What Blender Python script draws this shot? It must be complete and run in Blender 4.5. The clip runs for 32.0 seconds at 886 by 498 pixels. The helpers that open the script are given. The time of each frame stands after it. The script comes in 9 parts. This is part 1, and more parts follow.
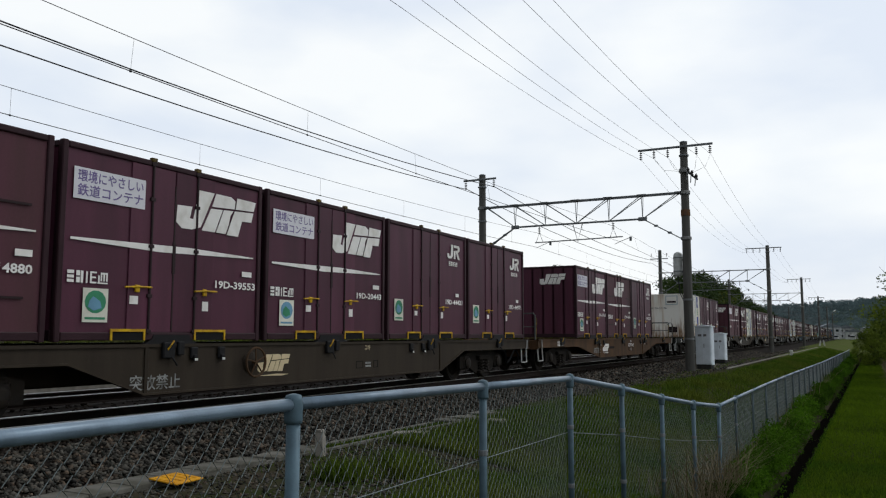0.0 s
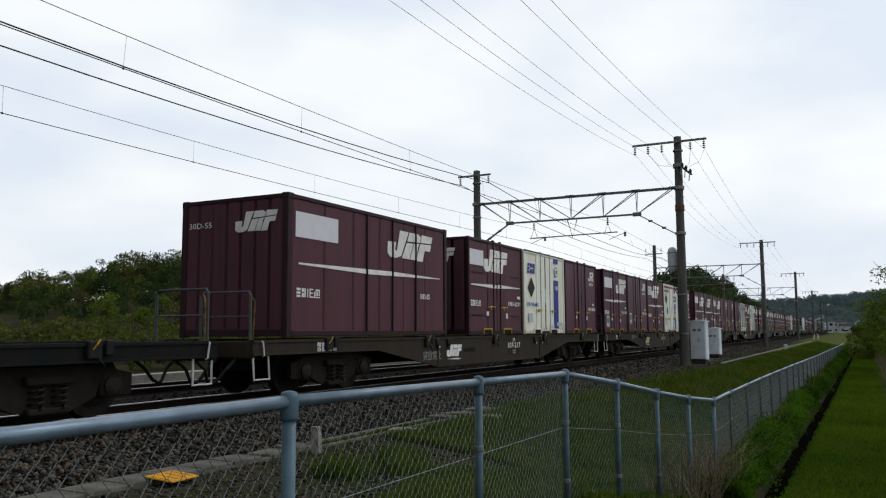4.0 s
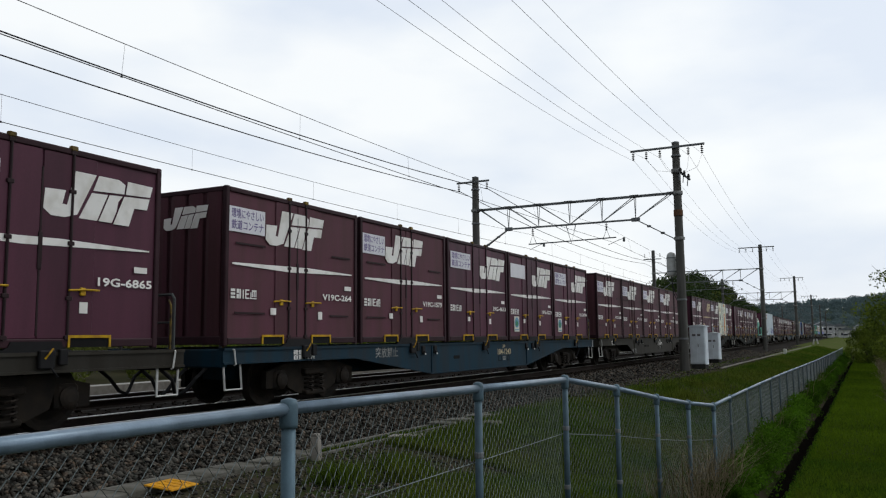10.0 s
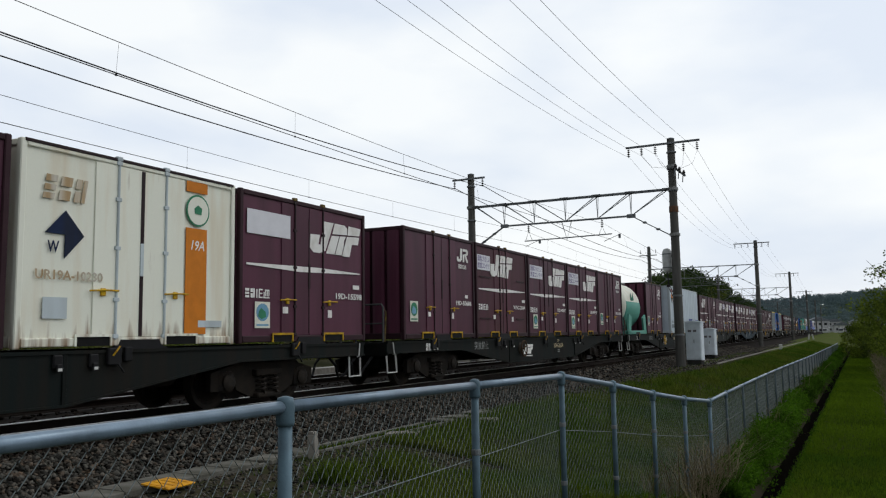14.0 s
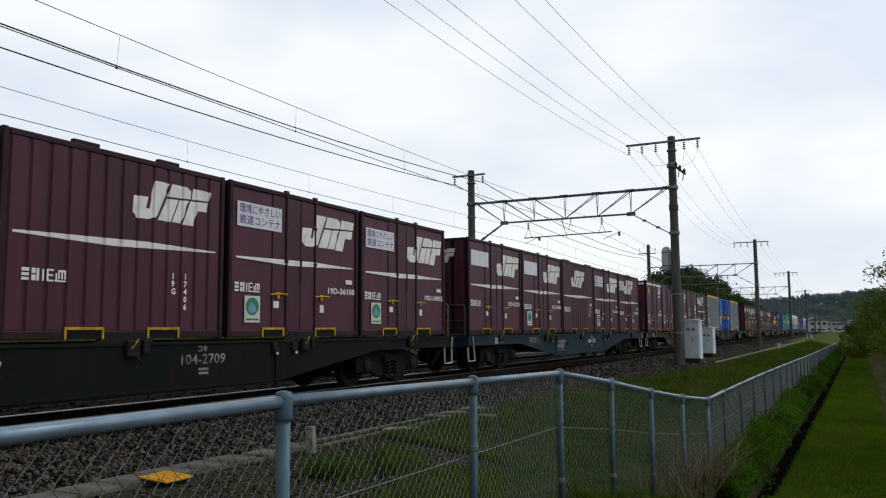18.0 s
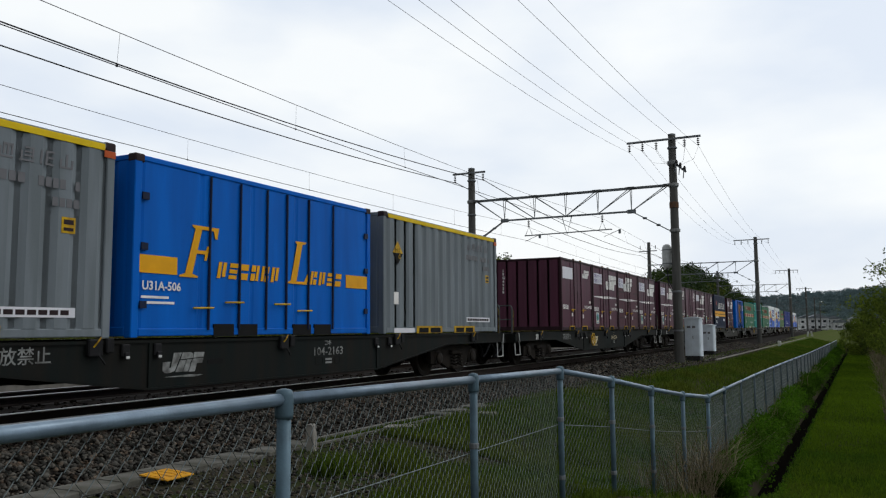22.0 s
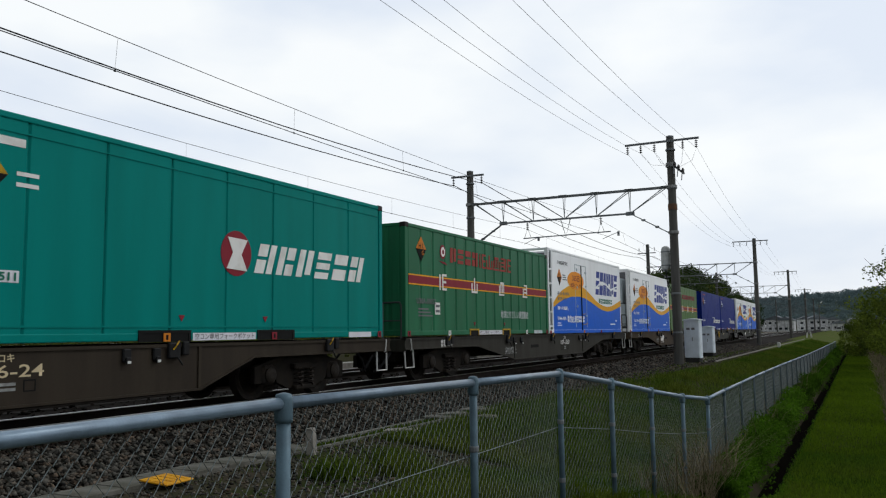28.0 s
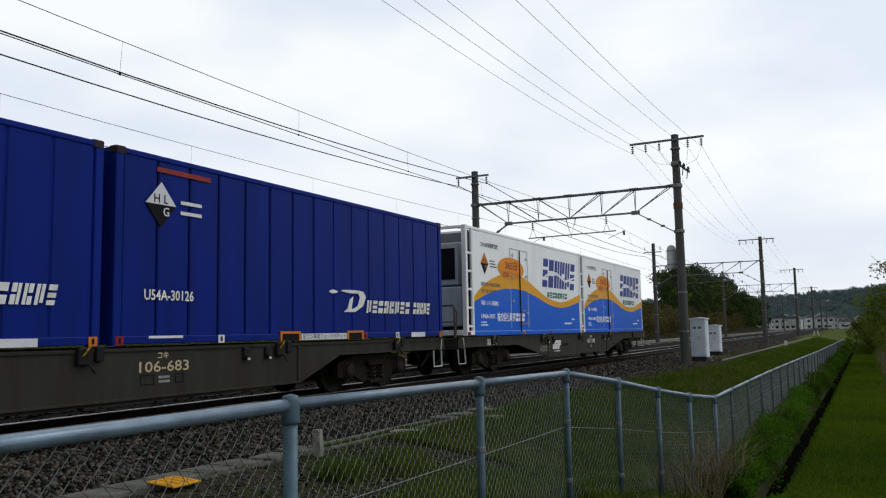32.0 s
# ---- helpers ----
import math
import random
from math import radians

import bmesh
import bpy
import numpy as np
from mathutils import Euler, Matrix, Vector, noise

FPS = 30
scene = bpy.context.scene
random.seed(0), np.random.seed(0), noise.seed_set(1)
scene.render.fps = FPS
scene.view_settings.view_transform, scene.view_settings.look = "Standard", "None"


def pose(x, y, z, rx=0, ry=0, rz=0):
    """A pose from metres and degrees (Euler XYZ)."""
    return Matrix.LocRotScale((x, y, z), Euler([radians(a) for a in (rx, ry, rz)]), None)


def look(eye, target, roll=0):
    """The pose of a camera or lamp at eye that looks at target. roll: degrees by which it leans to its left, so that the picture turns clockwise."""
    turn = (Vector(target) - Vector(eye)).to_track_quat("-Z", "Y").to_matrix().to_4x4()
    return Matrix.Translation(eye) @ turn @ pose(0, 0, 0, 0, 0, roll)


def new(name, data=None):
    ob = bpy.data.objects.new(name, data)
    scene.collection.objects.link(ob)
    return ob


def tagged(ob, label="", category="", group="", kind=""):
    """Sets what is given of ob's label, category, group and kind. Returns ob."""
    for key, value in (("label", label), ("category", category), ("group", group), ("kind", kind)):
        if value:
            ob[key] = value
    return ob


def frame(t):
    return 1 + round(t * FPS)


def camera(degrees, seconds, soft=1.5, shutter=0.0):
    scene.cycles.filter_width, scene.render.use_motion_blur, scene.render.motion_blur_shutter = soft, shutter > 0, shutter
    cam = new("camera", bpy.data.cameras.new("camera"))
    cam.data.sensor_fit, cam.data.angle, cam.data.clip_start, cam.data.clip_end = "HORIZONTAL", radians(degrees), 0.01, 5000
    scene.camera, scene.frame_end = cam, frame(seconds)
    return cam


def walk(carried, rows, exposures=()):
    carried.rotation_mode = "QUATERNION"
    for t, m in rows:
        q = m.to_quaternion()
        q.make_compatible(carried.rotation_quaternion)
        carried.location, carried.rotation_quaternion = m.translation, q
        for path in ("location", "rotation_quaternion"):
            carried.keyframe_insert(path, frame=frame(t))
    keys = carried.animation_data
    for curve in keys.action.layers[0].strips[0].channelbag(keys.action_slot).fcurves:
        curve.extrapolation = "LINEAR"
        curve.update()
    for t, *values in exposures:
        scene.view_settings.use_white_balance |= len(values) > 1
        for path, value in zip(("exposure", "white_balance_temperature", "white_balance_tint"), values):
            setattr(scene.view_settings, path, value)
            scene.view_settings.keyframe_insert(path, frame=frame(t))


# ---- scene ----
# The camera stands beside the line, a hand-held pan of a degree or so.
EYE = Vector((0.0, 0.0, 1.117))
cam = camera(57.64, 32.0, 1.2)


def aim(yaw, pitch, roll):
    """A pose of the camera from its turn to the left, its tilt and its lean, in degrees."""
    a, b = radians(yaw), radians(pitch)
    way = Vector((-math.sin(a) * math.cos(b), math.cos(a) * math.cos(b), math.sin(b)))
    return look(EYE, EYE + way, roll)


# seconds, turn to the left, tilt, lean
PATH = [
    (0, 27.60, 6.13, 0.04), (0.5, 27.47, 6.06, 0.03), (1, 27.40, 5.98, 0.03), (1.5, 27.39, 5.92, -0.02),
    (2, 27.38, 5.88, -0.08), (2.5, 27.35, 5.87, -0.12), (3, 27.31, 5.85, -0.19), (3.5, 27.27, 5.85, -0.24),
    (5.5, 27.15, 5.94, -0.40), (6, 27.18, 5.99, -0.37), (6.5, 27.20, 6.01, -0.43), (7, 27.22, 6.03, -0.53),
    (7.5, 27.21, 6.08, -0.62), (8, 27.19, 6.15, -0.64), (8.5, 27.17, 6.21, -0.63), (9, 27.15, 6.26, -0.60),
    (9.5, 27.14, 6.29, -0.58), (10, 27.15, 6.31, -0.60), (10.5, 27.14, 6.31, -0.63), (11, 27.11, 6.28, -0.71),
    (11.5, 27.05, 6.23, -0.82), (12, 26.99, 6.20, -0.83), (12.5, 26.97, 6.18, -0.78), (13, 26.97, 6.15, -0.77),
    (13.5, 26.93, 6.13, -0.83), (14, 26.86, 6.11, -0.90), (14.5, 26.80, 6.09, -0.95), (16.5, 26.69, 5.95, -0.39),
    (17, 26.74, 5.91, -0.35), (17.5, 26.80, 5.86, -0.37), (18, 26.83, 5.84, -0.38), (18.5, 26.84, 5.85, -0.33),
    (19, 26.84, 5.85, -0.27), (19.5, 26.84, 5.83, -0.24), (20, 26.85, 5.78, -0.27), (20.5, 26.85, 5.74, -0.34),
    (21, 26.85, 5.72, -0.40), (21.5, 26.86, 5.71, -0.42), (22, 26.86, 5.68, -0.42), (22.5, 26.86, 5.67, -0.45),
    (23, 26.84, 5.69, -0.48), (23.5, 26.82, 5.71, -0.49), (24, 26.81, 5.72, -0.48), (24.5, 26.83, 5.73, -0.46),
    (25, 26.85, 5.73, -0.44), (25.5, 26.86, 5.72, -0.44), (27.5, 26.83, 5.84, -0.68), (28, 26.78, 5.90, -0.73),
    (28.5, 26.75, 5.97, -0.73), (29, 26.79, 6.01, -0.66), (29.5, 26.85, 6.00, -0.62), (30, 26.91, 5.97, -0.65),
    (30.5, 26.96, 5.96, -0.70), (31, 27.00, 5.96, -0.76), (31.5, 27.06, 5.96, -0.87), (32, 27.16, 5.95, -1.12),
]
walk(cam, [(t, aim(a, b, c)) for t, a, b, c in PATH])

# ---- sky and light: a bright overcast day ----
world = bpy.data.worlds.new("overcast_sky")
scene.world = world
world.use_nodes = True
wn, wl = world.node_tree.nodes, world.node_tree.links
for n in list(wn):
    wn.remove(n)
w_out = wn.new("ShaderNodeOutputWorld")
w_bg = wn.new("ShaderNodeBackground")
w_sky = wn.new("ShaderNodeTexSky")
w_sky.sky_type = "NISHITA"
w_sky.sun_disc = False
w_sky.sun_elevation, w_sky.sun_rotation = radians(46), radians(42)
w_sky.air_density, w_sky.dust_density = 1.2, 3.0
w_co = wn.new("ShaderNodeTexCoord")
w_map = wn.new("ShaderNodeMapping")
w_map.inputs["Scale"].default_value = (1.0, 1.0, 2.6)
w_noise = wn.new("ShaderNodeTexNoise")
w_noise.inputs["Scale"].default_value, w_noise.inputs["Detail"].default_value = 2.9, 6.0
w_noise.inputs["Roughness"].default_value = 0.45
w_ramp = wn.new("ShaderNodeValToRGB")
w_ramp.color_ramp.elements[0].position, w_ramp.color_ramp.elements[0].color = 0.38, (0.780, 0.852, 0.955, 1)
w_ramp.color_ramp.elements[1].position, w_ramp.color_ramp.elements[1].color = 0.60, (0.992, 1.022, 1.035, 1)
w_gain = wn.new("ShaderNodeMix")
w_gain.data_type, w_gain.blend_type = "RGBA", "MIX"
w_gain.inputs["Factor"].default_value = 0.93
w_scale = wn.new("ShaderNodeVectorMath")
w_scale.operation = "SCALE"
w_scale.inputs["Scale"].default_value = 0.12
wl.new(w_co.outputs["Generated"], w_map.inputs["Vector"])
wl.new(w_map.outputs["Vector"], w_noise.inputs["Vector"])
wl.new(w_noise.outputs["Fac"], w_ramp.inputs["Fac"])
wl.new(w_sky.outputs["Color"], w_scale.inputs[0])
wl.new(w_scale.outputs["Vector"], w_gain.inputs["A"])
wl.new(w_ramp.outputs["Color"], w_gain.inputs["B"])
wl.new(w_gain.outputs["Result"], w_bg.inputs["Color"])
# the cloud is thin and bright on the sun's side and thicker behind
w_dot = wn.new("ShaderNodeVectorMath")
w_dot.operation = "DOT_PRODUCT"
w_dot.inputs[1].default_value = (0.45, 0.89, 0.0)
w_fall = wn.new("ShaderNodeMapRange")
w_fall.interpolation_type = "SMOOTHSTEP"
w_fall.inputs["From Min"].default_value, w_fall.inputs["From Max"].default_value = -0.45, 0.10
w_fall.inputs["To Min"].default_value, w_fall.inputs["To Max"].default_value = 0.40, 1.0
wl.new(w_co.outputs["Generated"], w_dot.inputs[0])
wl.new(w_dot.outputs["Value"], w_fall.inputs["Value"])
wl.new(w_fall.outputs["Result"], w_bg.inputs["Strength"])
wl.new(w_bg.outputs["Background"], w_out.inputs["Surface"])

sun_data = bpy.data.lights.new("sun", "SUN")
sun_data.energy, sun_data.angle, sun_data.color = 0.5, radians(25), (1.0, 0.97, 0.92)
sun = new("sun", sun_data)
sun.matrix_world = look((52, 58, 80), (0, 0, 0))
scene.view_settings.exposure = 0.0


# ---- materials ----
def material(name, colour, rough=0.6, metal=0.0, vary=0.15, scale=6.0, grain=60.0, bump=0.15, second=None, patch=0.5, island=False, streak=0.0, coat=None, see_through=0.0):
    """A painted or raw surface: colour with large patches towards a second colour, fine grain and relief."""
    m = bpy.data.materials.new(name)
    m.use_nodes = True
    n, l = m.node_tree.nodes, m.node_tree.links
    b = n["Principled BSDF"]
    b.inputs["Roughness"].default_value, b.inputs["Metallic"].default_value = rough, metal
    b.inputs["Specular IOR Level"].default_value = coat if coat is not None else 0.12
    co = n.new("ShaderNodeTexCoord")
    big, fine = n.new("ShaderNodeTexNoise"), n.new("ShaderNodeTexNoise")
    big.inputs["Scale"].default_value, big.inputs["Detail"].default_value = scale, 6.0
    fine.inputs["Scale"].default_value, fine.inputs["Detail"].default_value = grain, 3.0
    if streak:
        mp = n.new("ShaderNodeMapping")
        mp.inputs["Scale"].default_value = (streak, streak, 0.25)
        l.new(co.outputs["Object"], mp.inputs["Vector"])
        l.new(mp.outputs["Vector"], big.inputs["Vector"])
    else:
        l.new(co.outputs["Object"], big.inputs["Vector"])
    l.new(co.outputs["Object"], fine.inputs["Vector"])
    ramp = n.new("ShaderNodeValToRGB")
    ramp.color_ramp.elements[0].position = max(0.02, patch - 0.14)
    ramp.color_ramp.elements[1].position = min(0.98, patch + 0.14)
    l.new(big.outputs["Fac"], ramp.inputs["Fac"])
    mix = n.new("ShaderNodeMix")
    mix.data_type = "RGBA"
    other = second or tuple(c * (1 - vary * 1.6) for c in colour)
    mix.inputs["A"].default_value, mix.inputs["B"].default_value = (*colour, 1), (*other, 1)
    l.new(ramp.outputs["Color"], mix.inputs["Factor"])
    hsv = n.new("ShaderNodeHueSaturation")
    info = n.new("ShaderNodeNewGeometry" if island else "ShaderNodeObjectInfo")
    span = n.new("ShaderNodeMapRange")
    span.inputs["To Min"].default_value, span.inputs["To Max"].default_value = 1 - vary, 1 + vary
    l.new(info.outputs["Random Per Island" if island else "Random"], span.inputs["Value"])
    grit = n.new("ShaderNodeMath")
    grit.operation = "MULTIPLY_ADD"
    grit.inputs[1].default_value, grit.inputs[2].default_value = vary * 1.2, 1 - vary * 0.6
    l.new(fine.outputs["Fac"], grit.inputs[0])
    both = n.new("ShaderNodeMath")
    both.operation = "MULTIPLY"
    l.new(span.outputs["Result"], both.inputs[0])
    l.new(grit.outputs["Value"], both.inputs[1])
    l.new(both.outputs["Value"], hsv.inputs["Value"])
    l.new(mix.outputs["Result"], hsv.inputs["Color"])
    l.new(hsv.outputs["Color"], b.inputs["Base Color"])
    if bump:
        bp = n.new("ShaderNodeBump")
        bp.inputs["Strength"].default_value, bp.inputs["Distance"].default_value = bump, 0.01
        l.new(fine.outputs["Fac"], bp.inputs["Height"])
        l.new(bp.outputs["Normal"], b.inputs["Normal"])
    if see_through:
        # thin leaves let light from behind pass
        tr, both_ways = n.new("ShaderNodeBsdfTranslucent"), n.new("ShaderNodeMixShader")
        both_ways.inputs["Fac"].default_value = see_through
        l.new(hsv.outputs["Color"], tr.inputs["Color"])
        l.new(b.outputs["BSDF"], both_ways.inputs[1])
        l.new(tr.outputs["BSDF"], both_ways.inputs[2])
        l.new(both_ways.outputs["Shader"], n["Material Output"].inputs["Surface"])
    return m


MAROON = material("maroon_paint", (0.090, 0.0265, 0.048), 0.46, vary=0.18, scale=1.3, grain=40, bump=0.05, second=(0.066, 0.021, 0.036), streak=2.0, coat=0.18)
MAROON_OLD = material("faded_maroon_paint", (0.094, 0.034, 0.049), 0.56, vary=0.16, scale=1.5, grain=30, bump=0.08, second=(0.074, 0.032, 0.038), streak=2.2, coat=0.14)
MAROON_EDGE = material("dark_maroon_frame_paint", (0.036, 0.016, 0.021), 0.5, vary=0.15, scale=3, bump=0.05)
WHITE_MARK = material("white_marking_paint", (0.80, 0.79, 0.76), 0.5, vary=0.05, scale=4, bump=0.0, second=(0.62, 0.60, 0.55), patch=0.62)
FADED_MARK = material("worn_stencil_paint", (0.30, 0.31, 0.30), 0.6, vary=0.1, scale=7, bump=0.0, second=(0.10, 0.10, 0.095), patch=0.52)
CREAM_MARK = material("yellowed_marking_paint", (0.58, 0.48, 0.30), 0.5, vary=0.05, scale=4, bump=0.0)
BANNER = material("banner_film", (0.72, 0.72, 0.76), 0.4, vary=0.04, scale=5, bump=0.0)
BANNER_INK = material("banner_lettering", (0.17, 0.13, 0.30), 0.5, vary=0.05, bump=0.0)
ECO_PAPER = material("sticker_film", (0.70, 0.70, 0.60), 0.45, vary=0.08, bump=0.0)
ECO_GREEN = material("sticker_green", (0.05, 0.24, 0.13), 0.5, vary=0.1, bump=0.0)
ECO_BLUE = material("sticker_blue", (0.16, 0.34, 0.48), 0.5, vary=0.1, bump=0.0)
YELLOW = material("yellow_fitting_paint", (0.58, 0.36, 0.012), 0.5, vary=0.12, scale=9, second=(0.36, 0.20, 0.02))
BRIGHT_YELLOW = material("bright_yellow_band", (0.78, 0.54, 0.01), 0.5, vary=0.06, scale=5)
DECK_RUST = material("rusty_orange_wagon_paint", (0.095, 0.050, 0.0235), 0.7, vary=0.16, scale=1.6, grain=25, bump=0.12, second=(0.050, 0.030, 0.0170), streak=1.6)
OLD_CAP = material("worn_yellow_cap_paint", (0.16, 0.11, 0.025), 0.6, vary=0.4, scale=9, second=(0.035, 0.024, 0.020))
RED_ORANGE = material("red_orange_stripe", (0.50, 0.095, 0.025), 0.5, vary=0.08, bump=0.0)
ROD = material("dark_rod_steel", (0.030, 0.018, 0.020), 0.5, vary=0.1)
BLACK = material("black_void", (0.010, 0.010, 0.010), 0.8, vary=0.1, bump=0.0)
IVORY = material("ivory_reefer_paint", (0.80, 0.81, 0.70), 0.4, vary=0.05, scale=1.6, grain=40, bump=0.04, second=(0.70, 0.63, 0.48), patch=0.62, streak=2.2)
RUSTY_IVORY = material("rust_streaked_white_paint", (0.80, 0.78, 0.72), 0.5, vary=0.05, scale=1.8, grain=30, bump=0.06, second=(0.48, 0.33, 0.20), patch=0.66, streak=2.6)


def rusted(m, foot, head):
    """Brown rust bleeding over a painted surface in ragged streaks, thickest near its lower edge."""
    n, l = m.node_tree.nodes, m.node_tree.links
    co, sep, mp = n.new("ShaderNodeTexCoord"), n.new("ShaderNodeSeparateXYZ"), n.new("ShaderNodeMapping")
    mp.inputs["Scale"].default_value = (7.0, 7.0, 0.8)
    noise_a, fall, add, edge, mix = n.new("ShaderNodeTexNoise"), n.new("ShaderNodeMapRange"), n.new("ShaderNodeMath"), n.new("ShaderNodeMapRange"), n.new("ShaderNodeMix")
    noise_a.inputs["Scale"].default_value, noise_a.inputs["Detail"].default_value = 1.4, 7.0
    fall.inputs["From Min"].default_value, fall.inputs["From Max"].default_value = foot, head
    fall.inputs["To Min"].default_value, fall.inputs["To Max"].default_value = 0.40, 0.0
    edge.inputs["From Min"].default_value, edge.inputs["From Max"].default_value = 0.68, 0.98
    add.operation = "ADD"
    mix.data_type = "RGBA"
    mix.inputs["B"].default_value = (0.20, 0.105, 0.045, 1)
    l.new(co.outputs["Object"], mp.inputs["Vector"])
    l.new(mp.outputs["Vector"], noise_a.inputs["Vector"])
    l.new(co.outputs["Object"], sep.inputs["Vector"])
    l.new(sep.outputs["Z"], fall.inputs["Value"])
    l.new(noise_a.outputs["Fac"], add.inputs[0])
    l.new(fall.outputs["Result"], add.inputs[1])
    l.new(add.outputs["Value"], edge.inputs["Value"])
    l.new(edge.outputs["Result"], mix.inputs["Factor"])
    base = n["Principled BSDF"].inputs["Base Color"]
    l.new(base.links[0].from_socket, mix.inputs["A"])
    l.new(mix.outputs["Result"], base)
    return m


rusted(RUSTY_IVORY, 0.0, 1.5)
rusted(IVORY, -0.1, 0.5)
PALE_GREY = material("pale_grey_paint", (0.52, 0.59, 0.62), 0.45, vary=0.06, scale=2, grain=40, bump=0.05, second=(0.42, 0.47, 0.49), streak=2)
SILVER = material("silver_grey_side", (0.50, 0.57, 0.63), 0.40, vary=0.05, scale=1.4, grain=30, bump=0.06, second=(0.43, 0.50, 0.55))
RIB_GREY = material("ribbed_grey_paint", (0.190, 0.218, 0.238), 0.5, vary=0.06, scale=2.0, grain=30, bump=0.06, second=(0.145, 0.168, 0.180), streak=2)
TAN_RIB = material("tan_weathered_paint", (0.56, 0.53, 0.45), 0.55, vary=0.06, scale=2.0, grain=30, bump=0.06, second=(0.40, 0.28, 0.15), streak=4)
FREIGHT_BLUE = material("bright_blue_paint", (0.002, 0.128, 0.55), 0.45, vary=0.06, scale=1.6, grain=40, bump=0.04, second=(0.003, 0.10, 0.44), streak=2, coat=0.06)
ROYAL_BLUE = material("royal_blue_paint", (0.004, 0.020, 0.215), 0.45, vary=0.06, scale=1.6, grain=40, bump=0.04, second=(0.004, 0.017, 0.165), streak=2, coat=0.06)
NAVY = material("navy_weathered_paint", (0.010, 0.021, 0.062), 0.5, vary=0.08, scale=1.6, grain=30, bump=0.06, second=(0.013, 0.017, 0.030), streak=2.5)
GREEN_BOX = material("mid_green_paint", (0.022, 0.155, 0.072), 0.45, vary=0.06, scale=1.5, grain=40, bump=0.05, second=(0.020, 0.125, 0.058), streak=2)
PALE_GREEN = material("light_olive_green_paint", (0.082, 0.170, 0.050), 0.45, vary=0.06, scale=1.5, grain=40, bump=0.05, second=(0.070, 0.145, 0.042), streak=2)
TEAL = material("teal_paint", (0.000, 0.215, 0.188), 0.48, vary=0.06, scale=1.5, grain=40, bump=0.04, second=(0.000, 0.190, 0.165), streak=2, coat=0.05)
RED_BAND = material("dark_red_band", (0.25, 0.022, 0.035), 0.5, vary=0.06, bump=0.0)
FADED_RED = material("faded_red_lettering", (0.33, 0.045, 0.035), 0.5, vary=0.1, bump=0.0)
ORANGE = material("orange_paint", (0.62, 0.20, 0.02), 0.5, vary=0.08, bump=0.0)
OVAL_ORANGE = material("orange_oval_paint", (0.82, 0.29, 0.008), 0.45, vary=0.05, bump=0.0)
GOLD = material("gold_curve_paint", (0.80, 0.38, 0.01), 0.45, vary=0.05, bump=0.0)
WHITE_BOX = material("clean_white_panel", (0.90, 0.92, 0.93), 0.35, vary=0.02, scale=1.4, bump=0.02, second=(0.82, 0.83, 0.83), patch=0.6, streak=2)
BLUE_CURVE = material("mid_blue_panel", (0.003, 0.120, 0.66), 0.4, vary=0.05, bump=0.0)
MARK_BLUE = material("dark_blue_lettering", (0.03, 0.055, 0.28), 0.45, vary=0.05, bump=0.0)
MARK_GREEN = material("green_lettering", (0.02, 0.17, 0.11), 0.5, vary=0.05, bump=0.0)
MARK_GREY = material("grey_lettering", (0.16, 0.16, 0.17), 0.5, vary=0.05, bump=0.0)
DECK_TAN = material("tan_brown_wagon_paint", (0.074, 0.053, 0.034), 0.7, vary=0.16, scale=1.6, grain=25, bump=0.12, second=(0.047, 0.033, 0.022), streak=1.6)
DECK_DARK = material("dark_olive_wagon_paint", (0.0068, 0.0104, 0.0100), 0.6, vary=0.18, scale=2.2, grain=25, bump=0.10, second=(0.0125, 0.0115, 0.0095), streak=1.8, coat=0.08)
DECK_BROWN = material("brown_weathered_wagon_paint", (0.036, 0.028, 0.0195), 0.65, vary=0.16, scale=2.0, grain=25, bump=0.10, second=(0.0272, 0.0208, 0.0152), streak=1.8)
DECK_BLUE = material("blue_grey_wagon_paint", (0.0072, 0.030, 0.049), 0.6, vary=0.14, scale=2.0, grain=25, bump=0.10, second=(0.0144, 0.0248, 0.0336), streak=1.8)
DECK_GREY = material("grey_wagon_paint", (0.036, 0.034, 0.028), 0.6, vary=0.18, scale=2.0, grain=25, bump=0.10, second=(0.02736, 0.02376, 0.01872), streak=1.8)
UNDER = material("grimy_running_gear", (0.0115, 0.0102, 0.0090), 0.75, vary=0.18, scale=4, grain=30, bump=0.15, second=(0.021, 0.0165, 0.0125), coat=0.10)
WHEEL_STEEL = material("worn_wheel_steel", (0.015, 0.0132, 0.0118), 0.6, metal=0.2, vary=0.12, scale=5, second=(0.027, 0.021, 0.016))
STEP_WHITE = material("white_step_paint", (0.62, 0.62, 0.60), 0.5, vary=0.08, bump=0.0)
HOSE = material("black_rubber_hose", (0.013, 0.013, 0.014), 0.55, vary=0.1)
RAILING = material("grey_railing_pipe", (0.075, 0.080, 0.080), 0.5, vary=0.1)
TANK_GREEN = material("sea_green_frame_paint", (0.12, 0.36, 0.29), 0.45, vary=0.06)

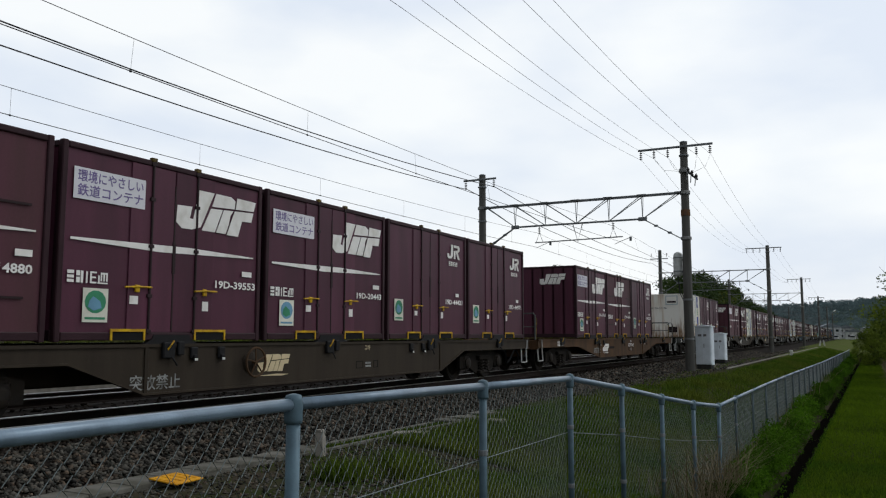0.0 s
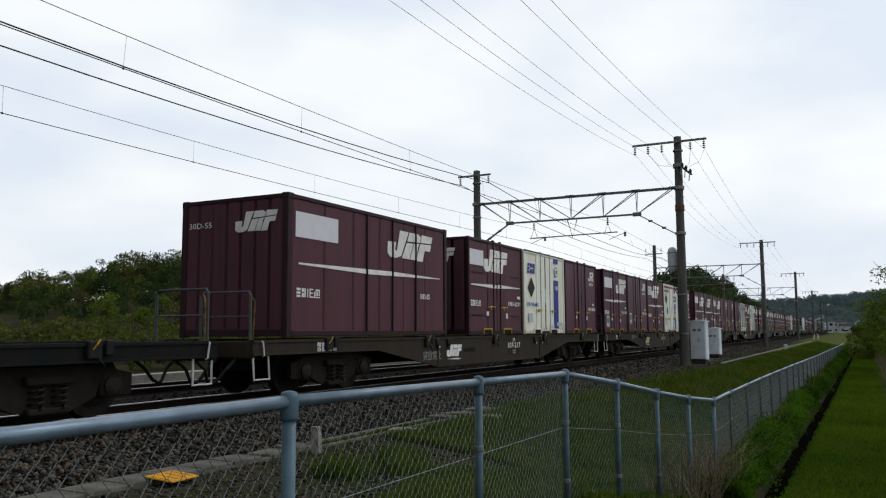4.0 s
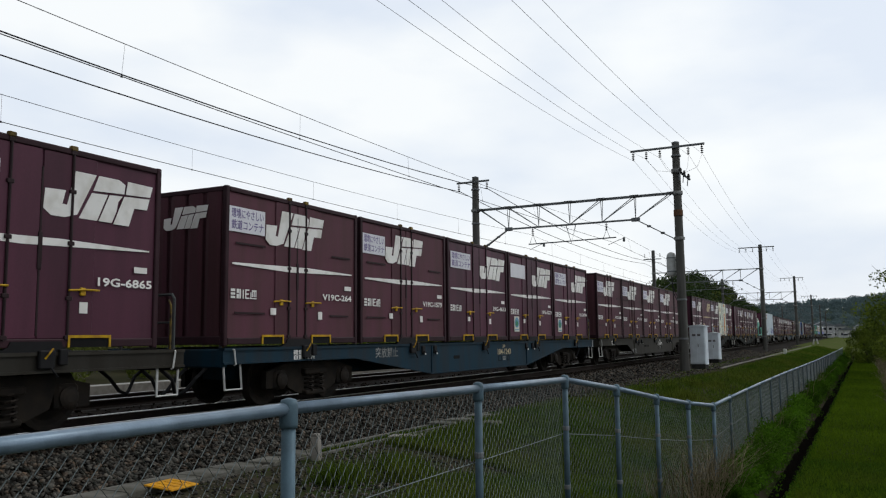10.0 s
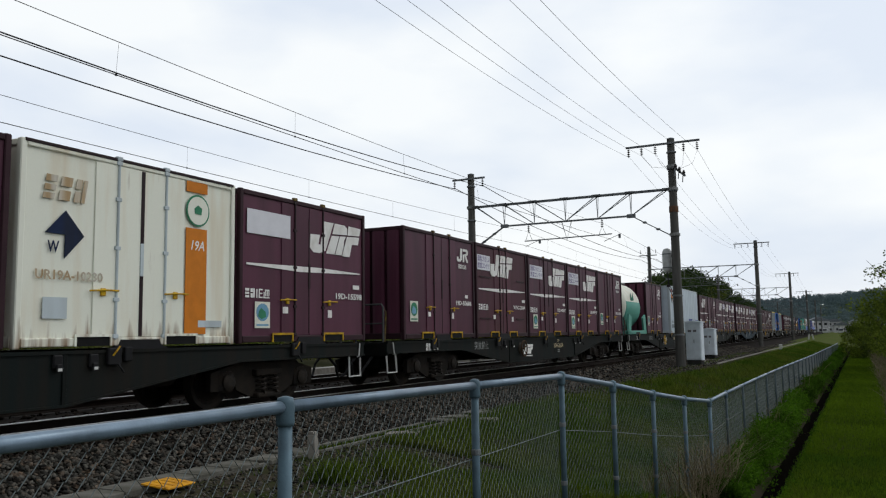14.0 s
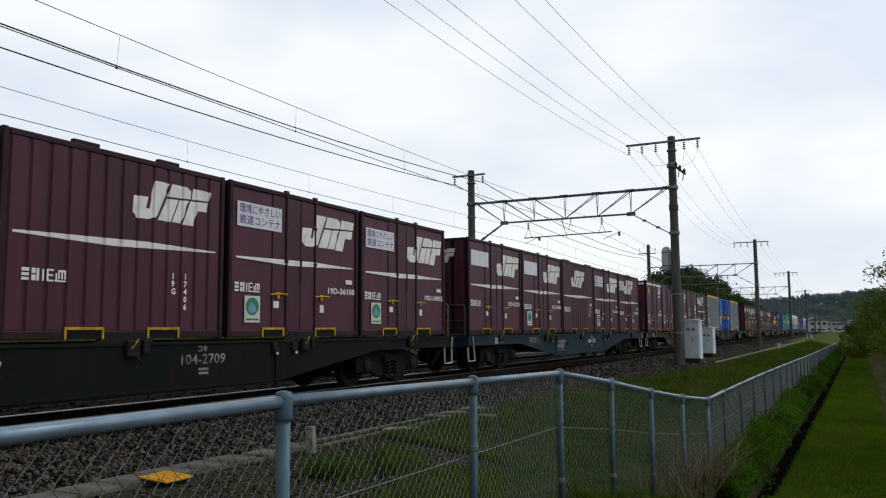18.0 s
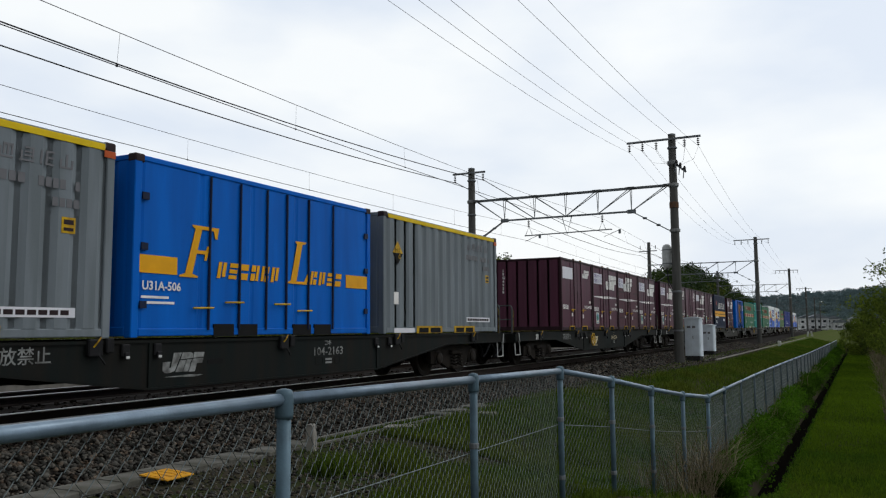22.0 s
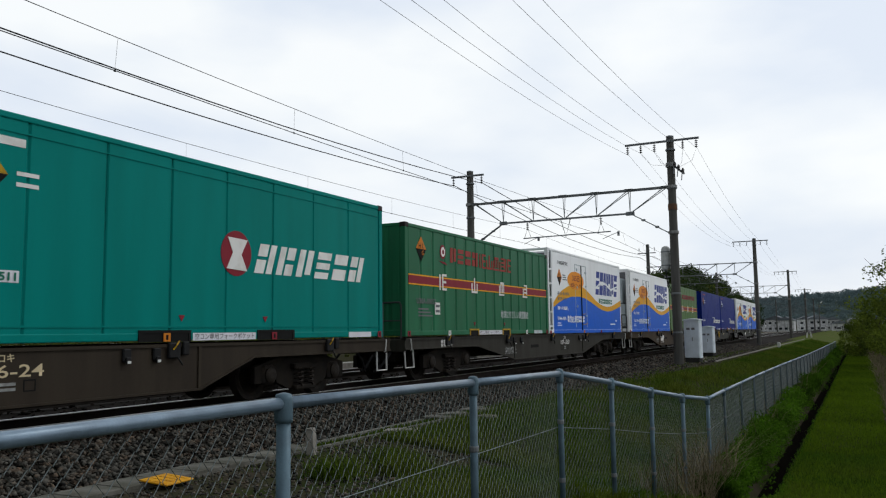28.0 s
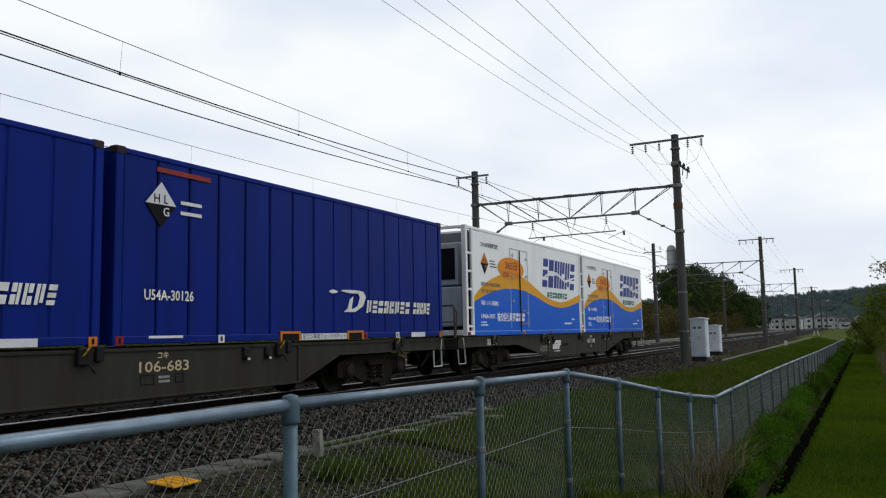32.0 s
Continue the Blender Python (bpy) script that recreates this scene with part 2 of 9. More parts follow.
RAIL_TOP = material("polished_rail_head", (0.42, 0.41, 0.40), 0.28, metal=0.9, vary=0.05, bump=0.02)
RAIL_WEB = material("rusty_rail_side", (0.024, 0.018, 0.015), 0.8, vary=0.15, scale=8, coat=0.1)
CONCRETE = material("weathered_concrete", (0.25, 0.235, 0.21), 0.9, vary=0.12, scale=5, grain=70, bump=0.3, second=(0.17, 0.16, 0.14))
POLE_MAT = material("grey_concrete_pole", (0.110, 0.110, 0.102), 0.85, vary=0.10, scale=2.5, grain=60, bump=0.2, second=(0.078, 0.076, 0.070), streak=3)
GALV = material("galvanised_steel", (0.20, 0.215, 0.225), 0.5, metal=0.35, vary=0.10, scale=6)
GALV_PIPE = material("blue_grey_fence_pipe", (0.095, 0.152, 0.1881), 0.42, metal=0.2, vary=0.14, scale=9, grain=90, bump=0.10, second=(0.0741, 0.114, 0.1406))
# glossier than the posts, with sky gleam also lifted into a paler base colour
RAIL_PIPE = material("skylit_fence_rail", (0.1575, 0.2205, 0.2835), 0.34, metal=0.35, vary=0.12, scale=9, grain=90, bump=0.10, second=(0.1125, 0.1575, 0.2025), coat=0.5)
DULL_POST = material("dull_fence_post", (0.075, 0.105, 0.115), 0.6, vary=0.2, scale=6)
CHAIN = material("chain_link_wire", (0.161, 0.1886, 0.1886), 0.5, metal=0.2, vary=0.06, bump=0.0)
BAND_GREY = material("pale_galvanised_band", (0.30, 0.31, 0.31), 0.6, metal=0.2, vary=0.12, scale=9, second=(0.20, 0.20, 0.19))
RUST_BAND = material("rusty_orange_band", (0.16, 0.075, 0.035), 0.8, vary=0.2, scale=12, second=(0.09, 0.06, 0.045))
PALE_DRUM = material("pale_drum_paint", (0.60, 0.63, 0.63), 0.5, vary=0.08, scale=5, second=(0.46, 0.48, 0.47))
WIRE = material("overhead_wire", (0.028, 0.029, 0.032), 0.6, vary=0.05, bump=0.0)
PORCELAIN = material("brown_grey_insulator", (0.055, 0.052, 0.050), 0.35, vary=0.08, bump=0.0)
DARK_PLINTH = material("dark_grimy_plinth", (0.035, 0.036, 0.034), 0.9, vary=0.2, scale=6)
CABINET = material("pale_cabinet_paint", (0.70, 0.77, 0.83), 0.45, vary=0.05, scale=3, bump=0.03, second=(0.60, 0.66, 0.71))
MARKER_YELLOW = material("yellow_plate_paint", (0.68, 0.33, 0.015), 0.55, vary=0.06, scale=14, second=(0.50, 0.23, 0.02))
STONE = material("ballast_stone", (0.052, 0.049, 0.042), 0.9, vary=0.98, scale=7, grain=50, bump=0.3, second=(0.092, 0.058, 0.036), patch=0.64, island=True, coat=0.12)
# stones by the rails: the shade under the train is put into their colour
TRACK_STONE = material("shade_darkened_stone", (0.018, 0.016, 0.014), 0.9, vary=0.5, scale=9, grain=50, bump=0.3, second=(0.026, 0.019, 0.014), island=True, coat=0.06)
# bed base kept near-black for the shade beneath wagons and between stones
BED = material("ballast_bed", (0.0119, 0.0102, 0.00935), 0.95, coat=0.03, vary=0.2, scale=8, grain=30, bump=0.6, second=(0.0204, 0.017, 0.0136))
SOIL = material("meadow_ground", (0.0204, 0.0306, 0.00765), 0.95, vary=0.25, scale=1.1, grain=14, bump=0.5, second=(0.0425, 0.03655, 0.02635), patch=0.48, coat=0.0)
MEADOW = material("far_meadow", (0.060, 0.088, 0.022), 0.95, vary=0.25, scale=0.3, grain=6, bump=0.5, second=(0.085, 0.088, 0.040), coat=0.0)
GRASS = material("grass_blades", (0.04576, 0.09504, 0.0088), 0.85, vary=0.45, scale=0.35, grain=5, bump=0.0, second=(0.0924, 0.1188, 0.0176), island=True, coat=0.02, see_through=0.35)
# brighter, yellower green than GRASS, used on the path alone
PATH_GRASS = material("bright_path_grass", (0.088, 0.150, 0.008), 0.85, vary=0.36, scale=0.45, grain=5, bump=0.0, second=(0.050, 0.090, 0.006), patch=0.54, island=True, coat=0.02, see_through=0.4)
DRY_GRASS = material("dry_grass_blades", (0.20, 0.165, 0.10), 0.7, vary=0.25, scale=0.6, grain=5, bump=0.0, island=True)
HERB = material("low_weed_leaves", (0.0605, 0.1408, 0.0088), 0.85, coat=0.03, vary=0.45, scale=0.5, grain=5, bump=0.0, island=True, see_through=0.4)
LEAF_DARK = material("dark_woodland_leaves", (0.030, 0.052, 0.020), 0.8, coat=0.03, vary=0.35, scale=0.10, grain=1.0, bump=0.0, second=(0.052, 0.078, 0.022), island=True, see_through=0.25)
LEAF_LIGHT = material("spring_woodland_leaves", (0.105, 0.150, 0.020), 0.8, coat=0.03, vary=0.35, scale=0.12, grain=1.0, bump=0.0, second=(0.095, 0.092, 0.034), island=True, see_through=0.35)
LEAF_BROWN = material("bamboo_and_scrub_leaves", (0.100, 0.100, 0.032), 0.8, coat=0.03, vary=0.35, scale=0.12, grain=1.0, bump=0.0, second=(0.105, 0.070, 0.036), island=True, see_through=0.25)
LEAF_BUSH = material("hedge_leaves", (0.170, 0.225, 0.026), 0.8, coat=0.04, vary=0.45, scale=0.9, grain=3.0, bump=0.0, second=(0.060, 0.088, 0.016), patch=0.47, island=True, see_through=0.45)
# aerial haze over the far ridge is painted in as a paler, bluer leaf colour
LEAF_HAZED = material("haze_tinted_hill_woods", (0.150, 0.205, 0.215), 0.95, coat=0.0, vary=0.14, scale=0.02, grain=0.3, bump=0.0, second=(0.120, 0.170, 0.180), island=True, see_through=0.3)
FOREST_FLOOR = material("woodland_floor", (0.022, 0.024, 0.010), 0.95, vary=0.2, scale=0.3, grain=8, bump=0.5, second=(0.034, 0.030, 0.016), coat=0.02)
OLD_CONCRETE = material("dirty_trough_concrete", (0.150, 0.145, 0.128), 0.92, vary=0.2, scale=3.5, grain=50, bump=0.35, second=(0.085, 0.082, 0.066), patch=0.5)
BARK = material("bark", (0.055, 0.042, 0.032), 0.9, vary=0.15, scale=8)
PALE_GRAVEL = material("pale_lane_gravel", (0.34, 0.33, 0.31), 0.95, vary=0.12, scale=3, grain=30, bump=0.4)
HOUSE_WALL = material("pale_house_wall", (0.78, 0.79, 0.80), 0.8, vary=0.3, scale=2)
HOUSE_ROOF = material("grey_roof_tiles", (0.17, 0.19, 0.21), 0.7, vary=0.3, scale=2)
PANE = material("dark_window_pane", (0.02, 0.025, 0.03), 0.12, vary=0.1, bump=0.0)
CAR_PAINT = material("white_car_paint", (0.70, 0.71, 0.72), 0.3, vary=0.2, bump=0.0)
DITCH = material("near_black_ditch_floor", (0.007, 0.0065, 0.005), 0.95, vary=0.2, scale=3, grain=30, bump=0.4, coat=0.0)

# ---- building helpers ----
MESHES = {}


class Shape:
    """Vertices and faces gathered for one mesh."""

    def __init__(self):
        self.v, self.f = [], []

    def add(self, verts, faces):
        k = len(self.v)
        self.v += [tuple(p) for p in verts]
        self.f += [tuple(i + k for i in f) for f in faces]
        return self

    def box(self, x0, x1, y0, y1, z0, z1, c=0.0):
        """A block, with its edges chamfered by c."""
        if c <= 0:
            p = [(x, y, z) for z in (z0, z1) for y in (y0, y1) for x in (x0, x1)]
            return self.add(p, [(0, 2, 3, 1), (4, 5, 7, 6), (0, 1, 5, 4), (2, 6, 7, 3), (0, 4, 6, 2), (1, 3, 7, 5)])
        c = min(c, (x1 - x0) * 0.45, (y1 - y0) * 0.45, (z1 - z0) * 0.45)
        ring = lambda a: [(x0 + c + a, y0 + a), (x1 - c - a, y0 + a), (x1 - a, y0 + c + a), (x1 - a, y1 - c - a),
                          (x1 - c - a, y1 - a), (x0 + c + a, y1 - a), (x0 + a, y1 - c - a), (x0 + a, y0 + c + a)]
        rows = []
        for z, a in ((z0, c * 0.6), (z0 + c, 0.0), (z1 - c, 0.0), (z1, c * 0.6)):
            rows.append([(x, y, z) for x, y in ring(a)])
        faces = [tuple(range(7, -1, -1)), tuple(range(24, 32))]
        for r in range(3):
            faces += [(r * 8 + i, r * 8 + (i + 1) % 8, r * 8 + 8 + (i + 1) % 8, r * 8 + 8 + i) for i in range(8)]
        return self.add([p for row in rows for p in row], faces)

    def tube(self, pts, r, sides=6, r_end=None, caps=True):
        pts = [Vector(p) for p in pts]
        out = []
        for i, p in enumerate(pts):
            d = (pts[min(i + 1, len(pts) - 1)] - pts[max(i - 1, 0)]).normalized()
            u = d.cross(Vector((0, 0, 1)) if abs(d.z) < 0.9 else Vector((1, 0, 0))).normalized()
            w = d.cross(u)
            rr = r if r_end is None else r + (r_end - r) * i / (len(pts) - 1)
            out += [p + rr * (math.cos(2 * math.pi * k / sides) * u + math.sin(2 * math.pi * k / sides) * w) for k in range(sides)]
        f = []
        for i in range(len(pts) - 1):
            f += [(i * sides + k, i * sides + k + sides, i * sides + (k + 1) % sides + sides, i * sides + (k + 1) % sides) for k in range(sides)]
        if caps:
            f += [tuple(range(sides)), tuple(range(len(out) - 1, len(out) - 1 - sides, -1))]
        return self.add(out, f)

    def slab(self, outline, thick, place):
        """A flat outline (u, v), thick along w; place(u, v, w) gives the point."""
        n = len(outline)
        p = [place(u, v, 0.0) for u, v in outline] + [place(u, v, thick) for u, v in outline]
        return self.add(p, [tuple(range(n - 1, -1, -1)), tuple(range(n, 2 * n))] + [(i, (i + 1) % n, n + (i + 1) % n, n + i) for i in range(n)])

    def lathe(self, profile, sides=16, axis="z", at=(0, 0, 0)):
        """A turned form from (radius, height) pairs."""
        p = []
        for r, h in profile:
            for k in range(sides):
                a = 2 * math.pi * k / sides
                q = {"z": (r * math.cos(a), r * math.sin(a), h), "x": (h, r * math.cos(a), r * math.sin(a)), "y": (r * math.sin(a), h, r * math.cos(a))}[axis]
                p.append((q[0] + at[0], q[1] + at[1], q[2] + at[2]))
        f = [(i * sides + k, i * sides + (k + 1) % sides, (i + 1) * sides + (k + 1) % sides, (i + 1) * sides + k) for i in range(len(profile) - 1) for k in range(sides)]
        return self.add(p, f + [tuple(range(sides - 1, -1, -1)), tuple(range((len(profile) - 1) * sides, len(profile) * sides))])

    def mesh(self, name, mat, smooth=False):
        me = bpy.data.meshes.new(name)
        me.from_pydata(self.v, [], self.f)
        me.materials.append(mat)
        if smooth:
            me.polygons.foreach_set("use_smooth", [True] * len(me.polygons))
        me.update()
        return me


def part(name, shape, mat, parent=None, label="", at=None, smooth=False, key=None):
    """One mesh object under a thing or a part. A key shares the mesh between alike parts."""
    if key is not None and key in MESHES:
        me = MESHES[key]
    else:
        sh = shape() if callable(shape) else shape
        me = sh if isinstance(sh, bpy.types.Mesh) else sh.mesh(name, mat, smooth)
        if key is not None:
            MESHES[key] = me
    ob = new(name, me)
    if at is not None:
        ob.matrix_basis = at
    ob.parent = parent
    if label:
        ob["label"] = label
    return ob


def near_side(x):
    """Puts an outline on the side of a thing that faces the path: u along the line, v up."""
    return lambda u, v, w: (x + w, u, v)


def front_end(y):
    return lambda u, v, w: (u, y - w, v)


def lettering(text, size, mat, place, width=None, bold=0.0):
    """Flat raised writing as one mesh, its left foot at the place's origin."""
    cu = bpy.data.curves.new("writing", "FONT")
    cu.body, cu.size, cu.resolution_u, cu.fill_mode, cu.offset = text, size, 2, "FRONT", bold
    ob = bpy.data.objects.new("writing", cu)
    scene.collection.objects.link(ob)
    me = bpy.data.meshes.new_from_object(ob.evaluated_get(bpy.context.evaluated_depsgraph_get()))
    bpy.data.objects.remove(ob)
    n = len(me.vertices)
    co = np.empty(n * 3)
    me.vertices.foreach_get("co", co)
    co = co.reshape(-1, 3)
    if n and width:
        co[:, 0] *= width / max(1e-6, co[:, 0].max())
    me.vertices.foreach_set("co", np.array([place(u, v, 0.0) for u, v, _ in co]).ravel() if n else co.ravel())
    me.materials.clear()
    me.materials.append(mat)
    me.update()
    return me


def soup(name, verts, faces_per, mat):
    """One mesh out of numpy arrays: verts (n, k, 3), each k points one face."""
    n, k, _ = verts.shape
    me = bpy.data.meshes.new(name)
    me.vertices.add(n * k)
    me.vertices.foreach_set("co", verts.reshape(-1).astype(np.float32))
    me.loops.add(n * k)
    me.loops.foreach_set("vertex_index", np.arange(n * k, dtype=np.int32))
    me.polygons.add(n)
    me.polygons.foreach_set("loop_start", np.arange(0, n * k, k, dtype=np.int32))
    me.materials.append(mat)
    me.update(calc_edges=True)
    return me


def joined(name, verts, faces, mat):
    """One mesh out of many alike pieces: verts (n, p, 3), faces (m, k) within a piece."""
    n, p, _ = verts.shape
    faces = np.asarray(faces)
    me = bpy.data.meshes.new(name)
    me.vertices.add(n * p)
    me.vertices.foreach_set("co", verts.reshape(-1).astype(np.float32))
    idx = (faces[None] + (np.arange(n) * p)[:, None, None]).reshape(-1)
    me.loops.add(len(idx))
    me.loops.foreach_set("vertex_index", idx.astype(np.int32))
    me.polygons.add(n * len(faces))
    me.polygons.foreach_set("loop_start", np.arange(0, len(idx), faces.shape[1], dtype=np.int32))
    me.materials.append(mat)
    me.update(calc_edges=True)
    return me


# ---- the line: a slight curve to the left, then straight ----
CURVE, CURVE_END = 0.000295, 40.0
AXIS, AXIS_FAR = -9.844, -13.70


def on_line(s, off=0.0):
    """The point at s metres along the near track, off metres to its right, and the line's heading in degrees."""
    a = CURVE * min(s, CURVE_END)
    on = max(0.0, s - CURVE_END)
    return (AXIS - (1 - math.cos(a)) / CURVE - on * math.sin(a) + off * math.cos(a), math.sin(a) / CURVE + on * math.cos(a) + off * math.sin(a), math.degrees(a))


def bend(y):
    """How far the line has swung to the left at y metres ahead."""
    near = np.minimum(y, CURVE_END)
    return -CURVE * near * near / 2 - CURVE * CURVE_END * np.maximum(0.0, y - CURVE_END)


def step(a, b, v):
    u = np.clip((v - a) / (b - a), 0, 1)
    return u * u * (3 - 2 * u)


def lane(y):
    """The fence, ditch and path draw away to the right by this much."""
    return 0.0078 * np.clip(np.asarray(y, float) - 12.0, 0, 120)


def ground_z(x, y):
    """The height of the ground, in metres over the rails."""
    x, y = np.asarray(x, float), np.asarray(y, float)
    xs = x - bend(np.clip(y, -100, 400))
    bank = -0.50 - 0.66 * step(6.3, 11.6, y)                    # at the fence
    xl = x - lane(y)
    side = -0.46 + (bank + 0.46) * step(-6.2, -2.2, xl)
    z = np.where(xs < -6.2, -0.46, side)
    z = z - 0.42 * np.exp(-((xl + 1.17) / 0.17) ** 2) * step(7.0, 12.0, y)     # the ditch beside the path
    z = z - 0.04 * step(-1.0, -0.2, xl) * step(6.3, 11.6, y)
    z = np.where((xs > -16.6) & (xs < -7.0), -0.50, z)
    z = z + 0.0213 * np.clip(x + 8.62, -8.0, 14.0)                              # the land rises a little away from the line
    z = z + 11.0 * np.exp(-((x + 88) ** 2 / (2 * 32.0 ** 2) + (y - 122) ** 2 / (2 * 42.0 ** 2))) * step(24, 40, -x)
    z = z + 10.5 * np.exp(-((x + 42) ** 2 / (2 * 10.0 ** 2) + (y - 235) ** 2 / (2 * 46.0 ** 2))) * step(24, 36, -x)
    z = z + 5.0 * step(90, 200, -x) + 30.0 * step(470, 700, y) * (0.75 + 0.25 * np.sin(x * 0.011)) + 14 * step(260, 700, -x)
    return z


def ground():
    xs = np.concatenate([-np.geomspace(2400, 30, 26), np.arange(-28, -17, 1.4), [-16.7, -16.5], np.arange(-15, -7.2, 1.3), [-7.05, -6.9], np.arange(-6.6, -2.2, 0.4),
                         np.arange(-2.1, -0.6, 0.08), np.arange(-0.4, 6, 0.5), np.geomspace(7, 2400, 22)])
    ys = np.concatenate([[-600, -200, -80], np.arange(-40, 0, 5), np.arange(0, 30, 0.5), np.arange(30, 120, 3), np.geomspace(122, 3600, 50)])
    gx, gy = np.meshgrid(xs, ys)
    px = gx + np.where(gx < -5.9, bend(np.clip(gy, -100, 400)) * (gx > -29), np.where(gx < 6, lane(gy), 0))
    gz = ground_z(px, gy)
    v = np.stack([px, gy, gz], -1).reshape(-1, 3)
    nx = len(xs)
    f = [(j * nx + i, j * nx + i + 1, (j + 1) * nx + i + 1, (j + 1) * nx + i) for j in range(len(ys) - 1) for i in range(nx - 1)]
    me = bpy.data.meshes.new("ground")
    me.from_pydata(v.tolist(), [], f)
    me.materials.append(SOIL)
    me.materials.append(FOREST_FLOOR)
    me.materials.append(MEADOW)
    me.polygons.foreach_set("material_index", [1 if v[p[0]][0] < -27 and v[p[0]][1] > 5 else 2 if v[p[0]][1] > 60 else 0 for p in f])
    me.polygons.foreach_set("use_smooth", [True] * len(me.polygons))
    return tagged(new("ground", me), "green meadow ground beside the railway, falling towards the path", "ground", kind="structure")


ground()


def strip(name, offs, zs, y0, y1, mat, label, category, stepy=6.0):
    """A long body that follows the line: a cross-section of offsets and heights."""
    ys = np.arange(y0, y1 + 0.1, stepy)
    sh = Shape()
    n = len(offs)
    v = [(o + bend(min(y, 400)), y, z) for y in ys for o, z in zip(offs, zs)]
    f = [(j * n + i, j * n + i + 1, (j + 1) * n + i + 1, (j + 1) * n + i) for j in range(len(ys) - 1) for i in range(n - 1)]
    sh.add(v, f)
    return tagged(new(name, sh.mesh(name, mat)), label, category, kind="structure")


strip("ballast_bed", (-16.6, -15.6, -12.2, -11.8, -8.1, -6.95), (-0.60, -0.22, -0.20, -0.20, -0.20, -0.45), -40, 600, BED, "dark crushed-stone bed under both tracks", "ballast")


def rail(name, off):
    head = Shape()
    ys = np.arange(-40, 601, 5.0)
    prof = [(-0.034, -0.012), (-0.034, 0.0), (0.034, 0.0), (0.034, -0.012)]
    web = [(-0.034, -0.012), (0.034, -0.012), (0.034, -0.038), (0.010, -0.045), (0.010, -0.13), (0.062, -0.15), (0.062, -0.16), (-0.062, -0.16), (-0.062, -0.15), (-0.010, -0.13), (-0.010, -0.045), (-0.034, -0.038)]
    thing = tagged(new(name), "long steel running rail with a polished head", "rail", group="running rails")
    for nm, pr, mat in (("rail_head", prof, RAIL_TOP), ("rail_web", web, RAIL_WEB)):
        sh, n = Shape(), len(pr)
        v = [(AXIS + off + a + bend(min(y, 400)), y, b) for y in ys for a, b in pr]
        sh.add(v, [(j * n + i, (j + 1) * n + i, (j + 1) * n + (i + 1) % n, j * n + (i + 1) % n) for j in range(len(ys) - 1) for i in range(n)])
        part(nm, sh, mat, thing)


for off in (-0.567, 0.567, AXIS_FAR - AXIS - 0.567, AXIS_FAR - AXIS + 0.567):
    rail("rail", off)


# ---- overhead line ----
# metres ahead, near mast, far mast, top of the far mast
MASTS = [(-8.4, -6.66, -16.6, 9.08), (36.2, -6.82, -16.7, 9.08), (82.4, -8.0, -18.2, 9.7), (130.4, -8.15, -18.4, 9.7), (195.0, -9.0, -19.3, 9.7), (262.0, -9.9, -20.2, 9.7), (330.0, -10.7, -21.0, 9.7)]
POLE_Y = [m[0] for m in MASTS]


def insulator(sh, x, y, z_top, length=0.42):
    for k in range(4):
        sh.lathe([(0.02, 0), (0.075, 0.012), (0.03, 0.05)], 8, "z", (x, y, z_top - 0.12 - k * 0.085))
    sh.tube([(x, y, z_top), (x, y, z_top - length)], 0.014, 5)


def catenary_mast(x, y, top, base, arms, arm_z, label):
    """A round concrete mast with a crossarm and its insulators."""
    mast = tagged(new("catenary_mast"), label, "mast", group="catenary masts")
    mast.matrix_basis = pose(x, y, base)
    h = top - base
    part("pole", lambda: Shape().lathe([(0.215, -0.35), (0.21, 0), (0.165, h - 0.03), (0.15, h)], 18), POLE_MAT, mast, smooth=True, key=("pole", round(h, 1)))
    part("pole_cap", lambda: Shape().lathe([(0.17, h), (0.17, h + 0.05), (0.05, h + 0.09)], 14), GALV, mast, key=("cap", round(h, 1)))
    z = arm_z - base
    part("crossarm", lambda: Shape().box(min(arms) - 0.12, max(arms) + 0.12, -0.24, -0.16, z - 0.045, z + 0.045, 0.01), GALV, mast, "dark steel angle crossarm", key=("arm", tuple(arms)))
    for a in arms:
        sh = Shape()
        insulator(sh, a, -0.20, z - 0.03)
        part("insulator", sh, PORCELAIN, mast)
    for k, zz in enumerate((1.4, 3.1, h - 4.3, h - 2.35, h - 0.62)):
        part("band", lambda: Shape().lathe([(0.20, 0), (0.218, 0.01), (0.218, 0.07), (0.20, 0.08)], 14), GALV, mast, at=pose(0, 0, zz), key="band")
    return mast


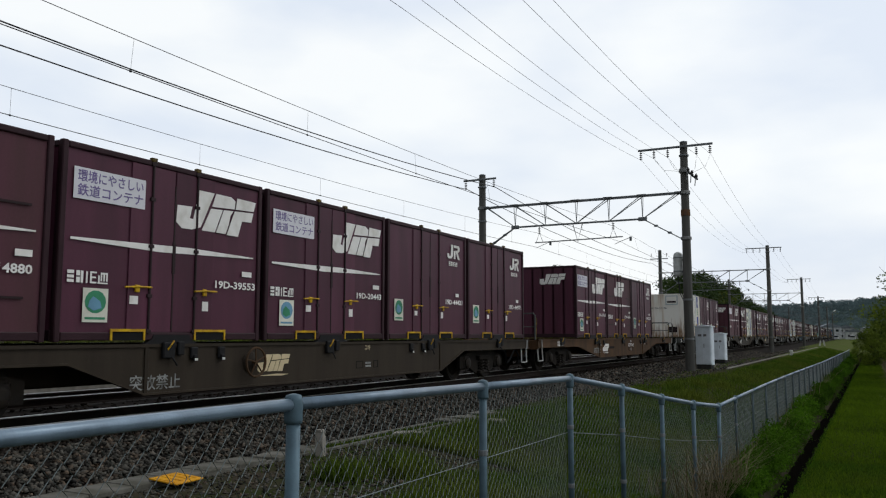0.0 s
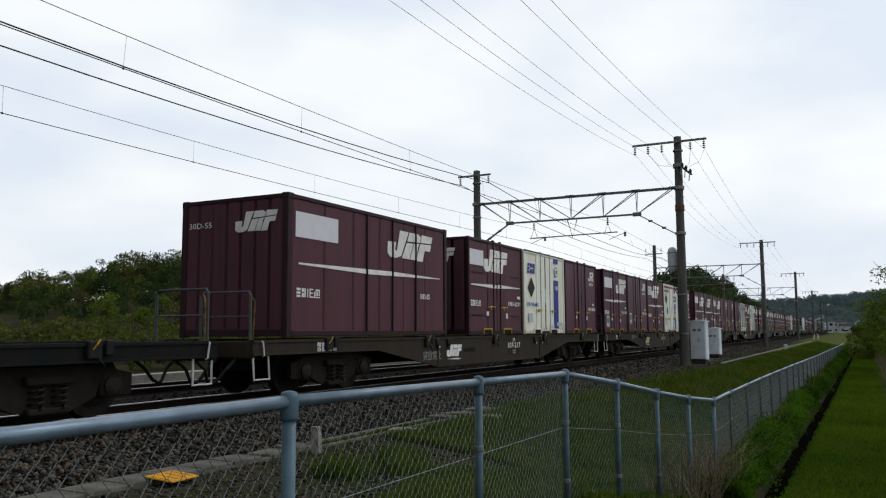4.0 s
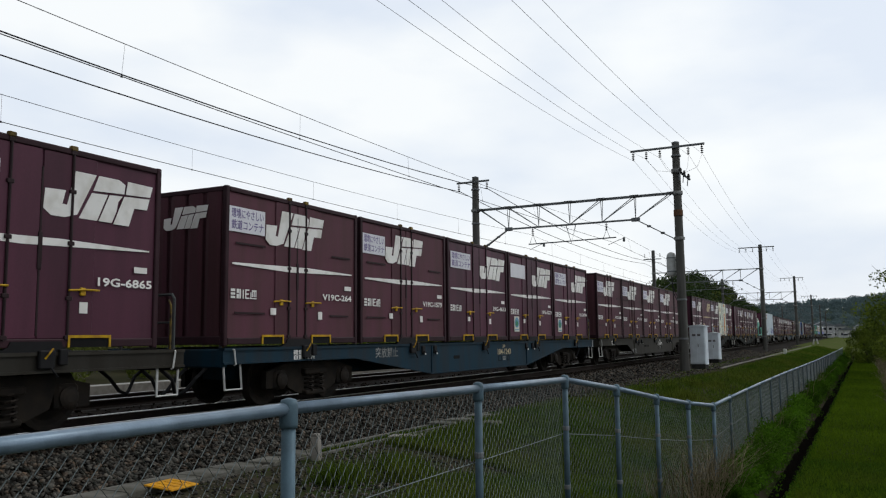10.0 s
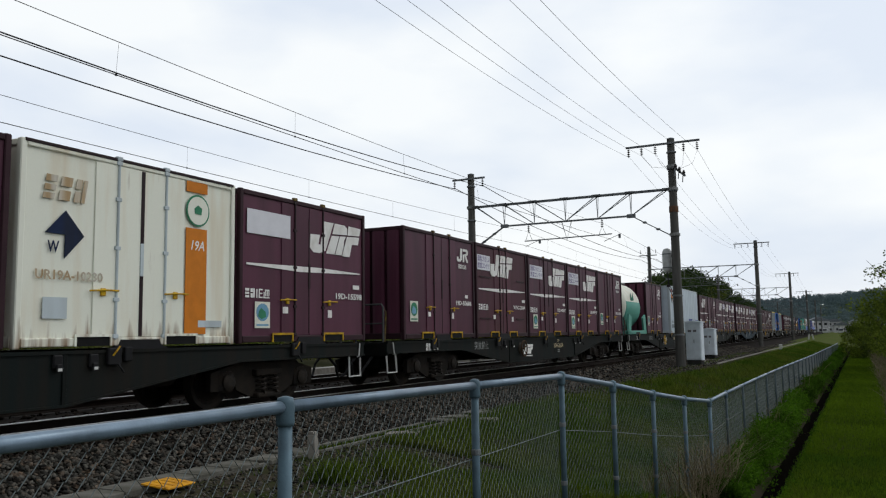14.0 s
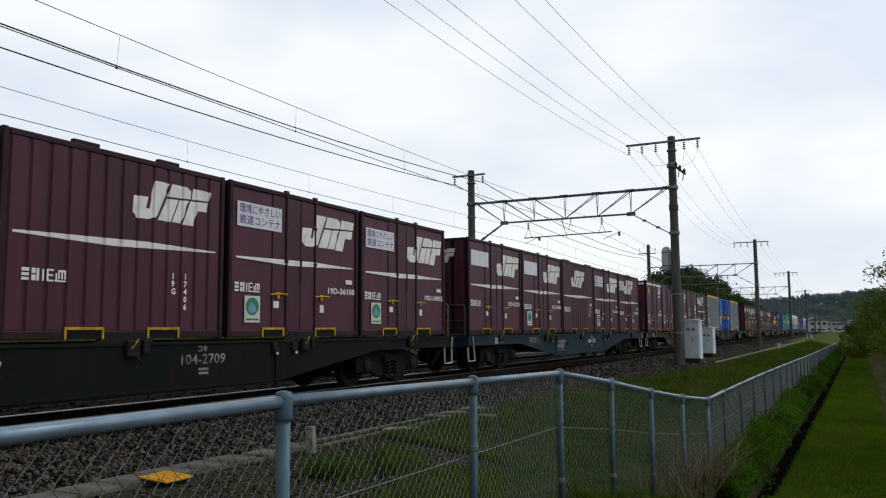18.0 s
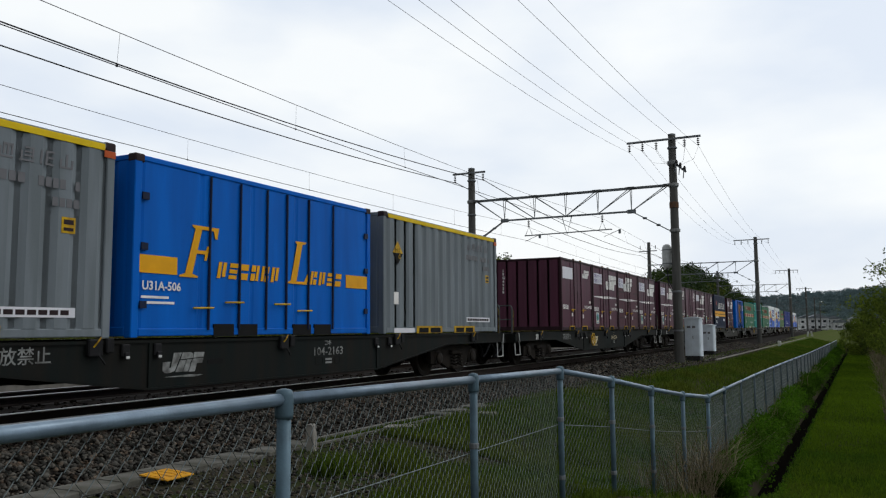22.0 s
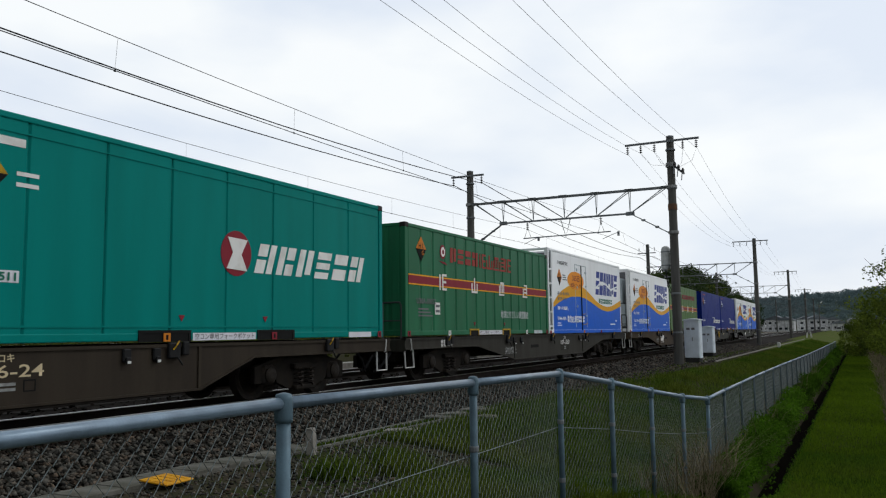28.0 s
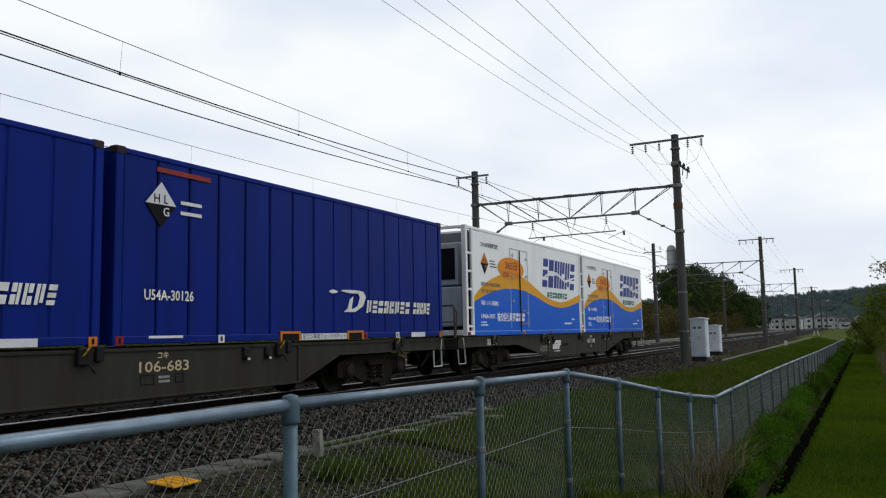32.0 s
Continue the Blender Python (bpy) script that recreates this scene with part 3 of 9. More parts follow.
def gantry(y, lx, rx):
    """A light truss beam that spans both tracks between two masts."""
    g = tagged(new("gantry_beam"), "light steel truss beam spanning both tracks between two masts", "gantry", group="catenary gantries")
    g.matrix_basis = pose(0, y, 0)
    top, bot = 7.43, 6.37
    xl, xr = lx + 0.17, rx - 0.17
    bl, br = lx + 1.76, rx - 1.90
    for dy in (-0.17, 0.17):
        part("top_chord", lambda: Shape().box(xl, xr, dy - 0.03, dy + 0.03, top - 0.03, top + 0.03, 0.008), GALV, g)
    part("bottom_chord", lambda: Shape().box(bl, br, -0.04, 0.04, bot - 0.04, bot + 0.04, 0.01), GALV, g)
    xs = [bl + (br - bl) * k / 4 for k in range(5)]
    for dy in (-0.17, 0.17):
        for a in xs:
            part("truss_post", Shape().tube([(a, 0, bot), (a, dy, top)], 0.017, 5), GALV, g)
        for a, b in [(xl + 0.1, bl), (xs[0], xs[1]), (xs[1], xs[2])]:
            part("diagonal", Shape().tube([(a, dy, top), (b, 0, bot)], 0.021, 5), GALV, g)
        for a, b in [(xs[2], xs[3]), (xs[3], xs[4]), (xs[4], xr - 0.1)]:
            part("diagonal", Shape().tube([(a, 0, bot), (b, dy, top)], 0.021, 5), GALV, g)
    for a in [xl + 0.05] + xs + [xr - 0.05]:
        part("tie_plate", Shape().box(a - 0.20, a + 0.20, -0.215, 0.215, top + 0.032, top + 0.046), GALV, g)
    for a, b in ((bl, lx + 0.2), (br, rx - 0.2)):
        for dy in (-0.09, 0.09):
            part("knee_brace", Shape().tube([(a, dy * 0.4, bot), (b, dy, 5.38)], 0.026, 6), GALV, g)
        part("gusset", Shape().box(a - 0.20, a + 0.20, -0.05, 0.05, bot - 0.09, bot + 0.09, 0.03), GALV, g)
        for k in (0.35, 0.7):
            part("brace_bolt", Shape().lathe([(0.03, -0.09), (0.055, -0.05), (0.055, 0.05), (0.03, 0.09)], 8, "x", (a + (b - a) * k, 0, bot + (5.38 - bot) * k)), GALV, g)
        for z in (7.43, 5.38):
            part("clamp", Shape().lathe([(0.205, z - 0.07), (0.235, z - 0.06), (0.235, z + 0.06), (0.205, z + 0.07)], 12, "z", (lx if b < (lx + rx) / 2 else rx, 0, 0)), BAND_GREY, g)
    mid = (xl + xr) / 2
    sh = Shape().tube([(mid - 0.26, 0, bot), (mid - 0.02, 0, 5.50), (mid + 0.22, 0, bot)], 0.024, 5)
    part("drop_bracket", sh, GALV, g)
    for a in (AXIS_FAR + 0.2 + bend(y), AXIS - 0.05 + bend(y)):
        sh = Shape()
        insulator(sh, a, 0, bot - 0.02, 0.34)
        part("insulator", sh, PORCELAIN, g)
        part("hanger", Shape().tube([(a - 0.17, 0, 5.57), (a, 0, bot - 0.36), (a + 0.17, 0, 5.60)], 0.016, 5), GALV, g)
    part("registration_bar", Shape().tube([(mid - 2.15, 0, 5.56), (mid + 2.12, 0, 5.62)], 0.030, 6), GALV, g)
    for a in (AXIS_FAR + bend(y), AXIS + bend(y)):
        part("steady_arm", Shape().tube([(a + 0.75, 0.02, 5.57), (a + 0.45, 0.05, 5.48), (a, 0.05, 5.30)], 0.014, 5), GALV, g)
        part("bar_clip", Shape().box(a + 0.70, a + 0.80, -0.04, 0.04, 5.40, 5.60, 0.012), GALV, g)


for py, xn, xf, far_top in MASTS:
    label = "concrete catenary mast with a crossarm of insulators"
    catenary_mast(xn, py, 9.67, -0.46, (-1.86, -1.27, -0.66, 0.58, 1.16), 9.47, label + " beside the near track")
    catenary_mast(xf, py, far_top, -0.60, (-0.82, 0.72), far_top - 0.22, label + " beyond the far track")
    gantry(py, xf, xn)

# the box and bracket on the mast beside the cabinets
mast_y, mast_x = MASTS[1][:2]
arrester = tagged(new("pole_transformer"), "pale grey drum-shaped transformer hung in a bracket on the concrete mast", "transformer")
arrester.matrix_basis = pose(mast_x - 0.42, mast_y + 0.16, 3.72)
part("drum", Shape().lathe([(0.08, 0), (0.16, 0.04), (0.20, 0.13), (0.21, 0.24), (0.21, 0.84), (0.20, 0.94), (0.15, 1.04), (0.06, 1.09)], 20), PALE_DRUM, arrester, smooth=True)
for a in (0.20, 0.80):
    part("hoop", Shape().lathe([(0.21, a), (0.222, a + 0.01), (0.222, a + 0.04), (0.21, a + 0.05)], 16), GALV, arrester)
part("bracket", Shape().box(0.2, 0.42, -0.20, -0.12, 0.16, 0.24, 0.01).box(0.2, 0.42, -0.20, -0.12, 0.68, 0.76, 0.01), GALV, arrester)
for zz in (0.0, -0.2):
    part("cable", Shape().tube([(0.0, -0.1, 0.1), (0.05, -0.1, -0.5 + zz), (0.24, -0.22, -0.9 + zz), (0.26, -0.22, -3.9)], 0.020, 5), WIRE, arrester)
side_arm = tagged(new("cutout_bracket"), "slanted bracket carrying three fuse cutouts on the concrete mast", "bracket")
side_arm.matrix_basis = pose(mast_x, mast_y, 8.0)
part("arm", Shape().tube([(0.12, -0.12, 0.36), (0.62, -0.34, -0.10)], 0.045, 6), GALV, side_arm)
for k, a in enumerate((0.22, 0.38, 0.56)):
    z = 0.36 - (a - 0.12) * 0.92
    part("cutout", Shape().lathe([(0.03, 0.0), (0.075, 0.03), (0.05, 0.09), (0.08, 0.13), (0.05, 0.19), (0.03, 0.24)], 8, "z", (a, -0.30, z - 0.02)), PORCELAIN, side_arm)
    part("fuse_tube", Shape().tube([(a - 0.02, -0.36, z + 0.02), (a - 0.05, -0.40, z - 0.34)], 0.022, 5), GALV, side_arm)
part("clamp", Shape().lathe([(0.18, 0.30), (0.23, 0.32), (0.23, 0.50), (0.18, 0.52)], 12), BAND_GREY, side_arm)
for k, (a, z) in enumerate(((-1.27, 1.0), (-0.66, 1.0), (0.58, 1.0), (1.16, 1.0))):
    u = 0.30 + 0.06 * k
    part("jumper_wire", Shape().tube([(a, -0.2, z), (a * 0.7 + u * 0.3, -0.3, z * 0.45), (u, -0.34, 0.25)], 0.006, 4), WIRE, side_arm)
part("warning_band", Shape().lathe([(0.199, -1.62), (0.206, -1.61), (0.206, -1.36), (0.199, -1.35)], 16), RUST_BAND, side_arm, "rusty orange band round the mast")


def between_masts(side, y, k):
    """x of a wire that runs straight from mast to mast; side: 1 near masts, 2 far masts, 0 the near track."""
    a, b = MASTS[k], MASTS[k + 1]
    u = (y - a[0]) / (b[0] - a[0])
    p, q = (a[side], b[side]) if side else (float(bend(a[0])), float(bend(b[0])))
    return p + (q - p) * u


def overhead(name, side, off, z_pole, sag, r, label, drop=None):
    """A wire along the line, sagging from mast to mast."""
    pts = []
    for k, (a, b) in enumerate(zip(POLE_Y[:-1], POLE_Y[1:])):
        n = 14
        for j in range(n):
            u = j / n
            y = a + (b - a) * u
            pts.append((off + between_masts(side, y, k), y, z_pole - sag * 4 * u * (1 - u)))
    return part(name, Shape().tube(pts, r, 5), WIRE, drop, label)


def catenary(off, low, label, phase, count, swing):
    c = tagged(new("catenary"), label, "overhead wire", group="catenaries")
    overhead("messenger_wire", 0, off, 6.10 + low, 0.42, 0.0065, "", drop=c)
    pts = []
    for k, (a, b) in enumerate(zip(POLE_Y[:-1], POLE_Y[1:])):
        for j in range(14):
            u = j / 14
            y = a + (b - a) * u
            pts.append((off + between_masts(0, y, k) - swing * (1 - 2 * u) * (-1) ** k, y, 5.40 + low - 0.88 * u * (1 - u)))
    part("contact_wire", Shape().tube(pts, 0.0085, 5), WIRE, c)
    for i, (a, b) in enumerate(zip(POLE_Y[:4], POLE_Y[1:5])):
        for k in range(1, count):
            u = (k - phase) / (count - 0.7 + 0.7 * (phase < 0.3))
            if u >= 1:
                continue
            y = a + (b - a) * u
            x = off + between_masts(0, y, i)
            xc = x - swing * (1 - 2 * u) * (-1) ** i
            zc = 5.40 + low - 0.88 * u * (1 - u)
            part("dropper", Shape().tube([(xc, y, zc), (x, y, 6.10 + low - 1.68 * u * (1 - u))], 0.0030, 4), WIRE, c)
            part("dropper_clip", lambda: Shape().box(-0.011, 0.011, -0.02, 0.02, -0.016, 0.016, 0.004), WIRE, c, at=pose(xc, y, zc), key="clip")
    return c


catenary(AXIS + 0.05, 0.0, "contact wire and messenger wire over the near track", 0.21, 10, 0.2)
catenary(AXIS_FAR + 0.05, -0.06, "contact wire and messenger wire over the far track", 0.35, 10, 0.0)
for a, sag in ((-1.86, 0.86), (-1.27, 0.86), (-0.66, 0.86), (0.58, 0.80), (1.16, 0.80)):
    f = overhead("feeder_wire", 1, a, 9.05, sag, 0.0055, "")
    tagged(f, "thin overhead line wire sagging between mast crossarms", "overhead wire", "line wires")
for a, z, sag in ((-0.82, 8.45, 0.66), (0.72, 8.45, 0.74)):
    f = overhead("feeder_wire", 2, a, z, sag, 0.0195, "")
    tagged(f, "dark overhead feeder cable sagging between far masts", "overhead wire", "feeder cables")


# ---- trackside: cabinets, cable trough, marker, stake ----
def relay_cabinet(x, y, w, d, h, turn, label):
    c = tagged(new("relay_cabinet"), label, "cabinet", "trackside cabinets")
    c.matrix_basis = pose(x, y, -0.44, 0, 0, turn)
    part("plinth", Shape().box(-w / 2 + 0.02, w / 2 - 0.02, -d / 2 + 0.02, d / 2 - 0.02, -0.2, 0.26, 0.02), DARK_PLINTH, c, "dark grimy plinth")
    part("body", Shape().box(-w / 2, w / 2, -d / 2, d / 2, 0.26, h - 0.08, 0.015), CABINET, c)
    sh = Shape().slab([(-w / 2 - 0.05, h - 0.09), (w / 2 + 0.05, h - 0.09), (w / 2 + 0.05, h - 0.05), (0, h), (-w / 2 - 0.05, h - 0.05)], d + 0.1, lambda u, v, t: (u, -d / 2 - 0.05 + t, v))
    part("roof", sh, CABINET, c)
    for k in (-1, 1):
        part("door", Shape().box(min(0.01 * k, k * (w / 2 - 0.03)), max(0.01 * k, k * (w / 2 - 0.03)), -d / 2 - 0.018, -d / 2 - 0.002, 0.32, h - 0.16, 0.004), CABINET, c)
    part("door_handle", Shape().box(0.03, 0.06, -d / 2 - 0.05, -d / 2 - 0.018, h * 0.5, h * 0.5 + 0.16, 0.008), GALV, c)
    part("name_plate", Shape().box(-0.22, -0.06, -d / 2 - 0.024, -d / 2 - 0.018, h - 0.52, h - 0.42), MARK_GREY, c)
    part("name_plate", Shape().box(-0.02 + 0.04, 0.16, -d / 2 - 0.024, -d / 2 - 0.018, h - 0.52, h - 0.42), MARK_GREY, c)
    part("side_panel", Shape().box(w / 2 + 0.002, w / 2 + 0.014, -d / 2 + 0.06, d / 2 - 0.06, 0.24, h - 0.2, 0.004), CABINET, c)


relay_cabinet(-6.56, 38.4, 0.68, 0.56, 2.04, -6, "pale blue-grey steel relay cabinet on a concrete plinth")
relay_cabinet(-7.16, 46.6, 0.62, 0.55, 1.72, -6, "smaller pale steel relay cabinet on a concrete plinth")
pad = tagged(new("concrete_pad", Shape().box(-7.7, -6.1, 37.8, 47.2, -0.60, -0.41, 0.03).mesh("pad", CONCRETE)), "low concrete slab under the relay cabinets", "slab")

trough = tagged(new("cable_trough"), "half-buried concrete cable trough with dirty separate lids along the ballast", "cable trough", kind="structure")
lid = Shape().box(-0.21, 0.21, -0.246, 0.246, 0, 0.06, 0.012)
for x0, x1 in ((-6.84, -6.76), (-6.50, -6.42)):
    part("trough_wall", Shape().box(x0, x1, -4, 15.2, -0.75, -0.385), OLD_CONCRETE, trough)
for k in range(25):
    y = -4 + k * 0.5
    if y > 7.8:
        continue
    part("lid", lambda: lid, OLD_CONCRETE, trough, key="lid", at=pose(-6.63 + random.uniform(-0.012, 0.012), y, -0.41 + random.uniform(-0.006, 0.008), random.uniform(-0.8, 0.8), random.uniform(-0.8, 0.8), random.uniform(-1.2, 1.2)))
for y in (8.15, 8.72, 12.9, 13.5, 14.4):
    part("lid", lambda: lid, OLD_CONCRETE, trough, key="lid", at=pose(-6.63 + random.uniform(-0.05, 0.05), y, -0.42, random.uniform(-2, 2), random.uniform(-3, 3), random.uniform(-6, 6)))
for x, y, a in ((-6.25, 10.9, 12), (-5.95, 13.2, -15)):
    loose = tagged(new("loose_slab"), "loose broken concrete lid lying in the grass", "slab", "loose lids")
    loose.matrix_basis = pose(x, y, float(ground_z(x, y)) + 0.01, 2, -2, a)
    part("slab", lambda: Shape().box(-0.26, 0.26, -0.14, 0.14, -0.03, 0.05, 0.01), CONCRETE, loose, key="loose_slab")
marker = tagged(new("marker_plate"), "bright yellow plate lying on the cable trough", "plate")
marker.matrix_basis = pose(-6.31, 6.20, -0.345, 0, 5, 4)
part("plate", Shape().box(-0.18, 0.18, -0.20, 0.20, 0, 0.016, 0.005), MARKER_YELLOW, marker)
for k in range(4):
    part("raised_bar", Shape().box(-0.13, 0.13, -0.17 + k * 0.10, -0.135 + k * 0.10, 0.016, 0.020), MARKER_YELLOW, marker)
stake = tagged(new("marker_stake"), "short square concrete boundary stake in the ground", "stake")
stake.matrix_basis = pose(-6.22, 8.55, -0.45, 1.5, -2, 12)
part("shaft", Shape().box(-0.055, 0.055, -0.055, 0.055, -0.1, 0.34, 0.008), CONCRETE, stake)
part("cap", Shape().slab([(-0.055, 0.34), (0.055, 0.34), (0.03, 0.375), (-0.03, 0.375)], 0.11, lambda u, v, t: (u, -0.055 + t, v)), CONCRETE, stake)
curb = tagged(new("concrete_kerb"), "thin concrete kerb edging the track bank", "kerb", kind="structure")
for k in range(52):
    y = 40 + k * 1.5
    part("kerb_stone", lambda: Shape().box(-0.045, 0.045, -0.735, 0.735, -0.15, 0.045, 0.012), CONCRETE, curb, key="kerbstone", at=pose(-5.75, y, float(ground_z(-5.75, y)), 0, 0, random.uniform(-0.6, 0.6)))
block = tagged(new("distance_marker"), "small white painted concrete marker block beside the kerb", "marker post", "trackside markers")
block.matrix_basis = pose(-5.3, 69.4, float(ground_z(-5.3, 69.4)))
part("shaft", Shape().box(-0.12, 0.12, -0.08, 0.08, -0.1, 0.20, 0.012), STEP_WHITE, block)
part("head", Shape().box(-0.13, 0.13, -0.09, 0.09, 0.20, 0.40, 0.04), STEP_WHITE, block)
for xx, yy, lean in ((-6.35, 136.0, 9), (-5.75, 138.0, -12)):
    post = tagged(new("white_stake"), "leaning white trackside stake in the grass", "stake", "trackside markers")
    post.matrix_basis = pose(xx, yy, float(ground_z(xx, yy)), 0, lean, 0)
    part("shaft", lambda: Shape().box(-0.10, 0.10, -0.06, 0.06, -0.1, 0.72, 0.012), STEP_WHITE, post, key="mk1")
    part("head", lambda: Shape().slab([(-0.10, 0.72), (0.10, 0.72), (0.0, 0.86)], 0.12, lambda u, v, t: (u, -0.06 + t, v)), STEP_WHITE, post, key="mk2")
dark_stake = tagged(new("ditch_stake"), "short dark timber stake standing beside the ditch", "stake")
dark_stake.matrix_basis = pose(-0.72, 80.0, float(ground_z(-0.72, 80.0)))
part("shaft", Shape().lathe([(0.10, -0.2), (0.11, 0.5), (0.09, 0.74)], 9), BARK, dark_stake)
part("head", Shape().lathe([(0.09, 0.74), (0.06, 0.80), (0.02, 0.82)], 9), BARK, dark_stake)

# low pale wall and lane beyond the far track
strip("far_lane", (-24.0, -19.4), (-0.395, -0.395), -30, 330, PALE_GRAVEL, "pale gravel lane beyond the far track", "lane")
strip("trim_low_wall", (-18.9, -18.9, -18.62, -18.62), (-0.6, -0.10, -0.10, -0.6), -30, 330, CONCRETE, "low concrete edging wall beyond the far track", "wall")

def ditch():
    """A narrow concrete channel at the foot of the bank, its floor coloured near-black."""
    ys = np.arange(9.0, 110, 1.5)
    offs = (-1.31, -1.24, -1.17, -1.10, -1.03)
    v = [(o + float(lane(y)), y, float(ground_z(o + float(lane(y)), y)) + 0.012) for y in ys for o in offs]
    n = len(offs)
    f = [(j * n + i, j * n + i + 1, (j + 1) * n + i + 1, (j + 1) * n + i) for j in range(len(ys) - 1) for i in range(n - 1)]
    return tagged(new("ditch", Shape().add(v, f).mesh("ditch", DITCH)), "dark drainage ditch beside the grass path", "ditch", kind="structure")


ditch()

# ---- the chain-link fence ----


def fence_top(y):
    """Height of the top rail along the fence."""
    return float(np.interp(y, [-4, 2.59, 4.59, 6.60, 7.81, 9.02, 10.22, 11.41, 13.4, 18, 24, 38, 69], [0.861, 0.846, 0.803, 0.756, 0.612, 0.444, 0.297, 0.180, 0.148, 0.148, 0.12, 0.02, -0.08]))


def fence_x(y):
    return float(np.interp(y, [0, 2.59, 4.59, 6.6, 11.4, 12.5], [-2.0, -2.02, -2.12, -2.24, -1.80, -1.87]) + lane(y))


POSTS = [-1.4, 0.6, 2.59, 4.59, 6.60, 7.81, 9.02, 10.22, 11.41] + [13.4 + 2.0 * k for k in range(33)]
fence = tagged(new("chain_link_fence"), "blue-grey steel pipe fence with chain-link mesh along the bank", "fence")
HIGH = 1.18
for k, y in enumerate(POSTS):
    t, x = fence_top(y), fence_x(y)
    r = (0.025 if k != 2 else 0.0285) if y < 12 else 0.019
    part("post", Shape().tube([(x, y, t - HIGH - 0.25), (x, y, t + 0.012)], r, 12 if y < 14 else 7), GALV_PIPE if y < 12 else DULL_POST, fence, smooth=True)
    if y < 14:
        part("post_cap", Shape().lathe([(r + 0.007, t - 0.075), (r + 0.009, t - 0.06), (r + 0.009, t + 0.015), (r + 0.003, t + 0.035), (0.008, t + 0.042)], 14, "z", (x, y, 0)), GALV_PIPE, fence, smooth=True)
        for dz in (0.42, 0.90):
            part("tie_band", Shape().lathe([(r + 0.004, t - dz), (r + 0.006, t - dz + 0.006), (r + 0.006, t - dz + 0.03), (r + 0.004, t - dz + 0.036)], 10, "z", (x, y, 0)), GALV, fence)


def mesh_bay(ya, yb, cell, sides_thick):
    """Zigzag wires woven into diamonds between two posts."""
    n_rows = int(HIGH / cell) * 2
    strands = np.arange(ya, yb, cell)
    seg_a, seg_b = [], []
    for s, y in enumerate(strands):
        zig = np.arange(n_rows + 1)
        yy = y + np.where(zig % 2 == 0, 0.0, cell * 0.5)
        zz = zig * (HIGH - 0.05) / n_rows + 0.03
        seg_a.append(np.stack([yy[:-1], zz[:-1], np.where(zig[:-1] % 2 == 0, 0.004, -0.004)], -1))
        seg_b.append(np.stack([yy[1:], zz[1:], np.where(zig[1:] % 2 == 0, 0.004, -0.004)], -1))
        arr = y + cell - np.where(zig % 2 == 0, 0.0, cell * 0.5)
        seg_a.append(np.stack([arr[:-1], zz[:-1], np.where(zig[:-1] % 2 == 0, -0.004, 0.004)], -1))
        seg_b.append(np.stack([arr[1:], zz[1:], np.where(zig[1:] % 2 == 0, -0.004, 0.004)], -1))
    a, b = np.concatenate(seg_a), np.concatenate(seg_b)
    keep = (a[:, 0] >= ya) & (a[:, 0] <= yb) & (b[:, 0] >= ya) & (b[:, 0] <= yb)
    a, b = a[keep], b[keep]

    def place(p):
        f = (p[:, 0] - ya) / (yb - ya)
        top = fence_top(ya) + (fence_top(yb) - fence_top(ya)) * f
        x = fence_x(ya) + (fence_x(yb) - fence_x(ya)) * f
        return np.stack([x + p[:, 2] - 0.03, p[:, 0], top - HIGH + p[:, 1]], -1)

    a, b = place(a), place(b)
    r = sides_thick
    ring = np.array([(r, 0, 0.4 * r), (-0.5 * r, 0.6 * r, -0.8 * r), (-0.5 * r, -0.6 * r, 0.8 * r)])
    verts = np.concatenate([a[:, None] + ring, b[:, None] + ring], 1)
    return joined("chain_link", verts, [(0, 1, 4, 3), (1, 2, 5, 4), (2, 0, 3, 5)], CHAIN)


for ya, yb in zip(POSTS[:-1], POSTS[1:]):
    part("top_rail", Shape().tube([(fence_x(ya), ya, fence_top(ya)), (fence_x(yb), yb, fence_top(yb))], 0.0245, 12 if yb < 15 else 8), RAIL_PIPE, fence, smooth=True)
    if yb < 62:
        cell = 0.075 if yb < 14 else 0.15
        part("chain_link_panel", mesh_bay(ya, yb, cell, 0.0020 if yb < 14 else 0.0042 if yb < 30 else 0.0075), CHAIN, fence)
    if yb < 30:
        for dz in (0.45, HIGH - 0.05):
            part("tension_wire", Shape().tube([(fence_x(ya) - 0.03, ya, fence_top(ya) - dz), (fence_x(yb) - 0.03, yb, fence_top(yb) - dz)], 0.0032, 4), CHAIN, fence)


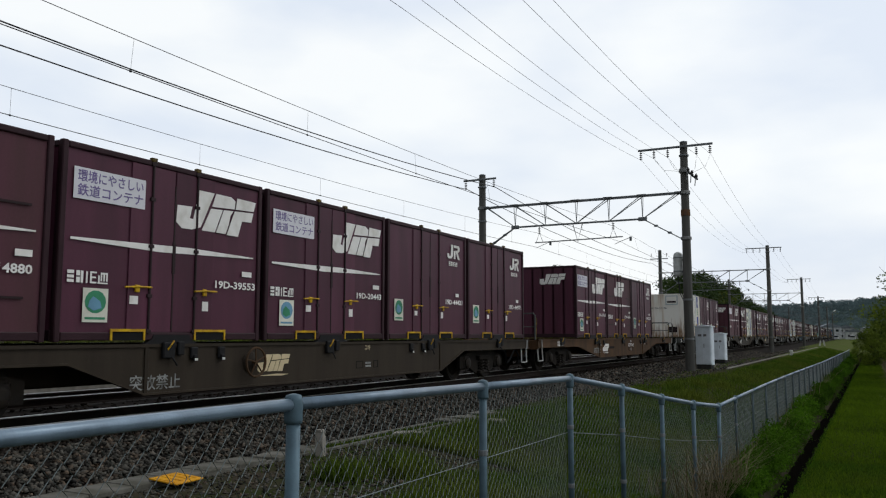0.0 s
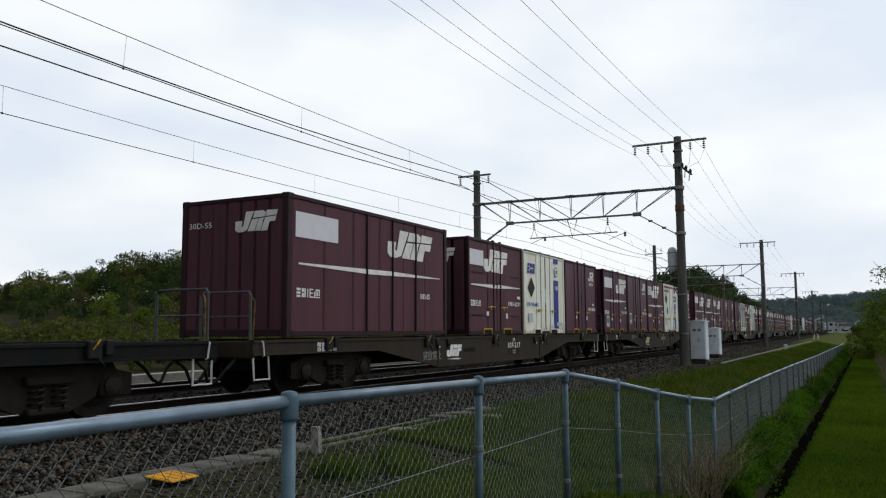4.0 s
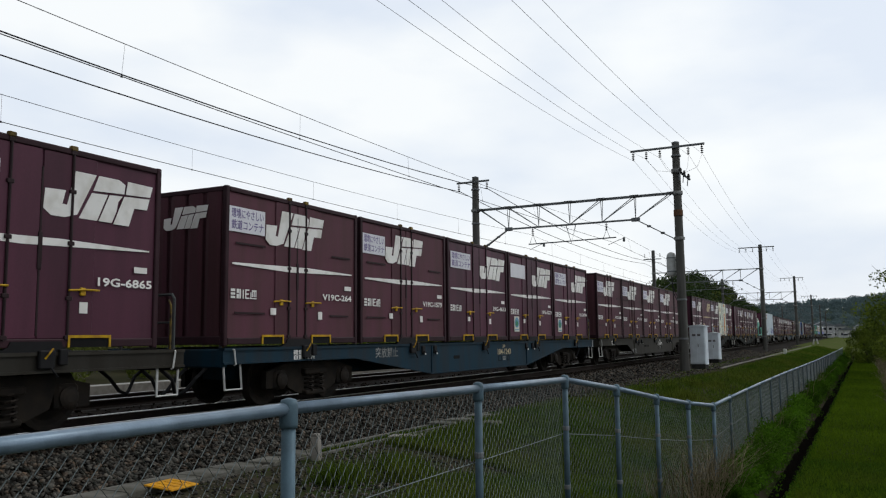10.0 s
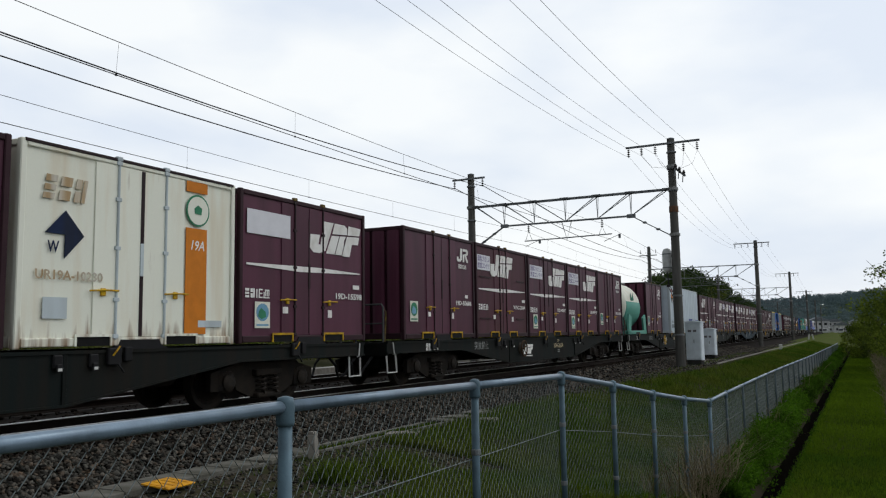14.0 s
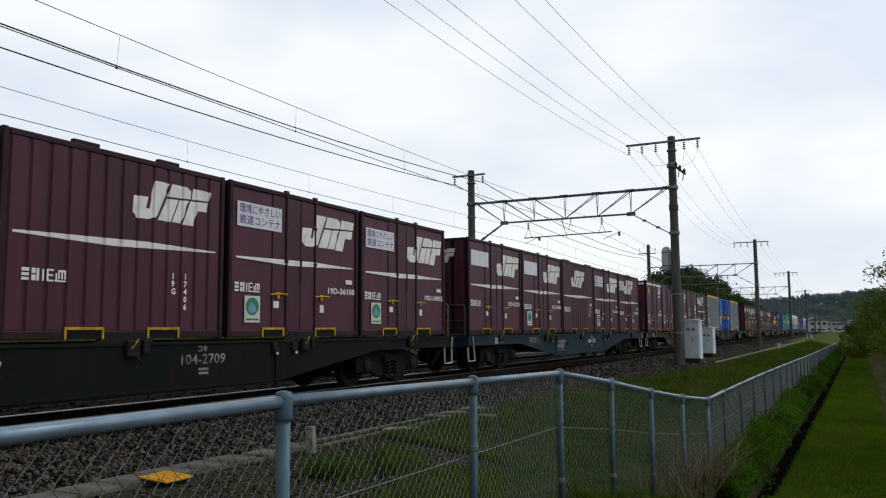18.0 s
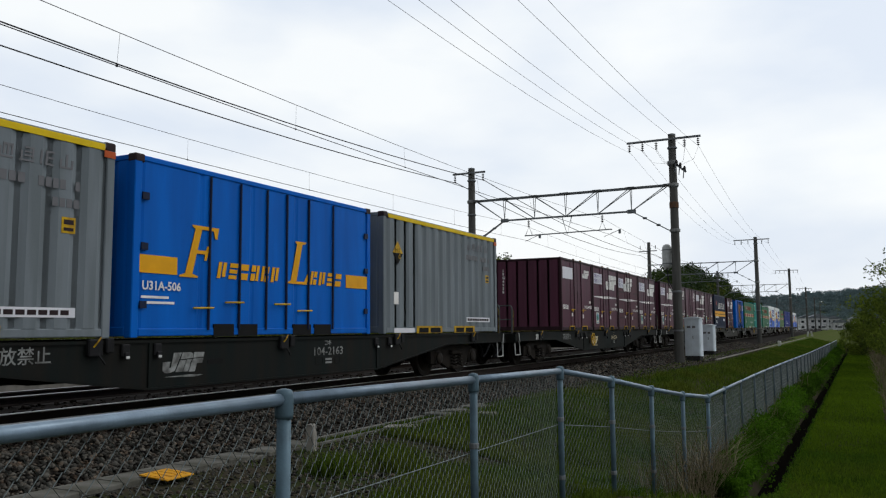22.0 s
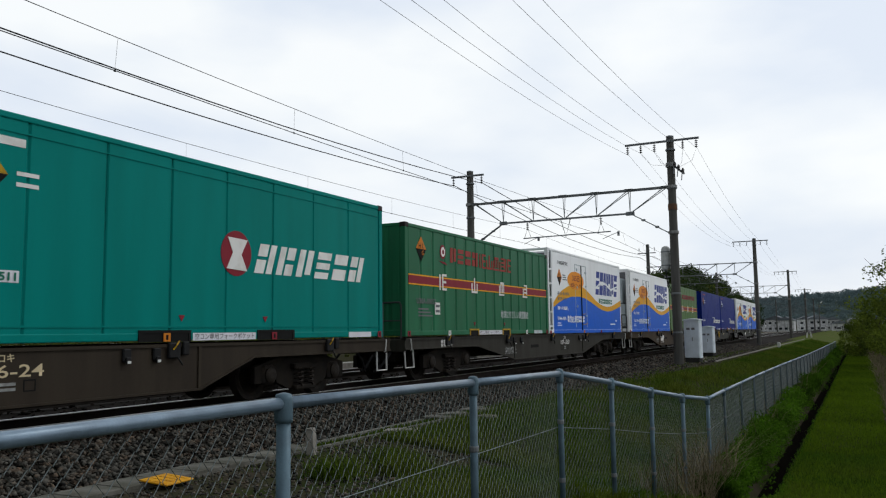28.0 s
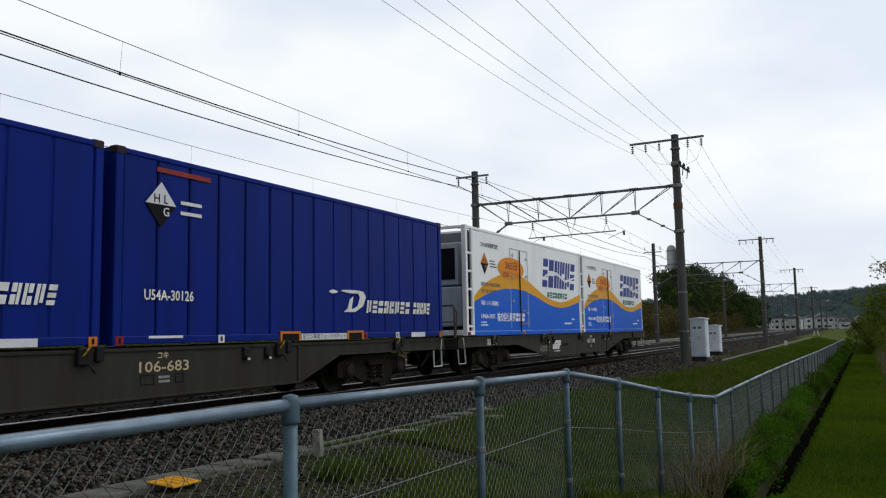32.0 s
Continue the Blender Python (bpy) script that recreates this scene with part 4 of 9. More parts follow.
# ---- loose stones ----
def stones(n, x0, x1, y0, y1, size, seed, height):
    rng = np.random.default_rng(seed)
    base = np.array([(1, 0, 0), (-1, 0, 0), (0, 1, 0), (0, -1, 0), (0, 0, 1), (0, 0, -1)], float)
    faces = [(0, 2, 4), (2, 1, 4), (1, 3, 4), (3, 0, 4), (2, 0, 5), (1, 2, 5), (3, 1, 5), (0, 3, 5)]
    y = y0 + (y1 - y0) * rng.random(n) ** 1.25
    x = x0 + (x1 - x0) * rng.random(n)
    s = size * rng.uniform(0.55, 1.25, n)
    v = base[None] * (s[:, None] * rng.uniform(0.6, 1.25, (n, 3)))[:, None, :] + rng.normal(0, 0.22, (n, 6, 3)) * s[:, None, None]
    a, t = rng.uniform(0, 6.28, n), rng.uniform(-0.9, 0.9, n)
    ca, sa, ct, st = np.cos(a), np.sin(a), np.cos(t), np.sin(t)
    rot = np.stack([np.stack([ca, -sa * ct, sa * st], -1), np.stack([sa, ca * ct, -ca * st], -1), np.stack([0 * a, st, ct], -1)], 1)
    v = np.einsum("nij,npj->npi", rot, v)
    v[..., 2] *= 0.75
    pos = np.stack([x + bend(y), y, height(x, y) + s * rng.uniform(-0.1, 0.45, n)], -1)
    return v + pos[:, None], faces


def shoulder(x, y):
    return np.interp(x, [-16.6, -15.6, -8.1, -6.95, -6.4], [-0.55, -0.21, -0.19, -0.43, -0.39])


va, fa = stones(15000, -8.5, -6.85, 2.5, 24, 0.038, 5, shoulder)
vb, _ = stones(8000, -8.6, -6.85, 22, 75, 0.050, 6, shoulder)
vf, _ = stones(6500, -7.0, -5.6, 20, 115, 0.045, 10, lambda x, y: ground_z(x + bend(y), y))
vc, _ = stones(2500, -13.3, -9.0, 2.5, 40, 0.045, 7, shoulder)
vd, _ = stones(9500, -6.4, -2.6, 3.0, 16, 0.024, 8, lambda x, y: ground_z(x + bend(y), y) + 0.0)
ve, _ = stones(7000, -9.9, -8.35, 2.5, 45, 0.040, 9, lambda x, y: shoulder(x, y) + 0.012)
tagged(new("track_ballast_stones", joined("track_ballast_stones", np.concatenate([vc, ve]), fa, TRACK_STONE)), "stones between and beside the rails, darkened for the train's shade", "ballast", kind="stuff")
tagged(new("ballast_stones", joined("ballast_stones", np.concatenate([va, vb, vd, vf]), fa, STONE)), "loose grey and brown crushed stones of the track ballast", "ballast", kind="stuff")


# ---- grass ----
def blades(n, xfun, y0, y1, h, w, seed, power=1.6, lean=0.5):
    rng = np.random.default_rng(seed)
    y = y0 + (y1 - y0) * rng.random(n) ** power
    x = xfun(rng.random(n), y, rng)
    z = ground_z(x, y)
    a = rng.uniform(0, 6.28, n)
    far = 1 + y / 28.0
    hh, ww = h * rng.uniform(0.4, 1.3, n) * (1 + y / 160), w * far * rng.uniform(0.7, 1.3, n)
    side = np.stack([np.cos(a), np.sin(a), 0 * a], -1) * ww[:, None]
    b = rng.uniform(0, 6.28, n)
    tip = np.stack([np.cos(b), np.sin(b), 0 * b], -1) * (lean * hh * rng.random(n))[:, None]
    p = np.stack([x, y, z - 0.01], -1)
    mid = p + tip * 0.35 + np.stack([0 * x, 0 * x, hh * 0.6], -1)
    top = p + tip + np.stack([0 * x, 0 * x, hh], -1)
    quad = np.stack([p - side, p + side, mid + side * 0.7, mid - side * 0.7], 1)
    tri = np.stack([mid - side * 0.7, mid + side * 0.7, top, top], 1)
    return np.concatenate([quad, tri])


def between(a, b):
    return lambda u, y, rng: a + (b - a) * u + bend(y) * 0.6


def patchy(u, y, rng):
    """Grass in patches, thinning towards the stones of the track."""
    x = -6.3 + 4.2 * u
    bare = noise_at(x, y) + rng.normal(0, 0.35, len(x)) < -0.75 + 2.3 * np.clip((-x - 2.8) / 2.4, 0, 1) * np.clip((14 - y) / 5, 0.25, 1)
    return np.where(bare, -3.9 + 1.9 * rng.random(len(x)), x)


def noise_at(x, y):
    return np.sin(x * 1.7 + 1.3 * np.sin(y * 0.9)) + 0.8 * np.sin(y * 1.1 + x * 0.6 + 2.0) + 0.25


def along_lane(a, b):
    return lambda u, y, rng: a + (b - a) * u + lane(y)


sward = np.concatenate([blades(75000, along_lane(-0.98, 0.45), 10.5, 95, 0.055, 0.0045, 13, 2.0), blades(9000, along_lane(-1.0, 0.5), 9.5, 60, 0.11, 0.0045, 17, 1.6)])
tagged(new("path_grass", soup("path_grass", sward, 1, PATH_GRASS)), "short yellow-green grass of the path, brighter than the bank's", "grass", kind="stuff")
turf = np.concatenate([
    blades(38000, patchy, 5.5, 19, 0.110, 0.0046, 11, 1.0, 0.9),
    blades(3000, lambda u, y, rng: -6.63 + 0.12 * (u - 0.5) + 0.03 * noise_at(-6.3, y * 2), 8.8, 15, 0.06, 0.004, 16, 1.0),
    blades(64000, lambda u, y, rng: np.interp(y, [24, 36], [-6.1, -5.5]) * (1 - u) - 1.9 * u + lane(y), 10, 110, 0.12, 0.0048, 12, 2.0, 0.8),
    blades(16000, lambda u, y, rng: -5.6 + 3.5 * np.mod(np.abs(np.sin(np.floor(y * 1.7) * 12.9898)) * 437.585, 1.0) + rng.normal(0, 0.13, len(y)) + lane(y), 7.0, 45, 0.21, 0.005, 19, 1.4, 0.9),
    # darker bank grass sown over the near end of the path
    blades(16000, along_lane(-0.98, 0.9), 8.5, 15, 0.09, 0.0045, 18, 1.2, 0.8),
    blades(14000, between(-1.9, 5.0), -6.0, 9.0, 0.09, 0.005, 20, 1.0, 0.8),
    blades(14000, along_lane(0.5, 3.0), 14, 95, 0.16, 0.006, 15, 1.6),
    blades(2200, between(-6.9, -6.0), 16, 60, 0.06, 0.005, 14, 1.5),
])
tagged(new("grass", soup("grass", turf, 1, GRASS)), "fresh green grass in patches on the bank", "grass", kind="stuff")
dry = np.concatenate([blades(260, along_lane(-1.95, -1.50), 9.6, 11.6, 0.72, 0.0028, 27, 1.0, 1.5), blades(420, along_lane(-2.25, -1.55), 8.6, 13.5, 0.55, 0.0030, 23, 1.0, 1.3), blades(380, along_lane(-2.0, -1.55), 12, 40, 0.55, 0.003, 25, 1.5, 0.9), blades(3000, along_lane(0.55, 1.9), 18, 75, 0.42, 0.0034, 26, 1.3, 1.3)])
tagged(new("dry_stalks", soup("dry_stalks", dry, 1, DRY_GRASS)), "pale dry grass stalks standing against the fence", "dry grass", kind="stuff")


# ---- trees ----
def leaf_cloud(centres, radii, per, leaf, seed, flat=0.8):
    """Many small leaf faces scattered in uneven clumps."""
    rng = np.random.default_rng(seed)
    n = len(centres)
    d = rng.normal(0, 1, (n, per, 3))
    d /= np.linalg.norm(d, axis=-1, keepdims=True)
    r = radii[:, None, None] * (0.45 + 0.6 * rng.random((n, per, 1)) ** 0.6)
    c = centres[:, None] + d * r * np.array([1, 1, flat])
    c = c.reshape(-1, 3)
    m = len(c)
    u = rng.normal(0, 1, (m, 3))
    u /= np.linalg.norm(u, axis=-1, keepdims=True)
    w = np.cross(u, rng.normal(0, 1, (m, 3)))
    w /= np.linalg.norm(w, axis=-1, keepdims=True)
    s = leaf * np.repeat(radii, per) ** 0.5 * rng.uniform(0.6, 1.4, m)
    u, w = u * s[:, None], w * s[:, None] * 0.6
    return np.stack([c - u, c + w, c + u, c - w], 1)


def crowns(xs, ys, heights, seed, clumps=9):
    """Clump centres and sizes for trees standing at xs, ys."""
    rng = np.random.default_rng(seed)
    cs, rs = [], []
    for x, y, h in zip(xs, ys, heights):
        z = float(ground_z(x, y))
        w = h * rng.uniform(0.32, 0.46)
        for _ in range(clumps):
            a, q = rng.uniform(0, 6.28), rng.random() ** 0.6
            t = rng.random()
            k = math.sin(math.pi * (0.12 + 0.8 * t)) ** 0.7
            cs.append((x + math.cos(a) * w * q * k, y + math.sin(a) * w * q * k, z + h * (0.16 + 0.76 * t)))
            rs.append(h * rng.uniform(0.10, 0.19))
    return np.array(cs), np.array(rs)


def saddle(x, y):
    """The open dip between the hill and the grove, where no trees stand."""
    return (x > -0.285 * y) & (x < -0.207 * y)


def wood(name, n, box, hmin, hmax, per, leaf, mat, label, seed, clumps=9, gap=False):
    rng = np.random.default_rng(seed)
    x = rng.uniform(box[0], box[1], n)
    y = rng.uniform(box[2], box[3], n)
    h = rng.uniform(hmin, hmax, n) * (0.55 + 0.45 * step(55, 105, y) if name.startswith("hill") else 1.0)
    if gap:
        keep = ~saddle(x, y)
        x, y, h = x[keep], y[keep], h[keep]
    c, r = crowns(x, y, h, seed + 1, clumps)
    return tagged(new(name, soup(name, leaf_cloud(c, r, per, leaf, seed + 2), 1, mat)), label, "woods", kind="stuff")


wood("hillside_woods", 320, (-135, -42, 50, 175), 5.2, 8.2, 90, 0.14, LEAF_DARK, "dark green trees covering the low hill", 31, 13, gap=True)
wood("hillside_spring_woods", 110, (-120, -40, 45, 150), 5.0, 8.5, 80, 0.15, LEAF_LIGHT, "fresh light green trees on the low hill", 34, 12, gap=True)
wood("hillside_bare_woods", 60, (-110, -38, 40, 140), 4.5, 7.5, 80, 0.15, LEAF_BROWN, "brownish budding trees on the low hill", 35, 12, gap=True)
wood("hill_foot_scrub", 330, (-48, -26.5, 10, 125), 2.2, 4.6, 60, 0.15, LEAF_LIGHT, "yellow-green scrub at the foot of the hill", 37, 8)
wood("trackside_grove", 190, (-60, -28, 165, 300), 7.0, 10.5, 60, 0.24, LEAF_DARK, "dark green grove on the rise beyond the far track", 40, 12, gap=True)
wood("trackside_grove_spring", 60, (-64, -29, 145, 280), 5.5, 8.5, 60, 0.22, LEAF_LIGHT, "light green trees in the grove beyond the far track", 43, 11, gap=True)
wood("trackside_bamboo", 200, (-33, -25.5, 62, 230), 3.2, 5.2, 50, 0.18, LEAF_BROWN, "brownish bamboo and scrub along the far lane", 46, 8)
wood("far_ridge_woods", 2400, (-330, 120, 500, 760), 7, 9.5, 24, 0.40, LEAF_HAZED, "wooded ridge closing the valley, haze tinted into its leaf colour", 52, 8)
wood("right_side_scrub", 40, (9, 45, 100, 260), 3.0, 6.0, 30, 0.30, LEAF_DARK, "dark scrub beyond the path", 55)


def verge():
    """Leafy weeds crowding the strip between the fence and the ditch, and the ditch's far lip."""
    rng = np.random.default_rng(71)
    n = 2300
    y = 10.3 + 74 * rng.random(n) ** 1.5
    x = -1.58 + rng.normal(0, 0.12, n) + lane(y)
    r = rng.uniform(0.07, 0.17, n) * (1 + y / 120)
    h = rng.uniform(0.05, 0.52, n) * (0.65 + 0.35 * np.sin(y * 1.3) * np.sin(y * 0.47))
    a = leaf_cloud(np.stack([x, y, ground_z(x, y) + h], -1), r, 60, 0.056, 72)
    m = 500
    y = 9.5 + 60 * rng.random(m) ** 1.9
    x = -0.96 + rng.normal(0, 0.05, m) + lane(y)
    b = leaf_cloud(np.stack([x, y, ground_z(x, y) + rng.uniform(0, 0.08, m)], -1), rng.uniform(0.04, 0.08, m), 20, 0.05, 73)
    return np.concatenate([a, b])


tagged(new("verge_weeds", soup("verge_weeds", verge(), 1, HERB)), "leafy green weeds crowding the foot of the fence and the ditch", "weeds", kind="stuff")


def shrub(x, y, h, seed, label, n_clump=70, wide=0.55):
    """A tree with a forked trunk and a crown of small leaves."""
    rng = np.random.default_rng(seed)
    z = float(ground_z(x, y))
    t = tagged(new("roadside_tree"), label, "tree", "trees beside the path")
    t.matrix_basis = pose(x, y, z)
    sh = Shape().tube([(0, 0, -0.1), (0.05, 0, h * 0.18), (-0.03, 0.05, h * 0.45), (0.02, 0, h * 0.8)], 0.085, 8, 0.02)
    tips = []
    for k in range(9):
        a, e = rng.uniform(0, 6.28), rng.uniform(0.25, 0.95)
        b = h * rng.uniform(0.15, 0.6)
        tip = (math.cos(a) * h * wide * 0.8 * e, math.sin(a) * h * wide * 0.8 * e, b + h * rng.uniform(0.12, 0.35))
        sh.tube([(0, 0, b), (tip[0] * 0.5, tip[1] * 0.5, (b + tip[2]) / 2 + 0.05), tip], 0.035, 5, 0.008)
    part("trunk", sh, BARK, t)
    a = rng.uniform(0, 6.28, n_clump)
    q = rng.random(n_clump) ** 0.5
    u = rng.random(n_clump)
    k = np.sin(np.pi * (0.22 + 0.70 * u)) ** 0.8
    c = np.stack([np.cos(a) * q * k * h * wide, np.sin(a) * q * k * h * wide, h * ((0.10 if h > 3.2 else 0.02) + 0.88 * u)], -1)
    r = h * rng.uniform(0.055, 0.12, n_clump)
    part("crown", soup("crown", leaf_cloud(c, r, 84, 0.092, seed + 1), 1, LEAF_BUSH), LEAF_BUSH, t)


for x, y, h, s, n, wide in ((2.35, 49, 6.2, 61, 95, 0.36), (4.8, 46, 6.8, 62, 110, 0.38), (1.6, 58, 4.2, 63, 80, 0.38), (4.1, 61, 5.6, 64, 90, 0.38), (1.5, 70, 2.6, 65, 110, 0.5), (0.35, 66, 2.9, 67, 150, 0.48), (1.3, 92, 3.4, 68, 130, 0.5)):
    shrub(x, y, h, s, "leafy yellow-green shrub tree beside the grass path", n, wide)


# ---- far houses ----
def house(x, y, w, d, h, turn, label):
    g = tagged(new("house"), label, "house", "far houses")
    g.matrix_basis = pose(x, y, float(ground_z(x, y)) - 0.1, 0, 0, turn)
    part("wall", Shape().box(-w / 2, w / 2, -d / 2, d / 2, 0, h, 0.03), HOUSE_WALL, g)
    part("roof", Shape().slab([(-w / 2 - 0.5, h), (w / 2 + 0.5, h), (w / 2 + 0.5, h + 0.15), (0, h + w * 0.24), (-w / 2 - 0.5, h + 0.15)], d + 0.9, lambda u, v, t: (u, -d / 2 - 0.45 + t, v)), HOUSE_ROOF, g)
    for fl in range(max(1, int(h // 2.7))):
        for k in (-0.28, 0.05, 0.3):
            win = part("window", Shape().box(k * w - 0.75, k * w + 0.75, -d / 2 - 0.05, -d / 2 - 0.002, fl * 2.7 + 0.9, fl * 2.7 + 2.1, 0.02), STEP_WHITE, g)
            part("pane", Shape().box(k * w - 0.66, k * w + 0.66, -d / 2 - 0.07, -d / 2 - 0.052, fl * 2.7 + 0.98, fl * 2.7 + 2.02), PANE, win)


for x, y, w, d, h, a in ((-40, 395, 10, 8, 5.4, 8), (-27, 402, 9, 8, 5.2, -5), (-15, 415, 11, 9, 5.6, 12), (-5, 408, 8, 7, 3.2, 3), (-33, 428, 11, 8, 5.8, -8), (4, 430, 9, 8, 5.4, 6), (-46, 440, 10, 9, 5.6, 4), (12, 448, 10, 8, 5.4, -4), (-21, 450, 10, 8, 6.0, 9), (-9, 462, 9, 8, 5.4, 0), (-38, 465, 11, 8, 5.6, -6), (2, 470, 10, 8, 5.6, 10)):
    house(x, y, w * 0.8, d * 0.8, h, a, "pale two-storey house with a grey tiled roof, far off")
for x, y in ((-4.0, 300), (0.5, 318), (-9.5, 322)):
    v = tagged(new("parked_van"), "small white van parked far down the line", "van", "parked vans")
    v.matrix_basis = pose(x, y, float(ground_z(x, y)))
    part("body", lambda: Shape().box(-0.8, 0.8, -1.9, 1.9, 0.3, 1.85, 0.16), CAR_PAINT, v, key="van1")
    part("windscreen", lambda: Shape().box(-0.68, 0.68, -1.93, -1.89, 1.1, 1.6, 0.02), PANE, v, key="van2")
    for a in (-0.72, 0.72):
        for b in (-1.2, 1.2):
            part("wheel", lambda: Shape().lathe([(0.3, -0.09), (0.32, -0.06), (0.32, 0.06), (0.3, 0.09)], 12, "x"), HOSE, v, at=pose(a, b, 0.32), key="van3")


# ---- the container train ----
# Each thing's own space: y along the line, x towards the path, z up from its foot.
LONG, WIDE, TALL = 3.715, 2.45, 2.5
SIDE = WIDE / 2


def quad_bars(u0, u1, v0, v1, n, slant=0.0, gap=0.22):
    """A row of slanted blocks in place of a brand's letters."""
    w = (u1 - u0) / n
    out = []
    for k in range(n):
        a, b = u0 + k * w, u0 + (k + 1 - gap) * w
        out.append([(a, v0), (b, v0), (b + slant, v1), (a + slant, v1)])
    return out


# plain bars that stand for a letter or a sign: left, right, foot, head in its box
BARS = (
    ((0, 0.36, 0, 1), (0.52, 0.88, 0.10, 1)),
    ((0, 0.92, 0.60, 1), (0, 0.92, 0, 0.42)),
    ((0, 0.34, 0, 1), (0.46, 0.92, 0.56, 1), (0.46, 0.92, 0, 0.40)),
    ((0, 0.90, 0.72, 1), (0, 0.90, 0.36, 0.60), (0, 0.90, 0, 0.24)),
    ((0, 0.50, 0, 0.46), (0, 0.50, 0.58, 1), (0.62, 0.94, 0, 1)),
)
COMB_SIDE = ((0.38, 0), (1, 0), (1, 0.14), (0.54, 0.14), (0.54, 0.44), (0.94, 0.44), (0.94, 0.58), (0.54, 0.58), (0.54, 0.86), (1, 0.86), (1, 1), (0.38, 1))
COMB_UP = ((0, 0), (1, 0), (1, 0.64), (0.85, 0.64), (0.85, 0.14), (0.58, 0.14), (0.58, 1), (0.42, 1), (0.42, 0.14), (0.15, 0.14), (0.15, 0.64), (0, 0.64))
COMB_DOWN = ((0.30, 0.22), (0.43, 0.22), (0.43, 0.80), (0.57, 0.80), (0.57, 0.22), (0.71, 0.22), (0.71, 0.80), (0.85, 0.80), (0.85, 0.22), (0.98, 0.22), (0.98, 0.96), (0.30, 0.96))
COMB_BACK = ((0.84, 0.22), (0.98, 0.22), (0.98, 0.98), (0.32, 0.98), (0.32, 0.86), (0.84, 0.86), (0.84, 0.70), (0.32, 0.70), (0.32, 0.58), (0.84, 0.58), (0.84, 0.44), (0.32, 0.44), (0.32, 0.32), (0.84, 0.32))
FOOT = ((0, 0), (1, 0), (1, 0.12), (0.20, 0.12), (0.20, 0.70), (0.06, 0.70), (0.06, 0.12), (0, 0.12))
SIGNS = (
    ((0, 0.15, 0, 0.96), COMB_SIDE),
    (COMB_UP,),
    (FOOT, COMB_DOWN),
    (FOOT, COMB_BACK),
)


def bars(patterns, u0, u1, v0, v1, n, slant, gap, first, stride):
    """The outlines of n signs in a row, each a few plain bars or combs."""
    w, out = (u1 - u0) / n, []
    for k in range(n):
        at = lambda a, b: (u0 + (k + a * (1 - gap)) * w + slant * b, v0 + (v1 - v0) * b)
        shapes = patterns[(k * stride + first) % len(patterns)]
        boxes = [q if isinstance(q[0], tuple) else ((q[0], q[2]), (q[1], q[2]), (q[1], q[3]), (q[0], q[3])) for q in shapes]
        out.append([[at(a, b) for a, b in q] for q in boxes])
    return out


def blocks(name, u0, u1, v0, v1, n, mat, parent, place, slant=0.0, gap=0.2, thick=0.006, first=0, patterns=BARS):
    """A row of plain bars in place of a brand's letters, each letter's bars a part."""
    for o in bars(patterns, u0, u1, v0, v1, n, slant, gap, first, 3 if len(patterns) == 5 else 1):
        marks(name, o, mat, parent, place, None, thick)


def marks(name, outlines, mat, parent, place, key=None, thick=0.006, label=""):
    def build():
        sh = Shape()
        for o in outlines:
            sh.slab(o, thick, place)
        return sh
    return part(name, build, mat, parent, label, key=key)


def shear(points, u0, v0, w, h):
    return [(u0 + a * w, v0 + b * h) for a, b in points]


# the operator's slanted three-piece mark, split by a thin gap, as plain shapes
MARK_A = [(0.26, 1.0), (0.445, 1.0), (0.285, 0.09), (0.18, 0.0), (0.065, 0.0), (0.0, 0.13), (0.01, 0.54), (0.18, 0.56), (0.155, 0.27), (0.195, 0.26)]
MARK_B1 = [(0.468, 1.0), (0.66, 1.0), (0.72, 0.91), (0.712, 0.70), (0.42, 0.655)]
MARK_B2 = [(0.408, 0.60), (0.555, 0.62), (0.462, 0.02), (0.30, 0.02)]
MARK_B3 = [(0.572, 0.625), (0.695, 0.645), (0.655, 0.50), (0.64, 0.28), (0.60, 0.02), (0.477, 0.02)]
MARK_C1 = [(0.745, 1.0), (1.0, 0.985), (0.975, 0.735), (0.727, 0.70)]
MARK_C2 = [(0.715, 0.65), (0.97, 0.69), (0.945, 0.43), (0.815, 0.42), (0.765, 0.0), (0.615, 0.0), (0.675, 0.40)]


def three_mark(u0, v0, w, h):
    return [shear(p, u0, v0, w, h) for p in (MARK_A, MARK_B1, MARK_B2, MARK_B3, MARK_C1, MARK_C2)]


def ring_mark(u0, v0, w, h):
    """A hook and a bent bar: the group's mark as plain shapes."""
    hook = [(0.30, 1.0), (0.46, 1.0), (0.44, 0.22), (0.34, 0.04), (0.10, 0.0), (0.0, 0.10), (0.0, 0.36), (0.13, 0.36), (0.15, 0.20), (0.27, 0.20)]
    bent = [(0.52, 1.0), (0.90, 1.0), (0.99, 0.86), (0.97, 0.62), (0.84, 0.50), (1.0, 0.02), (0.84, 0.02), (0.68, 0.50), (0.66, 0.64), (0.82, 0.68), (0.83, 0.82), (0.52, 0.82)]
    stem = [(0.52, 0.60), (0.65, 0.60), (0.64, 0.02), (0.51, 0.02)]
    return [shear(p, u0, v0, w, h) for p in (hook, bent, stem)]


def firm_blocks(c, u0, v0, w, h, place, tag, mat=None):
    """Four small bar figures in place of the operator's name, each a part."""
    rows = bars(BARS, u0, u0 + w * 0.42, v0, v0 + h, 2, 0.0, 0.18, 3, 1) + bars(SIGNS, u0 + w * 0.44, u0 + w, v0, v0 + h, 2, 0.0, 0.10, 0, 2)
    for k, o in enumerate(rows):
        marks("name_block", o, mat or WHITE_MARK, c, place, ("firm", tag, k), 0.005)


